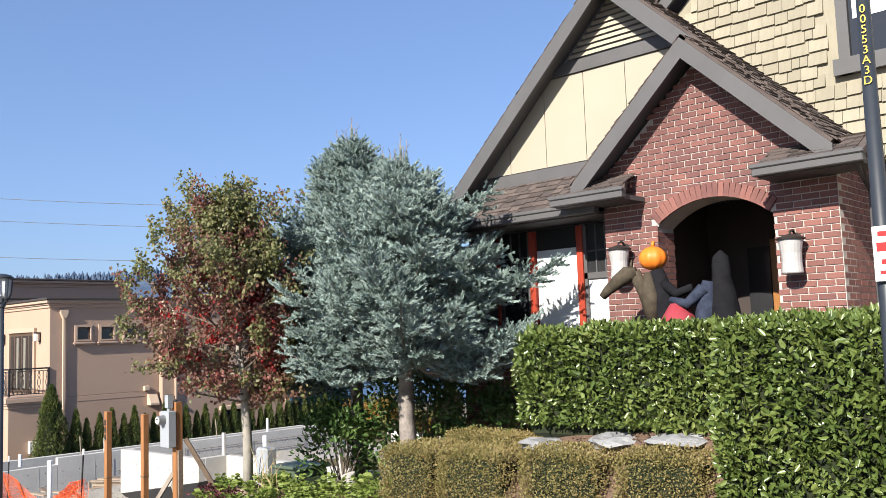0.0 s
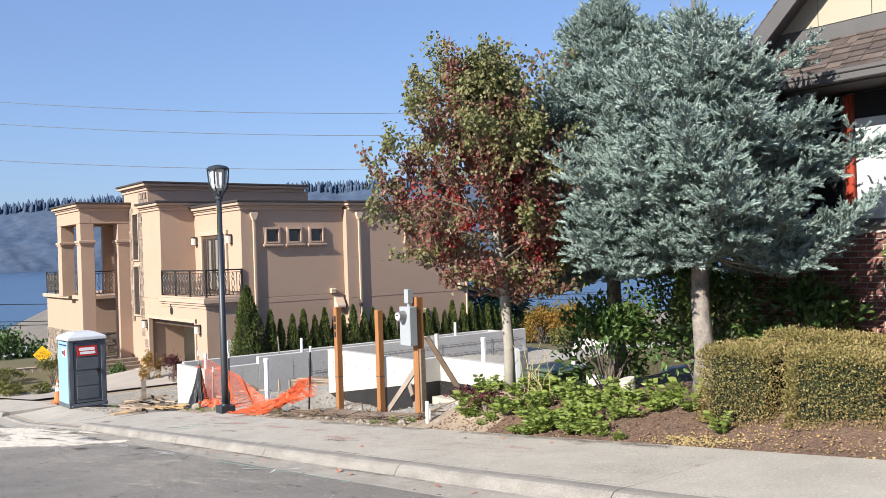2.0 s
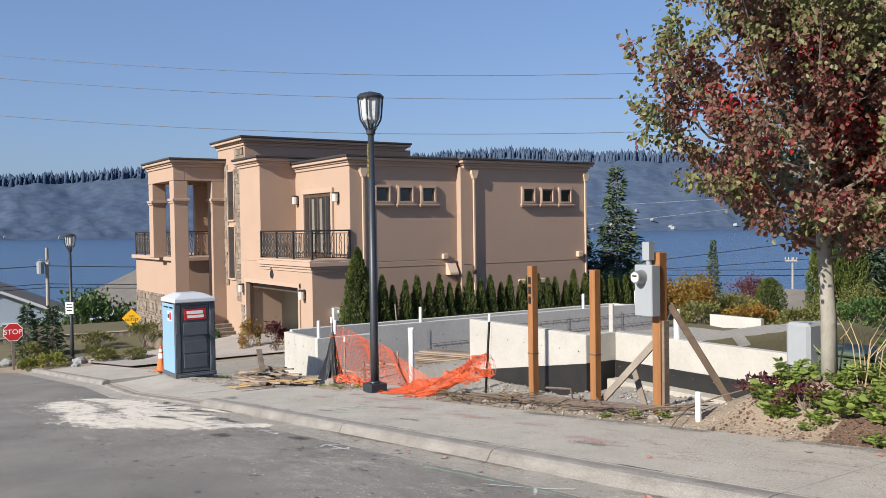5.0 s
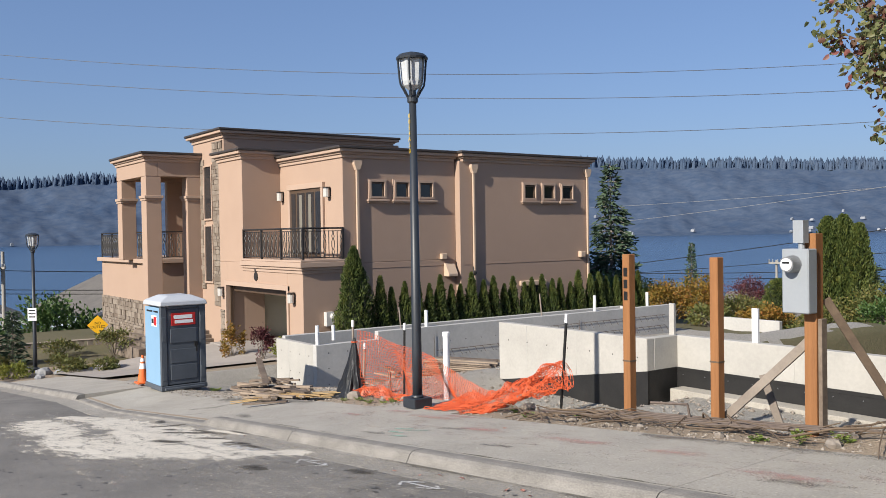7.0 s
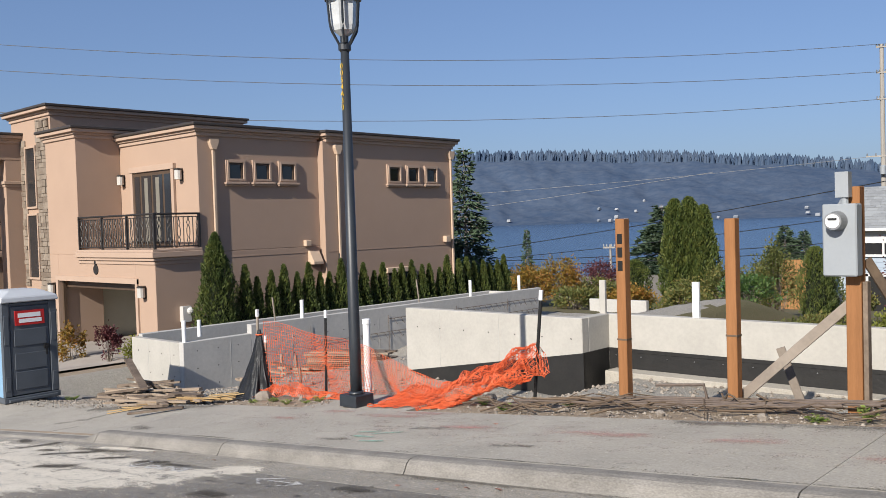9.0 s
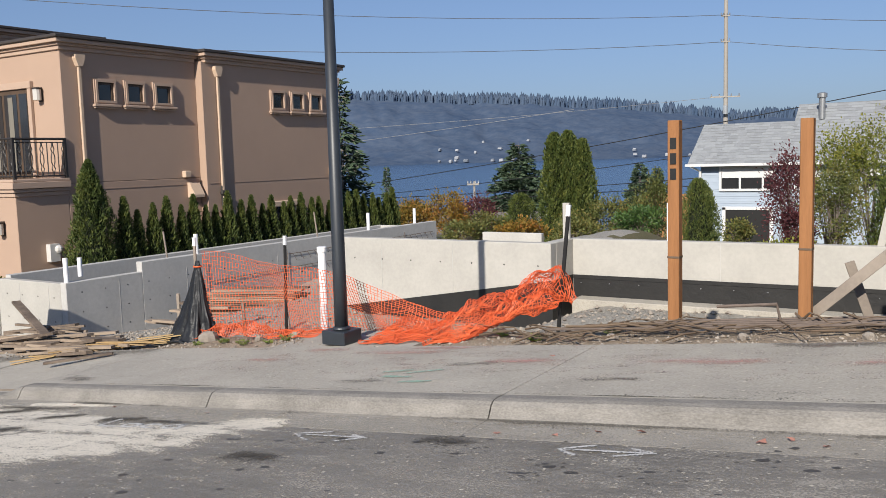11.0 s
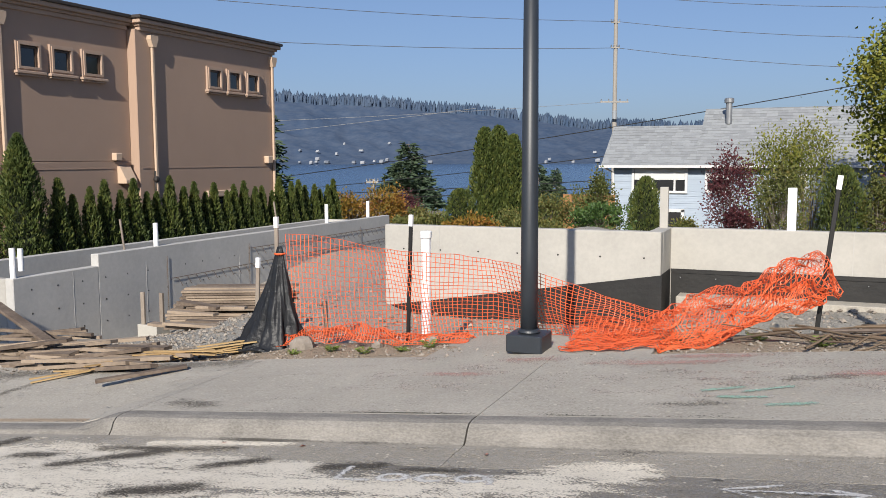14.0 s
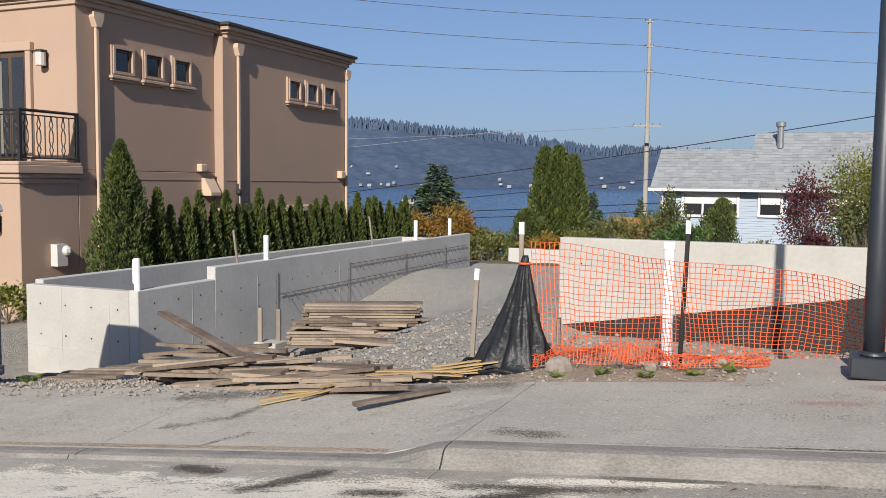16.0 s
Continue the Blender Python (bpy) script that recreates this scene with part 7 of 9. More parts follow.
for x0, x1, zr, yr, s in ((-31.9, -26.1, 1.75, 60.4, 1), (-26.1, -11.5, 2.85, 61.8, 2)):
    r = part("roof", roof_slab((x0, 56.5, -0.85), (x1, 56.5, -0.85), (x1, yr, zr), (x0, yr, zr), 0.15), M_GREYROOF, bh, "light grey shingle roof")
    part("roof", roof_slab((x0, 2 * yr - 56.5, -0.85), (x1, 2 * yr - 56.5, -0.85), (x1, yr, zr), (x0, yr, zr), 0.15), M_GREYROOF, bh)
    part("gable", Geo().prism([(57.2, -0.9), (2 * yr - 57.2, -0.9), (yr, zr - 0.15)], "x", x0 + 0.5, x0 + 0.6), M_BLUESIDING, bh)
    tagged(part("shingles", far_shingles((x0, 56.5, -0.85), (1, 0, 0), (0, yr - 56.5, zr + 0.85), x1 - x0, math.hypot(yr - 56.5, zr + 0.85), s), M_GREYROOF, r), kind="stuff")
part("gutter", Geo().box(-32.0, -11.5, 56.36, 56.5, -0.98, -0.82), M_WHITETRIM, bh, "white gutter")
part("downspout", Geo().tube([(-31.7, 56.45, -0.95), (-31.2, 56.95, -1.3), (-31.2, 56.98, -6.2)], 0.09, 6), M_WHITETRIM, bh)
part("chimney_pipe", Geo().lathe((-24.5, 60.3, 1.8), [(0.2, 0), (0.2, 1.3), (0.3, 1.35), (0.3, 1.6), (0.18, 1.65)], 12), M_GALV, bh)
for x0, x1, z0, z1 in ((-29.85, -26.7, -2.42, -1.05), (-25.35, -24.2, -2.35, -1.1), (-21.5, -19.8, -2.35, -1.1)):
    w = part("window", Geo().box(x0, x1, 57.0, 57.05, z0, z1), M_DARKGLASS, bh, "white-framed window with half-drawn blinds")
    f = Geo().box(x0 - 0.15, x0, 56.94, 57.05, z0 - 0.15, z1 + 0.1).box(x1, x1 + 0.15, 56.94, 57.05, z0 - 0.15, z1 + 0.1).box(x0, x1, 56.94, 57.05, z1, z1 + 0.1).box(x0, x1, 56.94, 57.05, z0 - 0.15, z0)
    if x1 - x0 > 2:
        for q in (0.36, 0.8):
            f.box(lerp(x0, x1, q) - 0.06, lerp(x0, x1, q) + 0.06, 56.95, 57.04, z0, z1)
    part("frame", f, M_WHITETRIM, w)
    part("blind", Geo().box(x0 + 0.02, x1 - 0.02, 56.97, 56.99, lerp(z0, z1, 0.5), z1), M_WHITETRIM, w)
# no opening is cut: a black panel on the wall paints the carport's shade
part("garage_opening", Geo().box(-29.6, -26.9, 57.02, 57.058, -6.3, -3.75), M_BLACK, bh, "flat black panel standing in for the shade of a carport")
part("garage_trim", Geo().box(-29.8, -29.6, 56.96, 57.06, -6.3, -3.6).box(-26.9, -26.7, 56.96, 57.06, -6.3, -3.6).box(-29.8, -26.7, 56.96, 57.06, -3.75, -3.55), M_WHITETRIM, bh)
# cedar fence beside it
fe = thing("cedar_fence", (-31.8, 53, -6), "orange-brown cedar board fence", "fence")
for k in range(16):
    part("board", Geo().box(-33.4 + k * 0.2, -33.22 + k * 0.2, 53.0, 53.04, -6.2, -2.55), M_CEDARFENCE, fe)


def far_house(x, y, z, w, d, h, ridge, label, turn=0.0, m=M_BLUESIDING):
    t = thing("neighbour_house", (0, 0, 0), label, "house", "houses down the hill")
    part("wall", Geo().box(-w / 2, w / 2, -d / 2, d / 2, -3.5, h), m, t, "painted wall")
    for s in (-1, 1):
        part("roof", roof_slab((-w / 2 - 0.6, s * (d / 2 + 0.6), h - 0.2), (w / 2 + 0.6, s * (d / 2 + 0.6), h - 0.2), (w / 2 + 0.6, 0, h + ridge), (-w / 2 - 0.6, 0, h + ridge), 0.2), M_BROWNROOF, t, "brown-grey roof slope")
    part("gable", Geo().prism([(-d / 2, h), (d / 2, h), (0, h + ridge - 0.3)], "x", -w / 2 + 0.01, w / 2 - 0.01), m, t)
    for s in (-1, 1):
        part("barge_board", Geo().prism([(s * (d / 2 + 0.6), h - 0.45), (0, h + ridge - 0.25), (0, h + ridge), (s * (d / 2 + 0.6), h - 0.2)], "x", w / 2 + 0.55, w / 2 + 0.62), M_WHITETRIM, t)
    for k in (-0.25, 0.2):
        wd = part("window", Geo().box(w / 2, w / 2 + 0.03, d * k - 0.8, d * k + 0.8, h - 2.2, h - 0.8), M_DARKGLASS, t)
        part("frame", Geo().box(w / 2, w / 2 + 0.06, d * k - 0.95, d * k - 0.8, h - 2.35, h - 0.65).box(w / 2, w / 2 + 0.06, d * k + 0.8, d * k + 0.95, h - 2.35, h - 0.65).box(w / 2, w / 2 + 0.06, d * k - 0.8, d * k + 0.8, h - 0.8, h - 0.65), M_WHITETRIM, wd)
    t.matrix_basis = pose(x, y, z, 0, 0, turn)


far_house(-96, 9.0, -9.2, 12, 13, 3.2, 2.9, "blue-grey house with a brown roof below the street", -8)
far_house(-92, 24.5, -8.2, 12, 12, 2.8, 2.6, "house with a brown-grey roof behind trees", 10)
far_house(-52, 66, -9.9, 9, 9, 2.8, 2.4, "grey-roofed house low on the slope", 20, M_BROWNROOF)

# ---- utility poles and wires ----
M_UPOLE = mat("pole_wood", (0.36, 0.335, 0.30), (0.25, 0.23, 0.205), rough=0.9, scale=1, fine=10, bump=0.3, stretch=(4, 4, 0.3))


def utility_pole(x, y, z0, z1, arms, label, can=False, r=0.17):
    t = thing("utility_pole", (x, y, z0), label, "utility pole", "utility poles")
    part("pole", Geo().lathe((x, y, z0), [(r, 0), (r * 0.7, z1 - z0)], 10), M_UPOLE, t)
    for z, w in arms:
        a = part("crossarm", Geo().obox(pose(x, y - 0.2, z, 0, 0, 25), w, 0.12, 0.14), M_UPOLE, t)
        for s in (-0.46, -0.2, 0.2, 0.46):
            q = pose(x, y - 0.2, z, 0, 0, 25) @ Vector((w * s, 0, 0.07))
            part("insulator", Geo().lathe(tuple(q), [(0.05, 0), (0.08, 0.06), (0.05, 0.12), (0.07, 0.18), (0.03, 0.24)], 8), M_GALV, a)
    if can:
        part("transformer", Geo().lathe((x + 0.1, y - 0.5, z1 - (0 if z1 < 2 else 11.9)), [(0.26, -0.9 if z1 > 2 else -2.0), (0.28, -0.1 if z1 > 2 else -1.1), (0.1, 0.0 if z1 > 2 else -1.0)], 12), M_UTILGREY, t)
    return t


utility_pole(-39.1, 94, -10, 16.5, ((5.5, 3.0), (16.2, 0.9), (13.7, 0.9), (11.1, 0.9)), "tall wooden utility pole with a crossarm", True, 0.28)
utility_pole(-81.2, 12.1, -8.5, -0.2, ((-1.4, 1.2),), "wooden utility pole with a transformer can", True)
utility_pole(-53.2, 66.0, -9, -2.05, ((-2.3, 1.0),), "thin utility pole low on the slope", False, 0.12)


def wire(name, pts, r, label, m=None):
    return solid(name, Geo().tube(pts, r, 5, False), m or M_BLACK, label, "wire", "overhead wires")


M_PALEWIRE = mat("pale_cable", (0.22, 0.226, 0.24), rough=0.5, bump=0.0)
M_GREYWIRE = mat("grey_cable", (0.115, 0.122, 0.137), rough=0.5, bump=0.0)
for z0, a, b in ((16.5, -7.9, 12.0), (13.8, -6.4, 10.8), (11.1, -7.9, 11.05)):
    wire("overhead_wire", [(-39 - 76 * s, 94 - 89 * s, z0 + a * s + b * s * s) for s in [k * 0.05 for k in range(34)]], 0.028, "thin overhead power line", M_GREYWIRE)
    wire("overhead_wire", [(-39 + 60 * s, 94 - 10 * s, z0 - 11.5 * s + 7 * s * s) for s in [k * 0.1 for k in range(11)]], 0.028, "thin overhead power line", M_GREYWIRE)


def low_wire(p, q, sag, r=0.03, m=None):
    p, q = Vector(p), Vector(q)
    wire("service_wire", [p.lerp(q, s) - Vector((0, 0, sag * 4 * s * (1 - s))) for s in [k / 16 for k in range(17)]], r, "dark service cable over the slope", m)


low_wire((-16, 68, 4.7), (-90, 72, -4.6), 0.6, 0.035)
low_wire((-20, 69, 1.6), (-95, 73, -5.2), 0.8, 0.03)
low_wire((-28, 70, -1.6), (-95, 74, -4.4), 0.6, 0.035)
low_wire((-30, 72, -2.4), (-98, 74, -5.0), 0.6, 0.035)
low_wire((-45.6, 70, 3.8), (-90, 66, 0.4), 0.3, 0.022, M_PALEWIRE)
low_wire((-40, 95, 5.6), (-110, 60, 3.0), 0.8, 0.022, M_PALEWIRE)
for z in (-1.6, -3.0, -3.3):
    low_wire((-81.2, 12.1, z), (-90, -40, z + 0.6), 0.7, 0.03)
    low_wire((-81.2, 12.1, z), (-72, 60, z + 0.2), 0.7, 0.03)


# ---- trees and shrubs down the slope ----
def slope_z(x, y):
    return ground_height(x, y) - 0.1


thuja = conifer_column("column_cedar", 5.75, 0.72, 101, 9000, 0.16, M_THUJA, "tall clipped column-shaped evergreen", 0.28)
settle(thuja, -34.2, 41.4, slope_z(-34.2, 41.4) - 0.05)
put_copy(thuja, -33.65, 41.8, slope_z(-33.7, 41.8) - 0.05, 1.02, 40)
put_copy(thuja, -32.95, 42.0, slope_z(-32.8, 42) - 0.05, 0.95, 80)
blk2 = conifer_column("clipped_evergreen", 3.4, 0.85, 102, 5200, 0.12, M_THUJA, "clipped blunt evergreen column in a garden", 0.05)
settle(blk2, -33.2, 35.6, slope_z(-33.2, 35.6), 0.72, 0, 0.85)
put_copy(blk2, -25.45, 36.4, slope_z(-25.4, 36.4), 0.9, 30, 0.75)
put_copy(blk2, -18.2, 37.7, slope_z(-18.2, 37.7), 1.08, 60, 1.0)
put_copy(blk2, -26.1, 39.5, slope_z(-26.1, 39.5), 0.85, 60, 0.8)


def fir(name, h, r, seed, n, leaf, label, material=M_FARGREEN):
    """A conical conifer with layered, slightly hanging boughs, at the origin."""
    rng = np.random.default_rng(seed)
    t = thing(name, (0, 0, 0), label, "conifer", "")
    part("trunk", Geo().lathe((0, 0, -0.5), [(0.03 * h * 0.5, 0), (0.01, h + 0.4)], 8), M_SPRUCEBARK, t, "straight trunk")
    P, D = [], []
    g = Geo()
    z = 0.06 * h
    while z < h * 0.97:
        f = z / h
        R = r * (1 - f) ** 0.85 + 0.05
        for k in range(int(5 + 5 * (1 - f))):
            az = rng.uniform(0, 6.283)
            L = R * rng.uniform(0.7, 1.1)
            hd = np.array([math.cos(az), math.sin(az), 0])
            sd = np.array([-hd[1], hd[0], 0])
            g.tube([(0, 0, z), tuple(hd * L * 0.5 + np.array([0, 0, z + 0.05 * L])), tuple(hd * L + np.array([0, 0, z - 0.12 * L]))], [0.02 * r, 0.013 * r, 0.004], 4, False)
            m = max(6, int(n * L / r / 60))
            s = rng.uniform(0.15, 1.0, m)
            w = rng.uniform(-1, 1, m) * 0.32 * L * (1.1 - s)
            p = hd * (L * s)[:, None] + sd * w[:, None]
            p[:, 2] = z + L * (0.12 * s - 0.26 * s * s) + rng.normal(0, 0.03 * r, m)
            P.append(p)
            D.append(hd * 0.8 + sd * np.sign(w)[:, None] * 0.5 + rng.normal(size=(m, 3)) * 0.3 + np.array([0, 0, -0.15]))
        z += h * 0.028 + 0.02
    tagged(part("bough_work", g, M_SPRUCEBARK, t, "layered boughs"), kind="stuff")
    v, k = leaf_geo(np.concatenate(P), np.concatenate(D), leaf, 0.3, rng, 0.1)
    leaf_part("foliage", v, k, material, t)
    return t


f1 = fir("fir_tree", 10.6, 3.9, 111, 6500, 0.5, "broad dark green fir in a garden", M_FARGREEN)
settle(f1, -61.2, 90, slope_z(-61, 90) - 0.2, 1.0, 0, 1.55)
put_copy(f1, -41.6, 75, -9.0, 0.78, 50, 0.85)
put_copy(f1, -40.4, 76, -9.0, 0.74, 90, 0.7)
put_copy(f1, -36.0, 75, -9.0, 0.7, 120, 0.35)
f2 = fir("weeping_cedar", 9.2, 2.2, 112, 1700, 0.4, "tall drooping cedar beside the stucco house", M_FARGREEN)
settle(f2, -44.2, 36.6, slope_z(-44, 36.6) - 0.3)
put_copy(f2, -45.8, 35.4, slope_z(-45, 35) - 0.5, 0.72, 70)
f3 = fir("young_fir", 3.6, 0.75, 113, 700, 0.22, "small pointed dark green fir", M_FARGREEN)
settle(f3, -68.5, 74.4, slope_z(-68.5, 74.4), 1.88, 0, 1.35)
put_copy(f3, -50.8, 6.3, -5.25, 0.85, 20, 1.1)
put_copy(f3, -50.6, 7.3, -5.2, 0.8, 70, 1.05)
far_bushes = [
    ((-36.9, 32.6), 1.0, 1.0, M_AUTUMN, "orange-yellow autumn shrub"), ((-35.6, 33.2), 0.95, 1.15, M_AUTUMN, "orange autumn shrub"), ((-39.4, 34.0), 1.0, 0.75, M_LIME, "yellow-green shrub"), ((-38.0, 33.4), 0.9, 0.7, M_OLIVE, "olive shrub"),
    ((-39.2, 42.0), 1.4, 1.25, M_PURPLE, "purple-leaved shrub"), ((-35.7, 36.0), 1.15, 0.8, M_OLIVE, "sparse olive rose bush"), ((-34.9, 37.2), 1.2, 0.75, M_OLIVE, "sparse olive rose bush"),
    ((-30.0, 38.0), 0.95, 1.2, M_OLIVE, "olive rose bush"), ((-28.6, 39.0), 1.05, 1.35, M_OLIVE, "olive rose bush"), ((-27.6, 38.0), 0.8, 1.6, M_OLIVE, "tall olive bush"), ((-31.2, 37.0), 0.9, 0.85, M_OLIVE, "low olive bush"),
    ((-22.4, 39.2), 1.15, 2.15, M_PURPLE, "purple-leaved small tree"), ((-22.0, 38.4), 0.8, 1.0, M_PURPLE, "low purple-leaved shrub"),
    ((-20.3, 37.6), 1.1, 1.85, M_OLIVE, "loose olive rose bush"), ((-21.0, 40.5), 1.5, 2.6, M_LIME, "feathery green tree"), ((-19.4, 40.8), 1.6, 2.8, M_LIME, "feathery green tree"),
    ((-17.0, 38.0), 0.75, 1.6, M_OLIVE, "olive shrub"), ((-15.6, 41.5), 1.4, 1.9, M_PURPLE, "reddish shrub"), ((-14.6, 38.5), 1.2, 1.5, M_OLIVE, "olive shrub"),
    ((-41.2, 33.0), 1.2, 1.3, M_BUSH, "dark green shrub"), ((-42.8, 41.0), 1.4, 1.1, M_OLIVE, "olive garden shrub"), ((-24.0, 37.2), 0.6, 0.75, M_OLIVE, "sparse low shrub"),
    ((-33.4, 31.0), 1.0, 0.5, M_OLIVE, "low olive shrub"), ((-31.0, 31.6), 1.1, 0.55, M_AUTUMN, "low orange shrub"), ((-28.6, 31.2), 1.1, 0.5, M_OLIVE, "low olive shrub"), ((-26.2, 31.8), 1.0, 0.6, M_BUSH, "low green shrub"),
    ((-23.6, 31.0), 1.1, 0.55, M_OLIVE, "low olive shrub"), ((-21.2, 32.0), 1.2, 0.6, M_LIME, "low yellow-green shrub"), ((-18.6, 31.4), 1.1, 0.6, M_OLIVE, "low olive shrub"), ((-16.2, 32.2), 1.1, 0.8, M_BUSH, "low green shrub"),
    ((-45.6, 41.2), 1.2, 1.1, M_LIME, "yellow-green shrub"), ((-47.0, 42.0), 1.3, 0.9, M_BUSH, "dark green shrub"),
]
for k, ((x, y), rx, rz, m, lab) in enumerate(far_bushes):
    shrub("garden_shrub", (x, y, slope_z(x, y)), rx, rz, int(1300 + 900 * rz), 0.115, 0.55, m, lab + " on the slope below", 200 + k)
# trees and planting past the toilet, by the far lamp
left_bushes = [
    ((-66.4, 9.8), 1.8, 1.5, M_BUSH, 0.25, -6.6), ((-66.0, 12.0), 1.9, 2.3, M_BUSH, 0.25, -6.6), ((-65.3, 14.4), 2.0, 1.7, M_BUSH, 0.25, -6.6), ((-68.0, 7.6), 1.6, 1.2, M_BUSH, 0.25, -6.8), ((-63.5, 16.5), 2.0, 1.6, M_BUSH, 0.25, -6.6),
    ((-49.8, 11.2), 0.85, 0.65, M_OLIVE, 0.10, -4.5), ((-49.0, 6.0), 0.75, 0.45, M_OLIVE, 0.10, -4.1), ((-46.8, 6.6), 0.7, 0.3, M_LIME, 0.10, -4.05), ((-44.5, 8.3), 0.6, 0.28, M_OLIVE, 0.09, -3.95), ((-43.6, 9.2), 0.5, 0.25, M_OLIVE, 0.09, -3.9),
    ((-47.6, 8.6), 0.6, 0.3, M_OLIVE, 0.09, -4.05), ((-52.5, 9.5), 0.9, 0.35, M_OLIVE, 0.1, -4.3), ((-45.6, 5.6), 0.4, 0.3, M_LIME, 0.09, -4.0),
    ((-45.9, 13.2), 0.5, 0.5, M_BUSH, 0.10, -4.0), ((-41.2, 13.1), 0.45, 0.65, M_AUTUMN, 0.09, -3.75), ((-37.4, 13.6), 0.5, 0.42, M_LIME, 0.09, -3.3), ((-39.2, 13.4), 0.42, 0.62, M_PURPLE, 0.09, -3.6),
]
for k, ((x, y), rx, rz, m, lf, z) in enumerate(left_bushes):
    z = min(z, ground_height(x, y)) if rx < 1.2 else z - 0.8
    shrub("garden_shrub", (x, y, z), rx, rz, 900 if rx < 1.2 else 1600, lf, 0.55, m, "garden shrub planted beside the street" if rx < 1.2 else "broad green tree crown on the lower slope", 300 + k)
for x, y, r in ((-46.2, 7.6, 0.3), (-45.2, 8.0, 0.25), (-47.9, 5.7, 0.28), (-44.9, 7.2, 0.2), (-48.9, 7.4, 0.25), (-49.6, 5.3, 0.3)):
    solid("garden_rock", Geo().ball((x, y, ground_height(x, y) + 0.3 * r), r, 9, 6, 0.7, 0.18, random.Random(int(x * -10))), M_BOULDER, "grey garden rock among planting", "rock", "garden rocks", base=(x, y, ground_height(x, y)))
gf2 = thing("garden_fence", (-56, 10, -5), "low grey wooden fence by the lower street", "fence")
for k in range(22):
    p = Vector((-57.0, 5.5, -5.3)).lerp(Vector((-55.2, 13.6, -5.2)), k / 21)
    part("board", Geo().box(p.x - 0.03, p.x + 0.03, p.y - 0.13, p.y + 0.13, p.z - 0.4, p.z + 0.85), M_GREYWOOD, gf2)
part("rail", Geo().tube([(-56.95, 5.4, -4.42), (-55.15, 13.7, -4.32)], 0.05, 4), M_GREYWOOD, gf2)


def round_tree(name, loc, h, r, n, leaf, material, label, seed):
    rng = np.random.default_rng(seed)
    t = thing(name, loc, label, "tree")
    x, y, z = loc
    part("trunk", Geo().tube([(x, y, z - 0.3), (x + 0.1, y, z + h * 0.3), (x, y, z + h * 0.75)], [0.05 * r + 0.06, 0.05 * r, 0.03], 8), M_BARK, t)
    cs = rng.normal(size=(46, 3))
    cs /= np.linalg.norm(cs, axis=1, keepdims=True)
    cs = cs * np.array([r, r, h * 0.36]) * rng.uniform(0.35, 0.95, (46, 1)) + np.array([x, y, z + h * 0.62])
    g = Geo()
    for c in cs[:22]:
        g.tube([(x, y, z + h * 0.35), tuple(c)], [0.04, 0.01], 4, False)
    part("branch_work", g, M_BARK, t)
    k = rng.integers(0, 46, n)
    p = cs[k] + rng.normal(size=(n, 3)) * r * 0.17
    v, m = leaf_geo(p, rng.normal(size=(n, 3)) + np.array([0, 0, -0.3]), leaf, 0.7, rng, 0.2)
    leaf_part("crown", v, m, material, t)


round_tree("street_tree", (-14.6, 45.4, slope_z(-14.6, 45.4)), 12.5, 3.3, 17000, 0.2, M_LIME, "large yellow-green tree turning in autumn", 401)
round_tree("street_tree", (-21.0, 72, slope_z(-21, 72)), 10.5, 2.2, 1800, 0.3, M_LIME, "yellow-green tree behind the blue house", 402)


# ---- road marks, spills, stones and litter ----
M_SAND = mat("pale_spilt_sand", (0.518, 0.482, 0.410), (0.432, 0.396, 0.331), rough=0.95, scale=3, bump=0.2, island=0.3)
M_STAIN = mat("dark_stain", (0.050, 0.047, 0.043), (0.072, 0.068, 0.065), rough=0.7, scale=4, bump=0.1, island=0.5)
ROAD_Y, ROAD_C = [-8.0, -4.0, 0.0, 2.5, 4.6, 5.19, 5.56], [-0.10, 0.02, 0.06, 0.0, -0.10, -0.139, -0.126]


def road_z(x, y):
    for (a, p), (b, q) in zip(zip(ROAD_Y, ROAD_C), list(zip(ROAD_Y, ROAD_C))[1:]):
        if a <= y <= b:
            h = lerp(p, q, (y - a) / (b - a))
            return street(x) + h
    return street(x) + (0.008 * (y - 5.828) if y > 5.8 else 0.0)


def flake(g, x, y, r, rng, lift=0.004, surf=road_z, sides=5, squash=1.0):
    a0 = rng.uniform(0, 6.28)
    n = len(g.v)
    for k in range(sides):
        a = a0 + 6.283 * k / sides
        q = r * rng.uniform(0.6, 1.2)
        px, py = x + q * math.cos(a), y + q * squash * math.sin(a)
        g.v.append((px, py, surf(px, py) + lift))
    g.f.append(tuple(range(n, n + sides)))


mark_rng = random.Random(23)
# sand spilled along the gutter: dense streaks that thin out into grains
streaks = [(-19.95, 5.2, -20.9, 4.6, 0.2), (-20.9, 4.6, -22.2, 4.1, 0.34), (-21.6, 4.7, -23.2, 4.75, 0.2), (-22.4, 4.2, -24.8, 4.5, 0.42), (-24.4, 5.1, -25.6, 5.05, 0.16), (-25.2, 4.6, -27.6, 4.75, 0.3), (-22.3, 5.5, -23.5, 5.4, 0.07), (-22.0, 5.0, -26.5, 5.1, 0.2), (-22.6, 4.8, -26.0, 4.9, 0.25), (-21.6, 3.5, -24.6, 3.4, 0.4), (-26.3, 5.1, -29.5, 4.6, 0.3), (-25, 3.6, -29.0, 3.9, 0.4), (-20.4, 4.55, -22.4, 3.9, 0.42)]


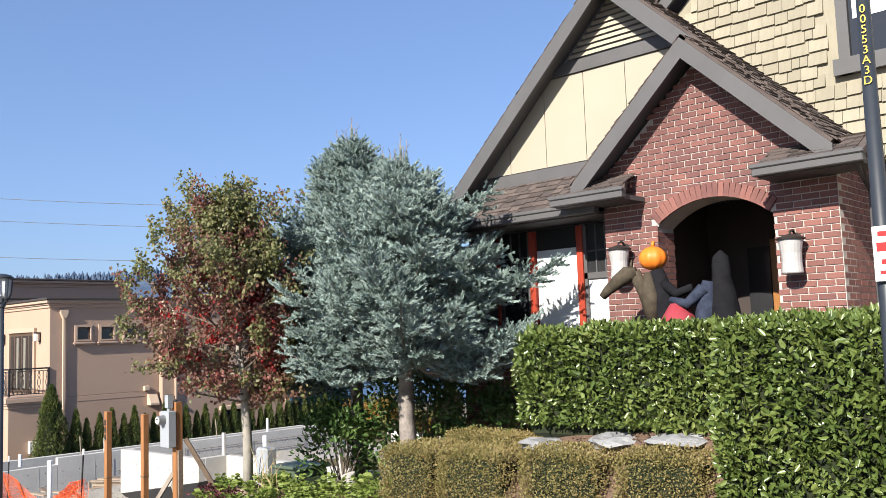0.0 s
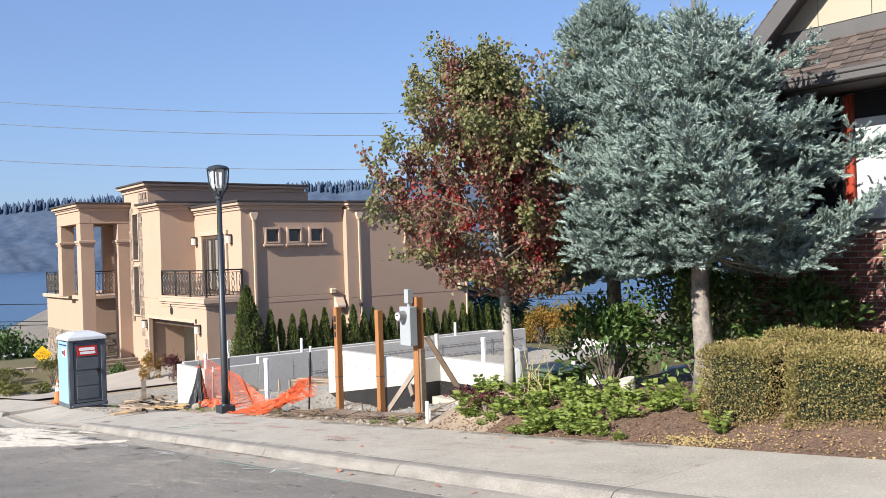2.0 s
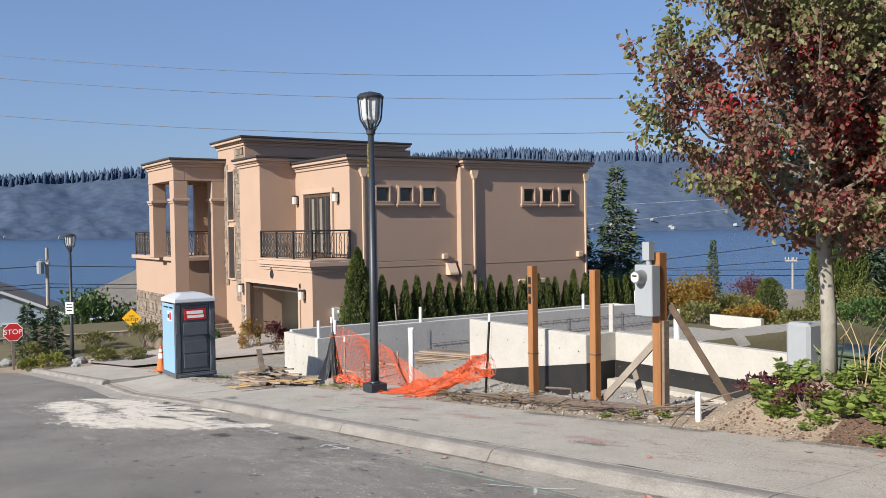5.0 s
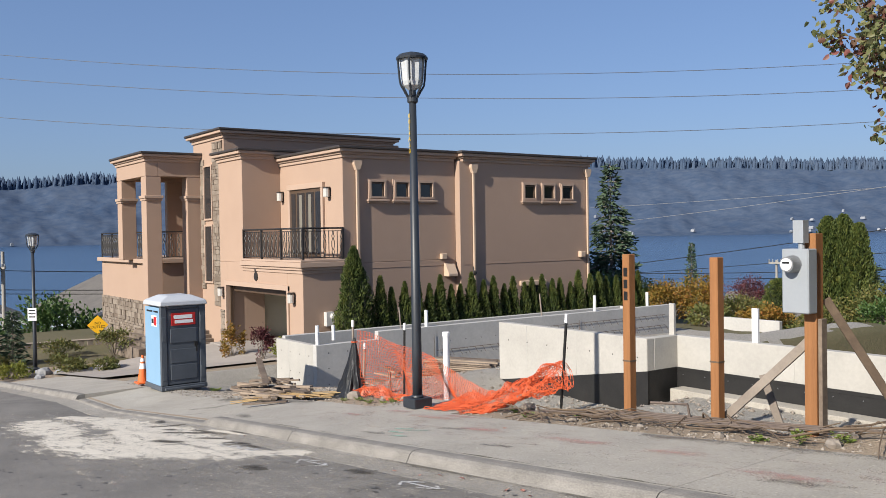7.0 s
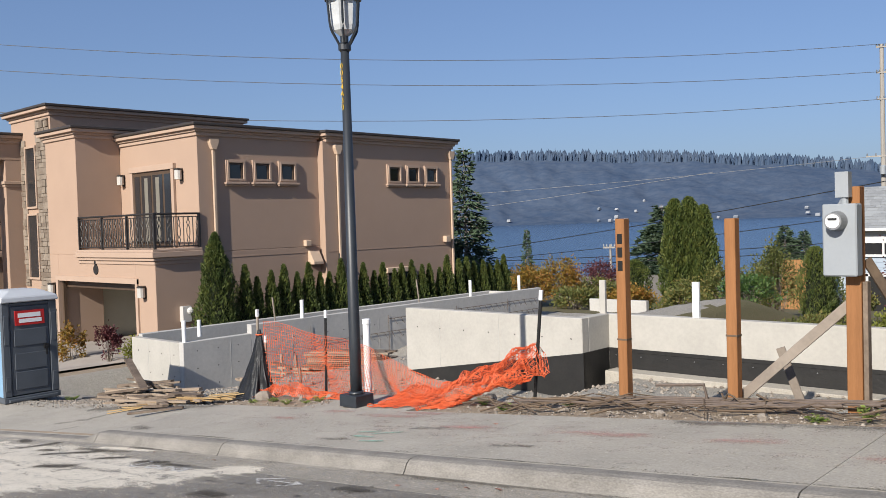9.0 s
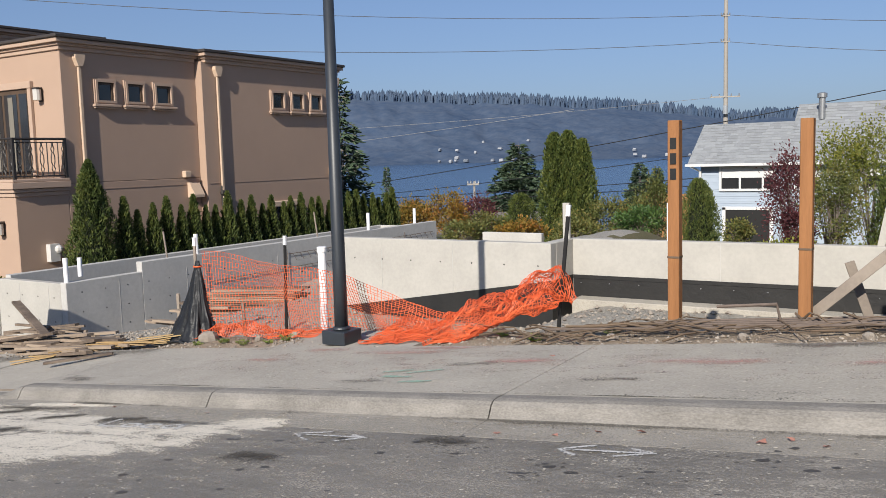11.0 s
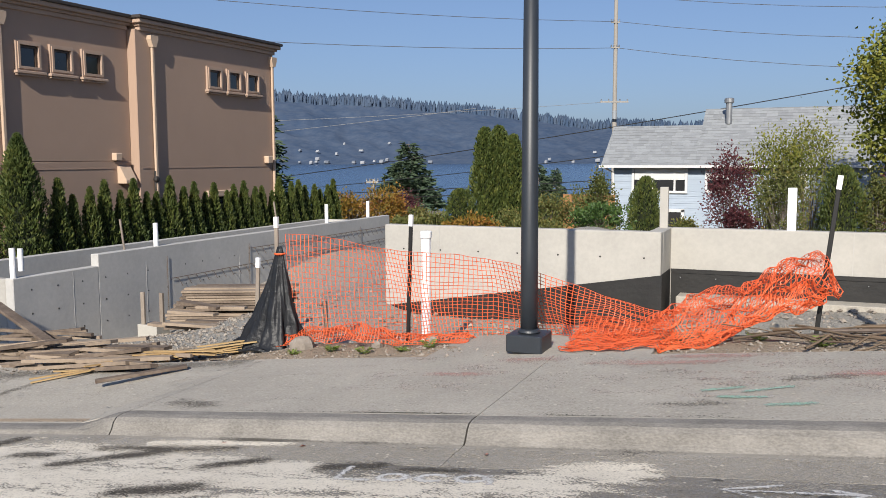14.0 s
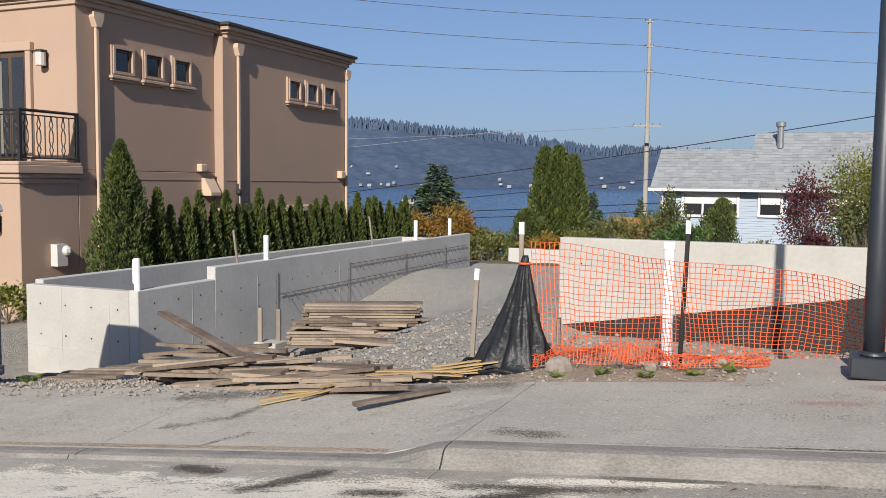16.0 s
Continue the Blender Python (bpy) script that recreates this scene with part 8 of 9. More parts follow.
def sand_amount(x, y):
    """How thick the spilt sand lies: full along the streaks, thinning outwards."""
    best = 0.0
    for x0, y0, x1, y1, w in streaks:
        dx, dy = x1 - x0, y1 - y0
        t_ = min(1.0, max(0.0, ((x - x0) * dx + (y - y0) * dy) / (dx * dx + dy * dy)))
        d = math.hypot(x - x0 - t_ * dx, (y - y0 - t_ * dy) * 1.0)
        best = max(best, math.exp(-(d / (w * (0.6 + 0.8 * math.sin(math.pi * (0.1 + 0.85 * t_))))) ** 2))
    return min(1.1, best * 1.5)


def spill_material(name, c1, c2, cover=0.95, patchy=2.6):
    m = mat(name, c1, c2, rough=0.95, scale=3, fine=60, fineamt=0.5, bump=0.5, bscale=120)
    N, L = m.node_tree.nodes, m.node_tree.links
    at, tc, n1, n2 = N.new("ShaderNodeAttribute"), N.new("ShaderNodeTexCoord"), N.new("ShaderNodeTexNoise"), N.new("ShaderNodeTexNoise")
    at.attribute_name = "thickness"
    n1.inputs["Scale"].default_value, n1.inputs["Detail"].default_value, n1.inputs["Roughness"].default_value = 3.5, 9.0, 0.78
    n2.inputs["Scale"].default_value, n2.inputs["Detail"].default_value = 70.0, 3.0
    mp = N.new("ShaderNodeMapping")
    mp.inputs["Scale"].default_value = (0.55, 1.5, 1.0)
    L.new(tc.outputs["Object"], mp.inputs[0])
    L.new(mp.outputs[0], n1.inputs["Vector"])
    L.new(tc.outputs["Object"], n2.inputs["Vector"])
    a, b, r = N.new("ShaderNodeMath"), N.new("ShaderNodeMath"), N.new("ShaderNodeMapRange")
    a.operation, b.operation = "MULTIPLY_ADD", "MULTIPLY_ADD"
    a.inputs[1].default_value, b.inputs[1].default_value = patchy, 2.4
    L.new(n1.outputs["Fac"], a.inputs[0])
    L.new(at.outputs["Fac"], a.inputs[2])
    L.new(n2.outputs["Fac"], b.inputs[0])
    L.new(a.outputs[0], b.inputs[2])
    r.inputs["From Min"].default_value, r.inputs["From Max"].default_value = 1.5 + patchy / 2, 2.2 + patchy / 2
    r.inputs["To Max"].default_value = cover
    L.new(b.outputs[0], r.inputs["Value"])
    tr, mx = N.new("ShaderNodeBsdfTransparent"), N.new("ShaderNodeMixShader")
    L.new(r.outputs[0], mx.inputs[0])
    L.new(tr.outputs[0], mx.inputs[1])
    L.new(N["Principled BSDF"].outputs[0], mx.inputs[2])
    L.new(mx.outputs[0], N["Material Output"].inputs[0])
    return m


def spill(name, x0, x1, y0, y1, amount, material, label, category, surf, d=0.07, lift=0.0025):
    """A thin uneven layer on a surface; its edge thins out into grains."""
    nx_, ny_ = int((x1 - x0) / d), int((y1 - y0) / d)
    g, th = Geo(), []
    for i in range(nx_ + 1):
        for k in range(ny_ + 1):
            x, y = lerp(x0, x1, i / nx_), lerp(y0, y1, k / ny_)
            q = amount(x, y)
            th.append(q)
            g.v.append((x, y, surf(x, y) + lift + 0.003 * q))
    g.f = [(i * (ny_ + 1) + k, (i + 1) * (ny_ + 1) + k, (i + 1) * (ny_ + 1) + k + 1, i * (ny_ + 1) + k + 1) for i in range(nx_) for k in range(ny_)]
    ob = solid(name, g, material, label, category, kind="stuff", smooth=True)
    ob.data.attributes.new("thickness", "FLOAT", "POINT").data.foreach_set("value", th)
    return ob


spill("sand_spill", -31, -19, 2.6, 5.5, sand_amount, spill_material("spilt_sand", (0.78, 0.72, 0.61), (0.6, 0.545, 0.455), 0.95, 4.6), "pale sand and grit spilled on the road", "sand", road_z)
damp = [(-24.4, 5.04, -24.1, 5.05, 0.09), (-23.84, 5.25, -22.71, 5.34, 0.05), (-23.78, 4.85, -23.26, 5.24, 0.11), (-22.63, 4.94, -22.35, 5.13, 0.1), (-21.81, 5.04, -21.49, 5.13, 0.08), (-25.18, 5.0, -24.85, 5.37, 0.1), (-26.05, 5.44, -25.68, 5.35, 0.08), (-25.1, 5.18, -24.84, 5.41, 0.08), (-21.3, 5.05, -20.9, 5.1, 0.05), (-19.4, 4.3, -19.15, 4.28, 0.11), (-18.3, 5.02, -18.05, 5.0, 0.1), (-22.8, 4.35, -22.4, 4.5, 0.12)]


def damp_amount(x, y):
    best = 0.0
    for x0, y0, x1, y1, w in damp:
        dx, dy = x1 - x0, y1 - y0
        t_ = min(1.0, max(0.0, ((x - x0) * dx + (y - y0) * dy) / (dx * dx + dy * dy)))
        best = max(best, math.exp(-(math.hypot(x - x0 - t_ * dx, y - y0 - t_ * dy) / w) ** 2))
    return best


spill("damp_stain", -30, -17, 3.4, 5.5, damp_amount, spill_material("damp_road", (0.05, 0.043, 0.034), (0.08, 0.07, 0.058), 0.85), "dark damp stains on the road", "stain", road_z, lift=0.006)
walk_dirt = [(-27.0, 6.39, -26.62, 6.56, 0.08), (-26.4, 7.01, -26.5, 6.63, 0.07), (-26.23, 5.99, -26.04, 6.24, 0.06), (-26.8, 5.73, -26.6, 5.75, 0.05), (-23.8, 6.08, -23.46, 6.01, 0.1), (-19.19, 6.82, -18.84, 6.89, 0.08), (-19.91, 6.11, -19.59, 6.15, 0.06), (-17.7, 6.3, -17.3, 6.35, 0.06), (-14.2, 6.4, -13.6, 6.5, 0.06), (-27.5, 7.3, -24.3, 7.6, 0.2), (-16.5, 7.6, -13.5, 7.62, 0.12), (-12.5, 7.6, -9.0, 7.6, 0.1)]


def walk_dirt_amount(x, y):
    best = 0.0
    for x0, y0, x1, y1, w in walk_dirt:
        dx, dy = x1 - x0, y1 - y0
        t_ = min(1.0, max(0.0, ((x - x0) * dx + (y - y0) * dy) / (dx * dx + dy * dy)))
        best = max(best, 0.75 * math.exp(-(math.hypot(x - x0 - t_ * dx, y - y0 - t_ * dy) / w) ** 2))
    return best


def walk_z(x, y):
    d = -0.105 * step(7.68, 5.828, y) * (1 - step(-24.6, -24.05, x)) if x < -24 and x > -31 else 0.0
    return street(x) + d + 0.008 * (y - 5.828)


spill("pavement_dirt", -30, -8, 5.85, 7.66, walk_dirt_amount, spill_material("pavement_dirt", (0.11, 0.098, 0.08), (0.17, 0.15, 0.125), 0.75), "dark dirt stains on the pavement", "stain", walk_z)


def joint_amount(x, y):
    return 0.95 * max(0.0, 0.55 + 0.9 * noisy((x, 0, 0), 0.9, 4)) * math.exp(-((y - 5.838 - 0.012 * noisy((x, 0, 0), 4.0)) / 0.016) ** 2)


spill("joint_dirt", -24.0, -6.0, 5.831, 5.90, joint_amount, spill_material("joint_dirt", (0.06, 0.055, 0.04), (0.09, 0.085, 0.05), 0.95), "dark soil and moss in the joint behind the kerb", "stain", walk_z, d=0.017)


# dark grit strip that also paints the crease shade below the kerb face
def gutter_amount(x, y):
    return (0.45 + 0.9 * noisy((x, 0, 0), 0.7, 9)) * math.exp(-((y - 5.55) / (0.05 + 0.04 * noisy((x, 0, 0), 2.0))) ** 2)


spill("gutter_dirt", -24.0, -6.0, 5.36, 5.56, gutter_amount, spill_material("gutter_dirt", (0.10, 0.09, 0.072), (0.16, 0.145, 0.12), 0.85), "dark grit and painted crease shade at the foot of the kerb", "stain", road_z, d=0.025, lift=0.006)


def pink_amount(x, y):
    best = 0.0
    for x0, y0, w in ((-21.76, 6.99, 0.3), (-20.1, 7.35, 0.5), (-18.6, 6.95, 0.45), (-17.0, 6.95, 0.6), (-15.6, 6.95, 0.4), (-10.6, 6.95, 0.3), (-14.2, 6.6, 0.5), (-21.2, 7.5, 0.35), (-19.8, 7.55, 0.4)):
        best = max(best, 0.78 * math.exp(-((x - x0) / w) ** 4 - ((y - y0) / 0.09) ** 2))
    return best


spill("paint_mark", -22.5, -9.8, 6.3, 7.66, pink_amount, spill_material("faded_pink_paint", (0.52, 0.25, 0.22), (0.46, 0.30, 0.26), 0.7), "faded pink sprayed marks on the pavement", "paint mark", walk_z, lift=0.005)


def dust_amount(x, y):
    return (0.5 + 0.35 * noisy((x, y, 0), 0.6, 3) + 0.25 * noisy((x, y * 2, 0), 2.2, 6)) * step(-27.0, -23.0, x) * step(-9.0, -14.0, x) * step(2.2, 3.9, y)


spill("road_dust", -28.5, -9, 2.2, 5.5, dust_amount, spill_material("road_dust", (0.46, 0.425, 0.37), (0.38, 0.352, 0.305), 0.72), "thin pale dust film on the road by the gutter", "dust", road_z, d=0.12, lift=0.001)
# grit sprinkled over road, kerb and pavement
g = Geo()
for k in range(9000):
    x, y = mark_rng.uniform(-31, -4), mark_rng.choice((mark_rng.uniform(3.2, 5.5), mark_rng.uniform(5.85, 7.6)))
    flake(g, x, y, mark_rng.choice((0.005, 0.007, 0.009, 0.014)), mark_rng, 0.003)
solid("grit", g, M_SAND, "pale grit sprinkled on road and pavement", "grit", kind="stuff")
# dark spots
g = Geo()
for k in range(420):
    x, y = mark_rng.uniform(-26, -5), mark_rng.uniform(2.0, 5.3)
    r = mark_rng.choice((0.012, 0.016, 0.02, 0.025, 0.03, 0.045))
    flake(g, x, y, r, mark_rng, 0.003, sides=8, squash=0.7)
for x, y, r in ((-19.3, 4.3, 0.05), (-18.1, 4.98, 0.06), (-16.6, 4.6, 0.05), (-15.2, 4.4, 0.06), (-17.9, 4.7, 0.045), (-17.3, 4.4, 0.06), (-20.6, 5.1, 0.05), (-16.1, 5.0, 0.05), (-13.6, 4.6, 0.06)):
    flake(g, x, y, r, mark_rng, 0.003, sides=14, squash=0.5)
    for q in range(12):
        flake(g, x + mark_rng.gauss(0, r * 2.5), y + mark_rng.gauss(0, r * 1.4), r * 0.3, mark_rng, 0.003, squash=0.7)
solid("stains", g, M_STAIN, "dark oil drips and damp stains on the road", "stain", kind="stuff")


def sprayed(name, lines, material, label, w=0.022, surf=road_z):
    """A hand-sprayed mark: a soft-edged coat along the strokes."""
    xs, ys = [p[0] for l in lines for p in l], [p[1] for l in lines for p in l]

    def coat(x, y):
        best = 9.0
        for (x0, y0), (x1, y1) in lines:
            dx, dy = x1 - x0, y1 - y0
            t_ = min(1.0, max(0.0, ((x - x0) * dx + (y - y0) * dy) / (dx * dx + dy * dy)))
            best = min(best, math.hypot(x - x0 - t_ * dx, y - y0 - t_ * dy))
        return 1.3 * math.exp(-(best / w) ** 2) - 0.25

    return spill(name, min(xs) - 0.08, max(xs) + 0.08, min(ys) - 0.08, min(5.55, max(ys) + 0.08) if surf is road_z else max(ys) + 0.08, coat, material, label, "paint mark", surf, d=0.016, lift=0.0085)


S_WHITE = spill_material("sprayed_white_coat", (0.70, 0.69, 0.67), (0.52, 0.51, 0.49), 0.9)
S_GREEN = spill_material("sprayed_green_coat", (0.24, 0.45, 0.35), (0.30, 0.42, 0.34), 0.8)


def loop(cx, cy, rx, ry):
    p = [(cx + rx * math.cos(k * 0.7854), cy + ry * math.sin(k * 0.7854)) for k in range(9)]
    return list(zip(p, p[1:]))


sprayed("paint_mark", [((-19.46, 4.94), (-19.19, 5.05)), ((-19.46, 4.94), (-19.22, 4.78)), ((-19.4, 4.93), (-18.8, 4.94)), ((-18.8, 4.94), (-18.97, 4.79)), ((-18.8, 4.94), (-18.95, 5.0))], S_WHITE, "white sprayed arrow on the road")
sprayed("paint_mark", [((-17.3, 4.96), (-17.12, 5.1)), ((-17.3, 4.96), (-17.15, 4.83)), ((-17.26, 4.96), (-16.7, 4.98)), ((-16.7, 4.98), (-16.9, 4.87)), ((-16.7, 4.98), (-16.86, 5.06))], S_WHITE, "white sprayed arrow on the road")
sprayed("paint_mark", [((-13.75, 4.85), (-13.3, 5.1)), ((-13.3, 5.1), (-13.0, 5.3)), ((-13.3, 5.1), (-13.1, 4.95))], S_WHITE, "white sprayed arrow on the road")
sprayed("paint_mark", [((-21.64, 5.07), (-21.6, 4.8)), ((-21.6, 4.8), (-21.4, 4.8))] + loop(-21.27, 4.88, 0.085, 0.07) + loop(-21.03, 4.9, 0.085, 0.07)[1:7] + loop(-20.8, 4.92, 0.085, 0.07) + [((-20.71, 4.99), (-20.66, 4.84))], S_WHITE, "white sprayed hand lettering on the road", 0.028)
sprayed("paint_mark", [((-19.72, 6.47), (-19.5, 6.55)), ((-19.45, 6.45), (-19.2, 6.57)), ((-19.3, 6.12), (-19.05, 6.16)), ((-19.6, 6.3), (-19.35, 6.3))], S_GREEN, "faded green sprayed marks on the pavement", 0.04, walk_z)
sprayed("paint_mark", [((-15.0, 5.0), (-11.5, 5.1))], S_GREEN, "faded green sprayed line on the road", 0.02)

# fallen red leaves in the gutter
M_DRYRED = leaf_mat("dry_red_leaf", [(0.30, 0.10, 0.08), (0.36, 0.17, 0.13), (0.34, 0.22, 0.16)], rough=0.7, trans=0.1)
lf = solid("fallen_leaf", Geo().add([(0, 0, 0.004), (0.05, -0.03, 0.02), (0.09, 0.0, 0.012), (0.05, 0.035, 0.025), (0.02, 0.045, 0.012), (0.02, -0.045, 0.012)], [(0, 1, 2, 3), (0, 3, 4), (0, 5, 1)]), M_DRYRED, "curled red maple leaf fallen in the gutter", "leaf", "fallen leaves")
leaf_spots = [(-17.5, 5.3), (-17.2, 5.38), (-16.9, 5.42), (-16.2, 5.36), (-16.0, 5.4), (-15.8, 5.33), (-15.3, 5.42), (-20.9, 5.4), (-22.9, 5.45), (-22.2, 5.45), (-12.2, 5.4), (-11.9, 5.35), (-10.2, 5.42), (-9.6, 5.4), (-14.3, 5.38), (-17.9, 5.25), (-18.4, 7.2), (-13.0, 6.2), (-12.0, 7.2), (-11.4, 7.4), (-10.5, 7.3)]
for k, (x, y) in enumerate(leaf_spots):
    m = pose(x, y, road_z(x, y) + 0.004, mark_rng.uniform(-15, 15), mark_rng.uniform(-15, 15), mark_rng.uniform(0, 360)) @ Matrix.Scale(mark_rng.uniform(0.5, 0.95), 4)
    if k:
        c = copy_thing(lf, Matrix.Identity(4))
        c.matrix_basis = m
    else:
        lf.matrix_basis = m


# stones and clods
def scatter(name, n, area, sizes, material, label, seed, surf=ground_height, lift=0.0):
    rng = random.Random(seed)
    g = Geo()
    for k in range(n):
        x, y = area(rng)
        r = rng.choice(sizes) * rng.uniform(0.7, 1.3)
        z = surf(x, y) + r * 0.25 + lift
        pts = [Vector((math.cos(q * 1.571 + k) * r * rng.uniform(0.7, 1.2), math.sin(q * 1.571 + k) * r * rng.uniform(0.7, 1.2), rng.uniform(-0.3, 0.2) * r)) for q in range(4)]
        c = Vector((x, y, z))
        g.add([c + p for p in pts] + [c + Vector((0, 0, r * 0.7)), c - Vector((0, 0, r * 0.6))], [(0, 1, 4), (1, 2, 4), (2, 3, 4), (3, 0, 4), (1, 0, 5), (2, 1, 5), (3, 2, 5), (0, 3, 5)])
    return solid(name, g, material, label, "stones", kind="stuff")


scatter("gravel_stones", 5200, lambda r: (r.uniform(-32.3, -24.6), 7.8 + abs(r.gauss(0, 3.0))), (0.015, 0.02, 0.03), M_CLOD, "loose grey crushed gravel", 51)
scatter("gravel_stones", 1600, lambda r: (r.uniform(-34.5, -26.0), r.uniform(7.3, 9.0)), (0.012, 0.018, 0.028), M_CLOD, "loose gravel by the pavement", 52, lambda x, y: max(ground_height(x, y), road_z(x, y) if y < 7.68 else -99))
scatter("dirt_clods", 1900, lambda r: (r.uniform(-24.8, -12.4), 7.72 + abs(r.gauss(0, 0.6))), (0.006, 0.01, 0.014, 0.022), M_CLOD, "dirt clods and small stones along the pavement", 53)
scatter("mulch_chips", 5200, lambda r: (r.uniform(-13.6, -3.2), r.uniform(7.7, 9.2)), (0.012, 0.018, 0.026), mat("bark_chips", (0.173, 0.108, 0.072), (0.065, 0.043, 0.032), rough=0.95, scale=6, bump=0.3, island=0.7), "bark chips in the planting bed", 54)
scatter("pit_gravel", 1800, lambda r: (r.uniform(-25, -14.2), r.uniform(9.3, 13.4)), (0.02, 0.03, 0.045), M_CLOD, "grey gravel in the pit", 55)
scatter("yellow_litter", 300, lambda r: (-8.9 + r.gauss(0, 0.28), 7.95 + r.gauss(0, 0.1)), (0.012, 0.018), mat("yellow_leaf_litter", (0.33, 0.255, 0.11), (0.23, 0.165, 0.07), rough=0.9, island=0.5, bump=0), "heap of yellow fallen leaflets", 56, lift=0.02)
scatter("yellow_litter", 900, lambda r: (r.uniform(-8.5, -3.5), r.uniform(7.75, 8.5)), (0.01, 0.014), mat("dry_leaf_litter", (0.360, 0.259, 0.108), (0.238, 0.158, 0.072), rough=0.9, island=0.6, bump=0), "dry leaflets under the hedge", 57, lift=0.01)
# single larger stones
for k, (x, y, r) in enumerate(((-24.05, 8.35, 0.13), (-23.2, 8.45, 0.07), (-14.6, 8.0, 0.08), (-15.9, 8.05, 0.06), (-18.2, 8.15, 0.07), (-16.9, 7.95, 0.05), (-22.6, 8.5, 0.08), (-20.1, 8.5, 0.16), (-19.9, 8.9, 0.12))):
    solid("stone", Geo().ball((x, y, ground_height(x, y) + r * 0.3), r, 8, 5, 0.75, 0.18, random.Random(k)), M_CLOD, "rounded pale stone on the dirt", "stone", "stones on the dirt", base=(x, y, ground_height(x, y)))
# boulders under the laurel
for k, (x, y, rx, rz) in enumerate(((-7.6, 9.35, 0.4, 0.13), (-6.8, 9.3, 0.48, 0.12), (-5.8, 9.25, 0.36, 0.13), (-4.9, 9.2, 0.42, 0.12))):
    g = Geo().ball((0, 0, 0), 1.0, 14, 8, 1.0, 0.2, random.Random(60 + k))
    g.v = [(x + a * rx, y + b * 0.4, ground_height(x, y) - 0.1 + c * rz * 0.8) for a, b, c in g.v]
    solid("boulder", g, M_BOULDER, "pale grey boulder in the raised bed", "boulder", "boulders", base=(x, y, ground_height(x, y)))
# dry branches and old bars beside the posts
brush = Geo()
b_rng = random.Random(31)
for k in range(52):
    x, y = b_rng.uniform(-19.3, -14.0), b_rng.uniform(8.0, 8.75)
    L_ = b_rng.uniform(0.4, 1.7)
    a = b_rng.gauss(0, 0.6)
    pts = []
    for q in range(5):
        s = (q / 4 - 0.5) * L_
        px, py = x + s * math.cos(a), y + s * math.sin(a) + 0.05 * math.sin(q + k)
        pts.append((px, py, ground_height(px, py) + 0.03 + b_rng.uniform(0, 0.07) + 0.08 * b_rng.random() ** 3))
    r = b_rng.choice((0.005, 0.008, 0.012))
    brush.tube(pts, [r, r, r * 0.9, r * 0.8, r * 0.5], 5, False)
solid("brushwood", brush, M_BRANCH, "dry branches and sticks strewn along the pavement", "branches", kind="stuff")
for k in range(5):
    x0 = -19.0 + 0.3 * k
    solid("old_bar", Geo().tube([(x0, 8.3 + 0.09 * k, street(x0) + 0.06), (x0 + 2.2, 8.25 + 0.1 * k, street(x0 + 2.2) + 0.05), (x0 + 3.4, 8.3 + 0.08 * k, street(x0 + 3.4) + 0.05)], 0.014, 6), M_REBAR, "long rusty bar lying on the dirt", "rebar", "old bars", base=(x0, 8.3, street(x0)))
solid("bent_bar", Geo().tube([(-17.3, 8.6, street(-17.3) + 0.2), (-16.75, 8.6, street(-16.7) + 0.2), (-16.7, 8.6, street(-16.7) - 0.02)], 0.018, 6), M_REBAR, "bent dark bar standing in the dirt", "rebar", base=(-16.7, 8.6, street(-16.7)))

# utilities in the planting bed
tf = thing("transformer_cabinet", (-13.35, 10.25, -1.3), "low dark green transformer cabinet", "utility box")
part("cabinet", Geo().box(-13.75, -12.95, 9.95, 10.6, -1.3, -0.68), M_TRANSF, tf, bevel=0.03)
part("lid", Geo().box(-13.8, -12.9, 9.9, 10.65, -0.678, -0.62), M_TRANSF, tf, bevel=0.02)
part("label_plate", Geo().box(-13.6, -13.48, 9.938, 9.948, -0.95, -0.8), M_SIGNWHITE, tf, "small white label")
solid("drain_pipe", Geo().tube([(-11.36, 9.86, -1.1), (-11.38, 9.75, -0.62)], 0.11, 14).tube([(-11.38, 9.75, -0.62), (-11.385, 9.74, -0.58)], 0.125, 14), M_FROSTED, "pale green capped pipe in the weeds", "pipe", base=(-11.36, 9.86, -1.1))
# weeds along the net and the wall of the pit
for k, (x, y, s) in enumerate(((-23.6, 8.2, 0.3), (-23.2, 8.15, 0.3), (-22.8, 8.2, 0.28), (-24.0, 8.1, 0.25), (-19.5, 8.3, 0.3), (-18.3, 8.4, 0.4), (-15.4, 8.0, 0.35), (-19.0, 8.1, 0.35), (-22.5, 8.2, 0.3), (-30.9, 8.4, 0.5), (-27.0, 8.3, 0.35))):
    put_copy(weeds[k % 4], x, y, ground_height(x, y), s * 0.5, 70 * k, s * 1.2)

# seasonal figures on the porch, as plain shapes
M_PUMPKIN = mat("pumpkin_orange", (0.70, 0.20, 0.02), (0.58, 0.14, 0.015), rough=0.5, bump=0.1)
M_CLOTHBLUE = mat("dark_blue_cloth", (0.045, 0.055, 0.085), (0.014, 0.017, 0.028), spec=0.1, rough=1.0, scale=6, bump=0.4, bscale=12, dist=0.03)
M_CLOTHRED = mat("red_cloth", (0.26, 0.035, 0.05), (0.245, 0.022, 0.032), rough=0.8, scale=9, fine=30, bump=0.3)
M_STRAW = mat("brown_burlap", (0.085, 0.07, 0.05), (0.04, 0.033, 0.025), rough=1.0, spec=0.1, scale=8, bump=0.5)
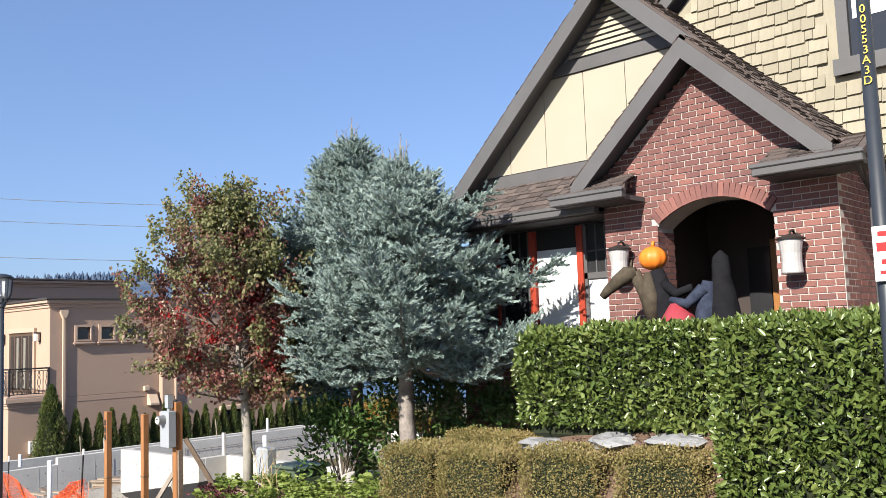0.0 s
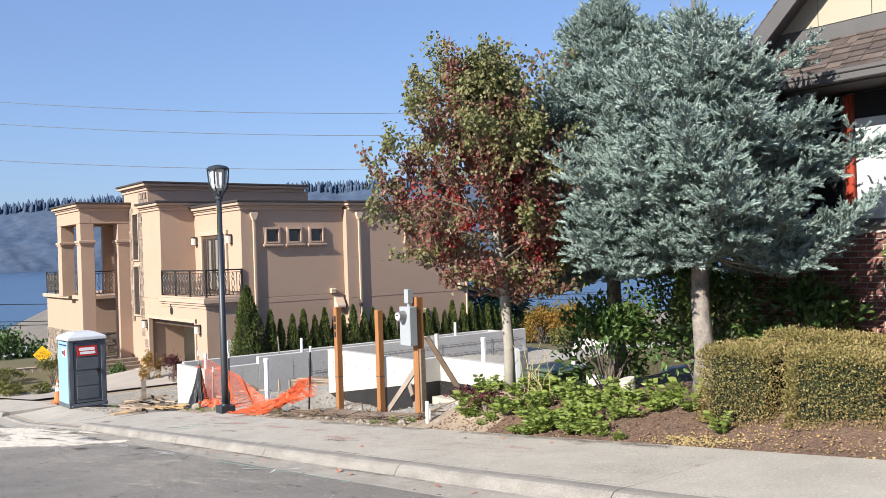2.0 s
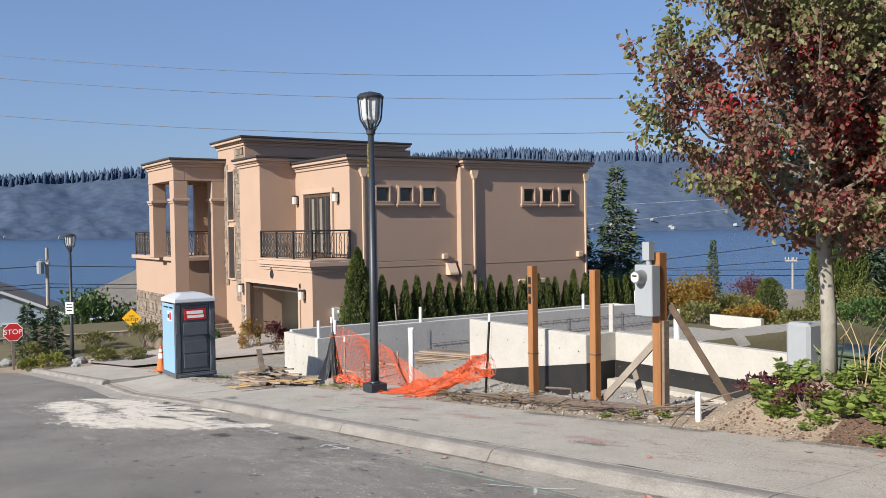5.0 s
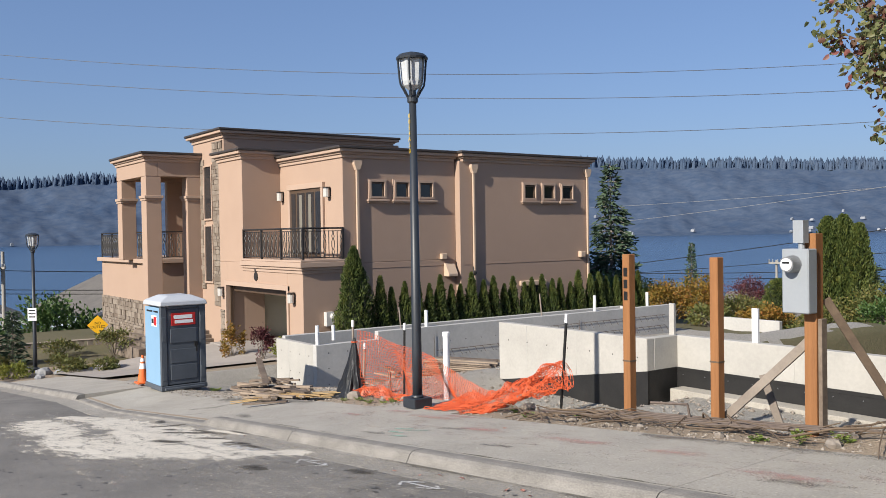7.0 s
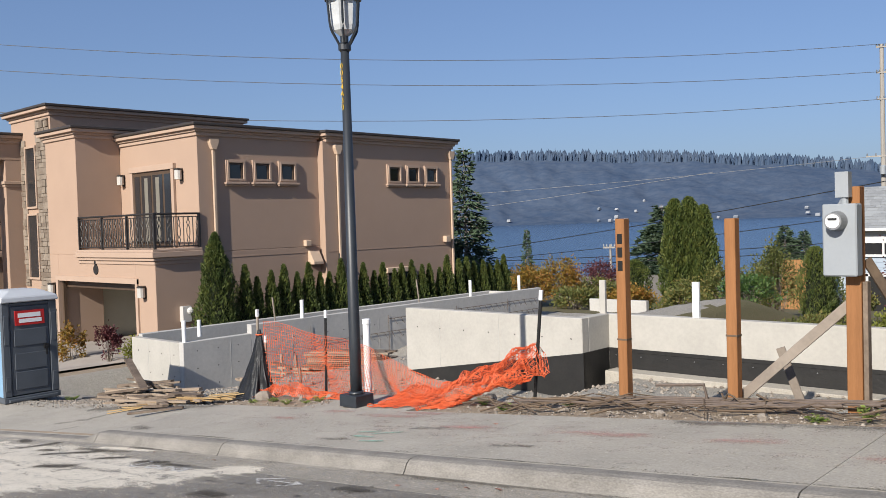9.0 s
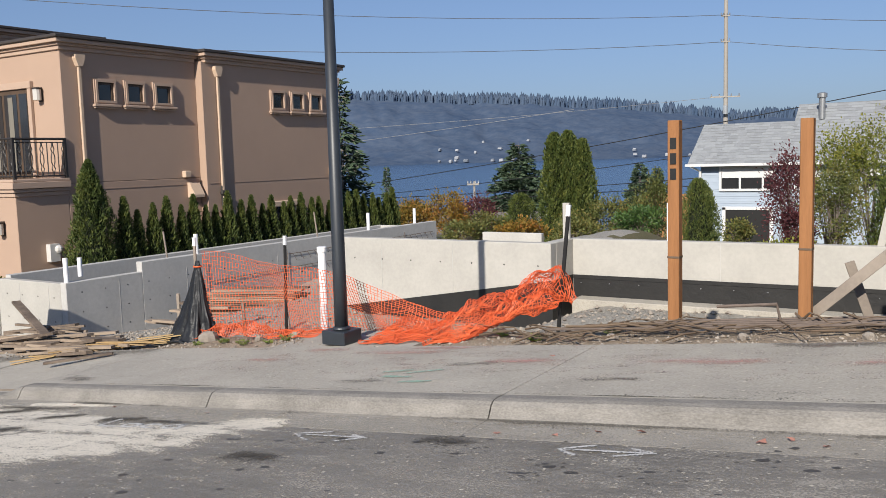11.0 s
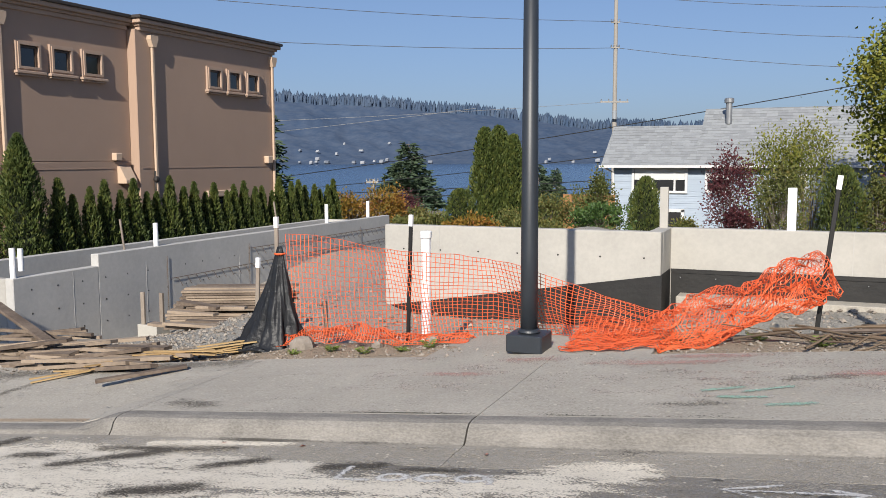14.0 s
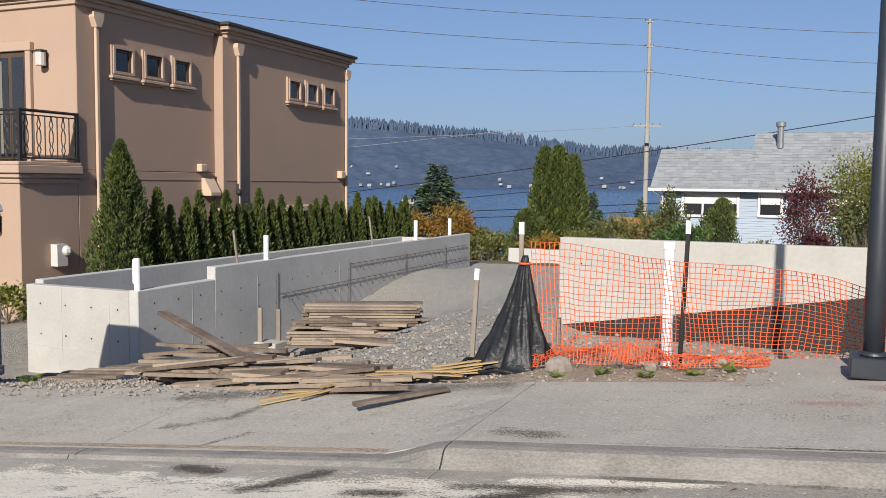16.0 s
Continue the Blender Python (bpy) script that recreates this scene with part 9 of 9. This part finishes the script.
def figure(name, pieces, label):
    me = None
    g, idx, mats_ = Geo(), [], []
    for shape, m in pieces:
        if m not in mats_:
            mats_.append(m)
        idx += [mats_.index(m)] * len(shape.f)
        g.add(shape.v, shape.f)
    me = mesh_of(name, g, None, (g.v[0][0], g.v[0][1], 0.75))
    for m in mats_:
        me.materials.append(m)
    me.polygons.foreach_set("material_index", idx)
    me.polygons.foreach_set("use_smooth", [True] * len(idx))
    ob = new(name, me)
    ob.location = (g.v[0][0], g.v[0][1], 0.75)
    tagged(ob, label, "halloween figure", "porch figures")


fy = 11.0


def ribbed(c, r, ribs=9, squash=0.84):
    """A pumpkin: a flattened ball with ribs and a stalk."""
    g = Geo().ball(c, r, 36, 12, squash)
    out = []
    for x, y, z in g.v:
        a = math.atan2(y - c[1], x - c[0])
        k = 0.93 + 0.07 * abs(math.cos(a * ribs / 2))
        out.append((c[0] + (x - c[0]) * k, c[1] + (y - c[1]) * k, z))
    g.v = out
    return g.tube([(c[0], c[1], c[2] + r * squash * 0.9), (c[0] + 0.02, c[1], c[2] + r * squash + 0.07)], [0.03, 0.022], 6)


M_CAPE = mat("black_cape_cloth", (0.016, 0.016, 0.018), (0.009, 0.009, 0.011), rough=1.0, spec=0.05, scale=5, bump=0.4, bscale=12, dist=0.03)
cape = Geo().lathe((-5.28, fy + 0.12, 0.75), [(0.34, 0), (0.3, 0.5), (0.22, 1.0), (0.17, 1.35), (0.12, 1.56), (0.12, 1.7), (0.1, 1.82), (0.02, 1.9)], 24)
cape.v = [(x + 0.03 * math.sin(9 * math.atan2(y - fy - 0.12, x + 5.28)) * max(0.0, 2.2 - z), y, z) for x, y, z in cape.v]
figure("pumpkin_figure", [
    (Geo().tube([(-6.0, fy, 0.75), (-6.03, fy, 1.5), (-6.1, fy, 2.1), (-6.18, fy, 2.45)], [0.2, 0.2, 0.17, 0.1], 14), M_CAPE),
    (Geo().tube([(-6.2, fy - 0.14, 1.75), (-6.22, fy - 0.13, 2.1), (-6.26, fy - 0.1, 2.42)], [0.09, 0.13, 0.05], 10), M_STRAW),
    (ribbed((-6.22, fy, 2.62), 0.2), M_PUMPKIN),
    (Geo().tube([(-6.05, fy - 0.05, 2.25), (-5.82, fy - 0.12, 2.1), (-5.6, fy - 0.1, 2.18)], [0.08, 0.07, 0.05], 8), M_CAPE)], "stuffed halloween figure with a pumpkin head")
figure("caped_figure", [
    (cape, M_CAPE),
    (Geo().tube([(-5.5, fy, 0.75), (-5.5, fy, 1.5), (-5.46, fy, 2.05), (-5.42, fy, 2.25)], [0.16, 0.15, 0.13, 0.07], 12), M_CLOTHBLUE),
    (Geo().lathe((-5.82, fy - 0.12, 0.75), [(0.34, 0), (0.32, 0.6), (0.24, 1.0), (0.1, 1.22)], 18), M_CLOTHRED),
    (Geo().tube([(-5.45, fy - 0.08, 2.15), (-5.64, fy - 0.2, 1.95), (-5.9, fy - 0.15, 2.02)], [0.09, 0.075, 0.05], 8), M_CLOTHBLUE)], "stuffed halloween figure in a dark cape and red skirt")
figure("beast_figure", [
    (Geo().tube([(-6.98, fy - 0.15, 2.12), (-6.9, fy - 0.14, 2.2), (-6.74, fy - 0.12, 2.32), (-6.58, fy - 0.1, 2.42), (-6.46, fy - 0.06, 2.44)], [0.055, 0.07, 0.1, 0.12, 0.08], 10), M_STRAW),
    (Geo().tube([(-6.5, fy - 0.05, 2.44), (-6.38, fy, 2.15), (-6.26, fy + 0.02, 1.7), (-6.22, fy + 0.02, 0.75)], [0.09, 0.09, 0.1, 0.12], 10), M_STRAW),
    (Geo().tube([(-6.52, fy - 0.1, 2.5), (-6.5, fy - 0.1, 2.62)], [0.03, 0.008], 6), M_STRAW)], "brown burlap halloween animal figure")
# dark car in the garage
M_CAR = mat("black_car_paint", (0.012, 0.012, 0.014), (0.016, 0.016, 0.018), rough=0.15, bump=0.0, spec=0.7)
car = thing("car", (-40.2, 17.5, -3.72), "dark parked car inside the garage", "car")
part("body", Geo().prism([(15.4, -3.42), (15.45, -2.95), (16.4, -2.85), (17.1, -2.4), (18.8, -2.38), (19.5, -2.85), (19.7, -3.4)], "x", -41.05, -39.35), M_CAR, car, bevel=0.09, segments=2)
part("windscreen", Geo().add([(-40.9, 16.36, -2.84), (-39.5, 16.36, -2.84), (-39.6, 17.02, -2.42), (-40.8, 17.02, -2.42)], [(0, 1, 2, 3)]), M_DARKGLASS, car)
for x in (-41.0, -39.4):
    for y in (16.0, 19.0):
        w = part("wheel", Geo().tube([(x - 0.1, y, -3.4), (x + 0.1, y, -3.4)], 0.32, 18), M_BLACK, car)
        part("rim", Geo().tube([(x - 0.11, y, -3.4), (x + 0.11, y, -3.4)], 0.2, 14), M_GALV, w)
for x in (-40.85, -39.55):
    part("headlight", Geo().ball((x, 15.42, -3.05), 0.12, 8, 5, 0.6), M_FROSTED, car)


# ---- bricks and cedar shingles, laid last ----
def brick_mesh(w):
    """A brick with its front at the back plane's level, x from 0 to w."""
    j = brick_rng.uniform(0, 0.004)
    return mesh_of("brick", Geo().box(MJ / 2, w - MJ / 2, -0.012 - j, 0.03, MJ / 2, BH - MJ / 2), M_BRICK)


brick_kinds = {}


def lay(spots, wall, y, single):
    org = ORIGIN[wall.name]
    rest = Geo()
    for a, b, z in spots:
        if single(a, z):
            k = (round(b - a, 2), brick_rng.randrange(3))
            if k not in brick_kinds:
                brick_kinds[k] = brick_mesh(b - a)
            ob = new("brick", brick_kinds[k])
            ob.parent = wall
            ob.location = (a - org[0], y + 0.02 - org[1], z - org[2])
        else:
            j = brick_rng.uniform(0, 0.006)
            rest.box(a + MJ / 2, b - MJ / 2, y + 0.008 - j, y + 0.05, z + MJ / 2, z + BH - MJ / 2)
    if rest.v:
        tagged(part("bricks", rest, M_BRICK, wall), kind="stuff")


lay(brick_spots, pw, PY, lambda a, z: a > -4.82 and z < 3.4)
lay(base_spots, base, MY - 0.1, lambda a, z: a > -9.2 and z > 0.2)
# brick side of the porch
rest = Geo()
for j in range(36):
    for k in range(9):
        y0 = PY + 0.03 + k * BW + (BW / 2 if j % 2 else 0)
        rest.box(-3.935, -3.918, y0, y0 + BW - MJ, 0.6 + j * BH, 0.6 + (j + 1) * BH - MJ)
    for k in range(2):
        y0 = PY + 0.03 + k * BW + (0.02 if j % 2 else 0)
        if 0.6 + (j + 1) * BH < AS:
            rest.box(AL - 0.02, AL + 0.008, y0, y0 + BW - MJ, 0.6 + j * BH, 0.6 + (j + 1) * BH - MJ)
tagged(part("bricks", rest, M_BRICK, pw), kind="stuff")
# cedar shingles of the upper wall
cedar_rng = random.Random(8)
cedar_rest, cedar_n = Geo(), 0
org = ORIGIN[up.name]
for j in range(28):
    z = 3.95 + j * 0.19
    x = -6.75 + cedar_rng.uniform(-0.2, 0)
    while x < -1.2:
        w = cedar_rng.choice((0.12, 0.17, 0.2, 0.24, 0.28))
        zl = 6.72 + (x + 6.75) * 0.965
        if x > -6.8 and z < zl and not (-4.3 < x + w and x < -2.0 and 5.15 < z + 0.19 and z < 7.3):
            d = cedar_rng.choice((0.0, 0.0, -0.02, 0.015))
            g = Geo().add([(0, -0.028, d), (w - 0.007, -0.028, d), (w - 0.007, 0.012, 0.2), (0, 0.012, 0.2), (0, 0.025, d), (w - 0.007, 0.025, d), (w - 0.007, 0.02, 0.2), (0, 0.02, 0.2)],
                          [(0, 1, 2, 3), (4, 5, 1, 0), (5, 6, 2, 1), (7, 4, 0, 3), (3, 2, 6, 7)])
            if cedar_n < 290 and x > -6.4 and 4.6 < z < 7.0:
                k = ("c", w, d)
                if k not in brick_kinds:
                    brick_kinds[k] = mesh_of("cedar_shingle", g, M_CEDAR)
                ob = new("cedar_shingle", brick_kinds[k])
                ob.parent = up
                ob.location = (x - org[0], UY - org[1], z - org[2])
                cedar_n += 1
            else:
                cedar_rest.add([(a + x, b + UY, c + z) for a, b, c in g.v], g.f)
        x += w
tagged(part("cedar_shingles", cedar_rest, M_CEDAR, up), kind="stuff")
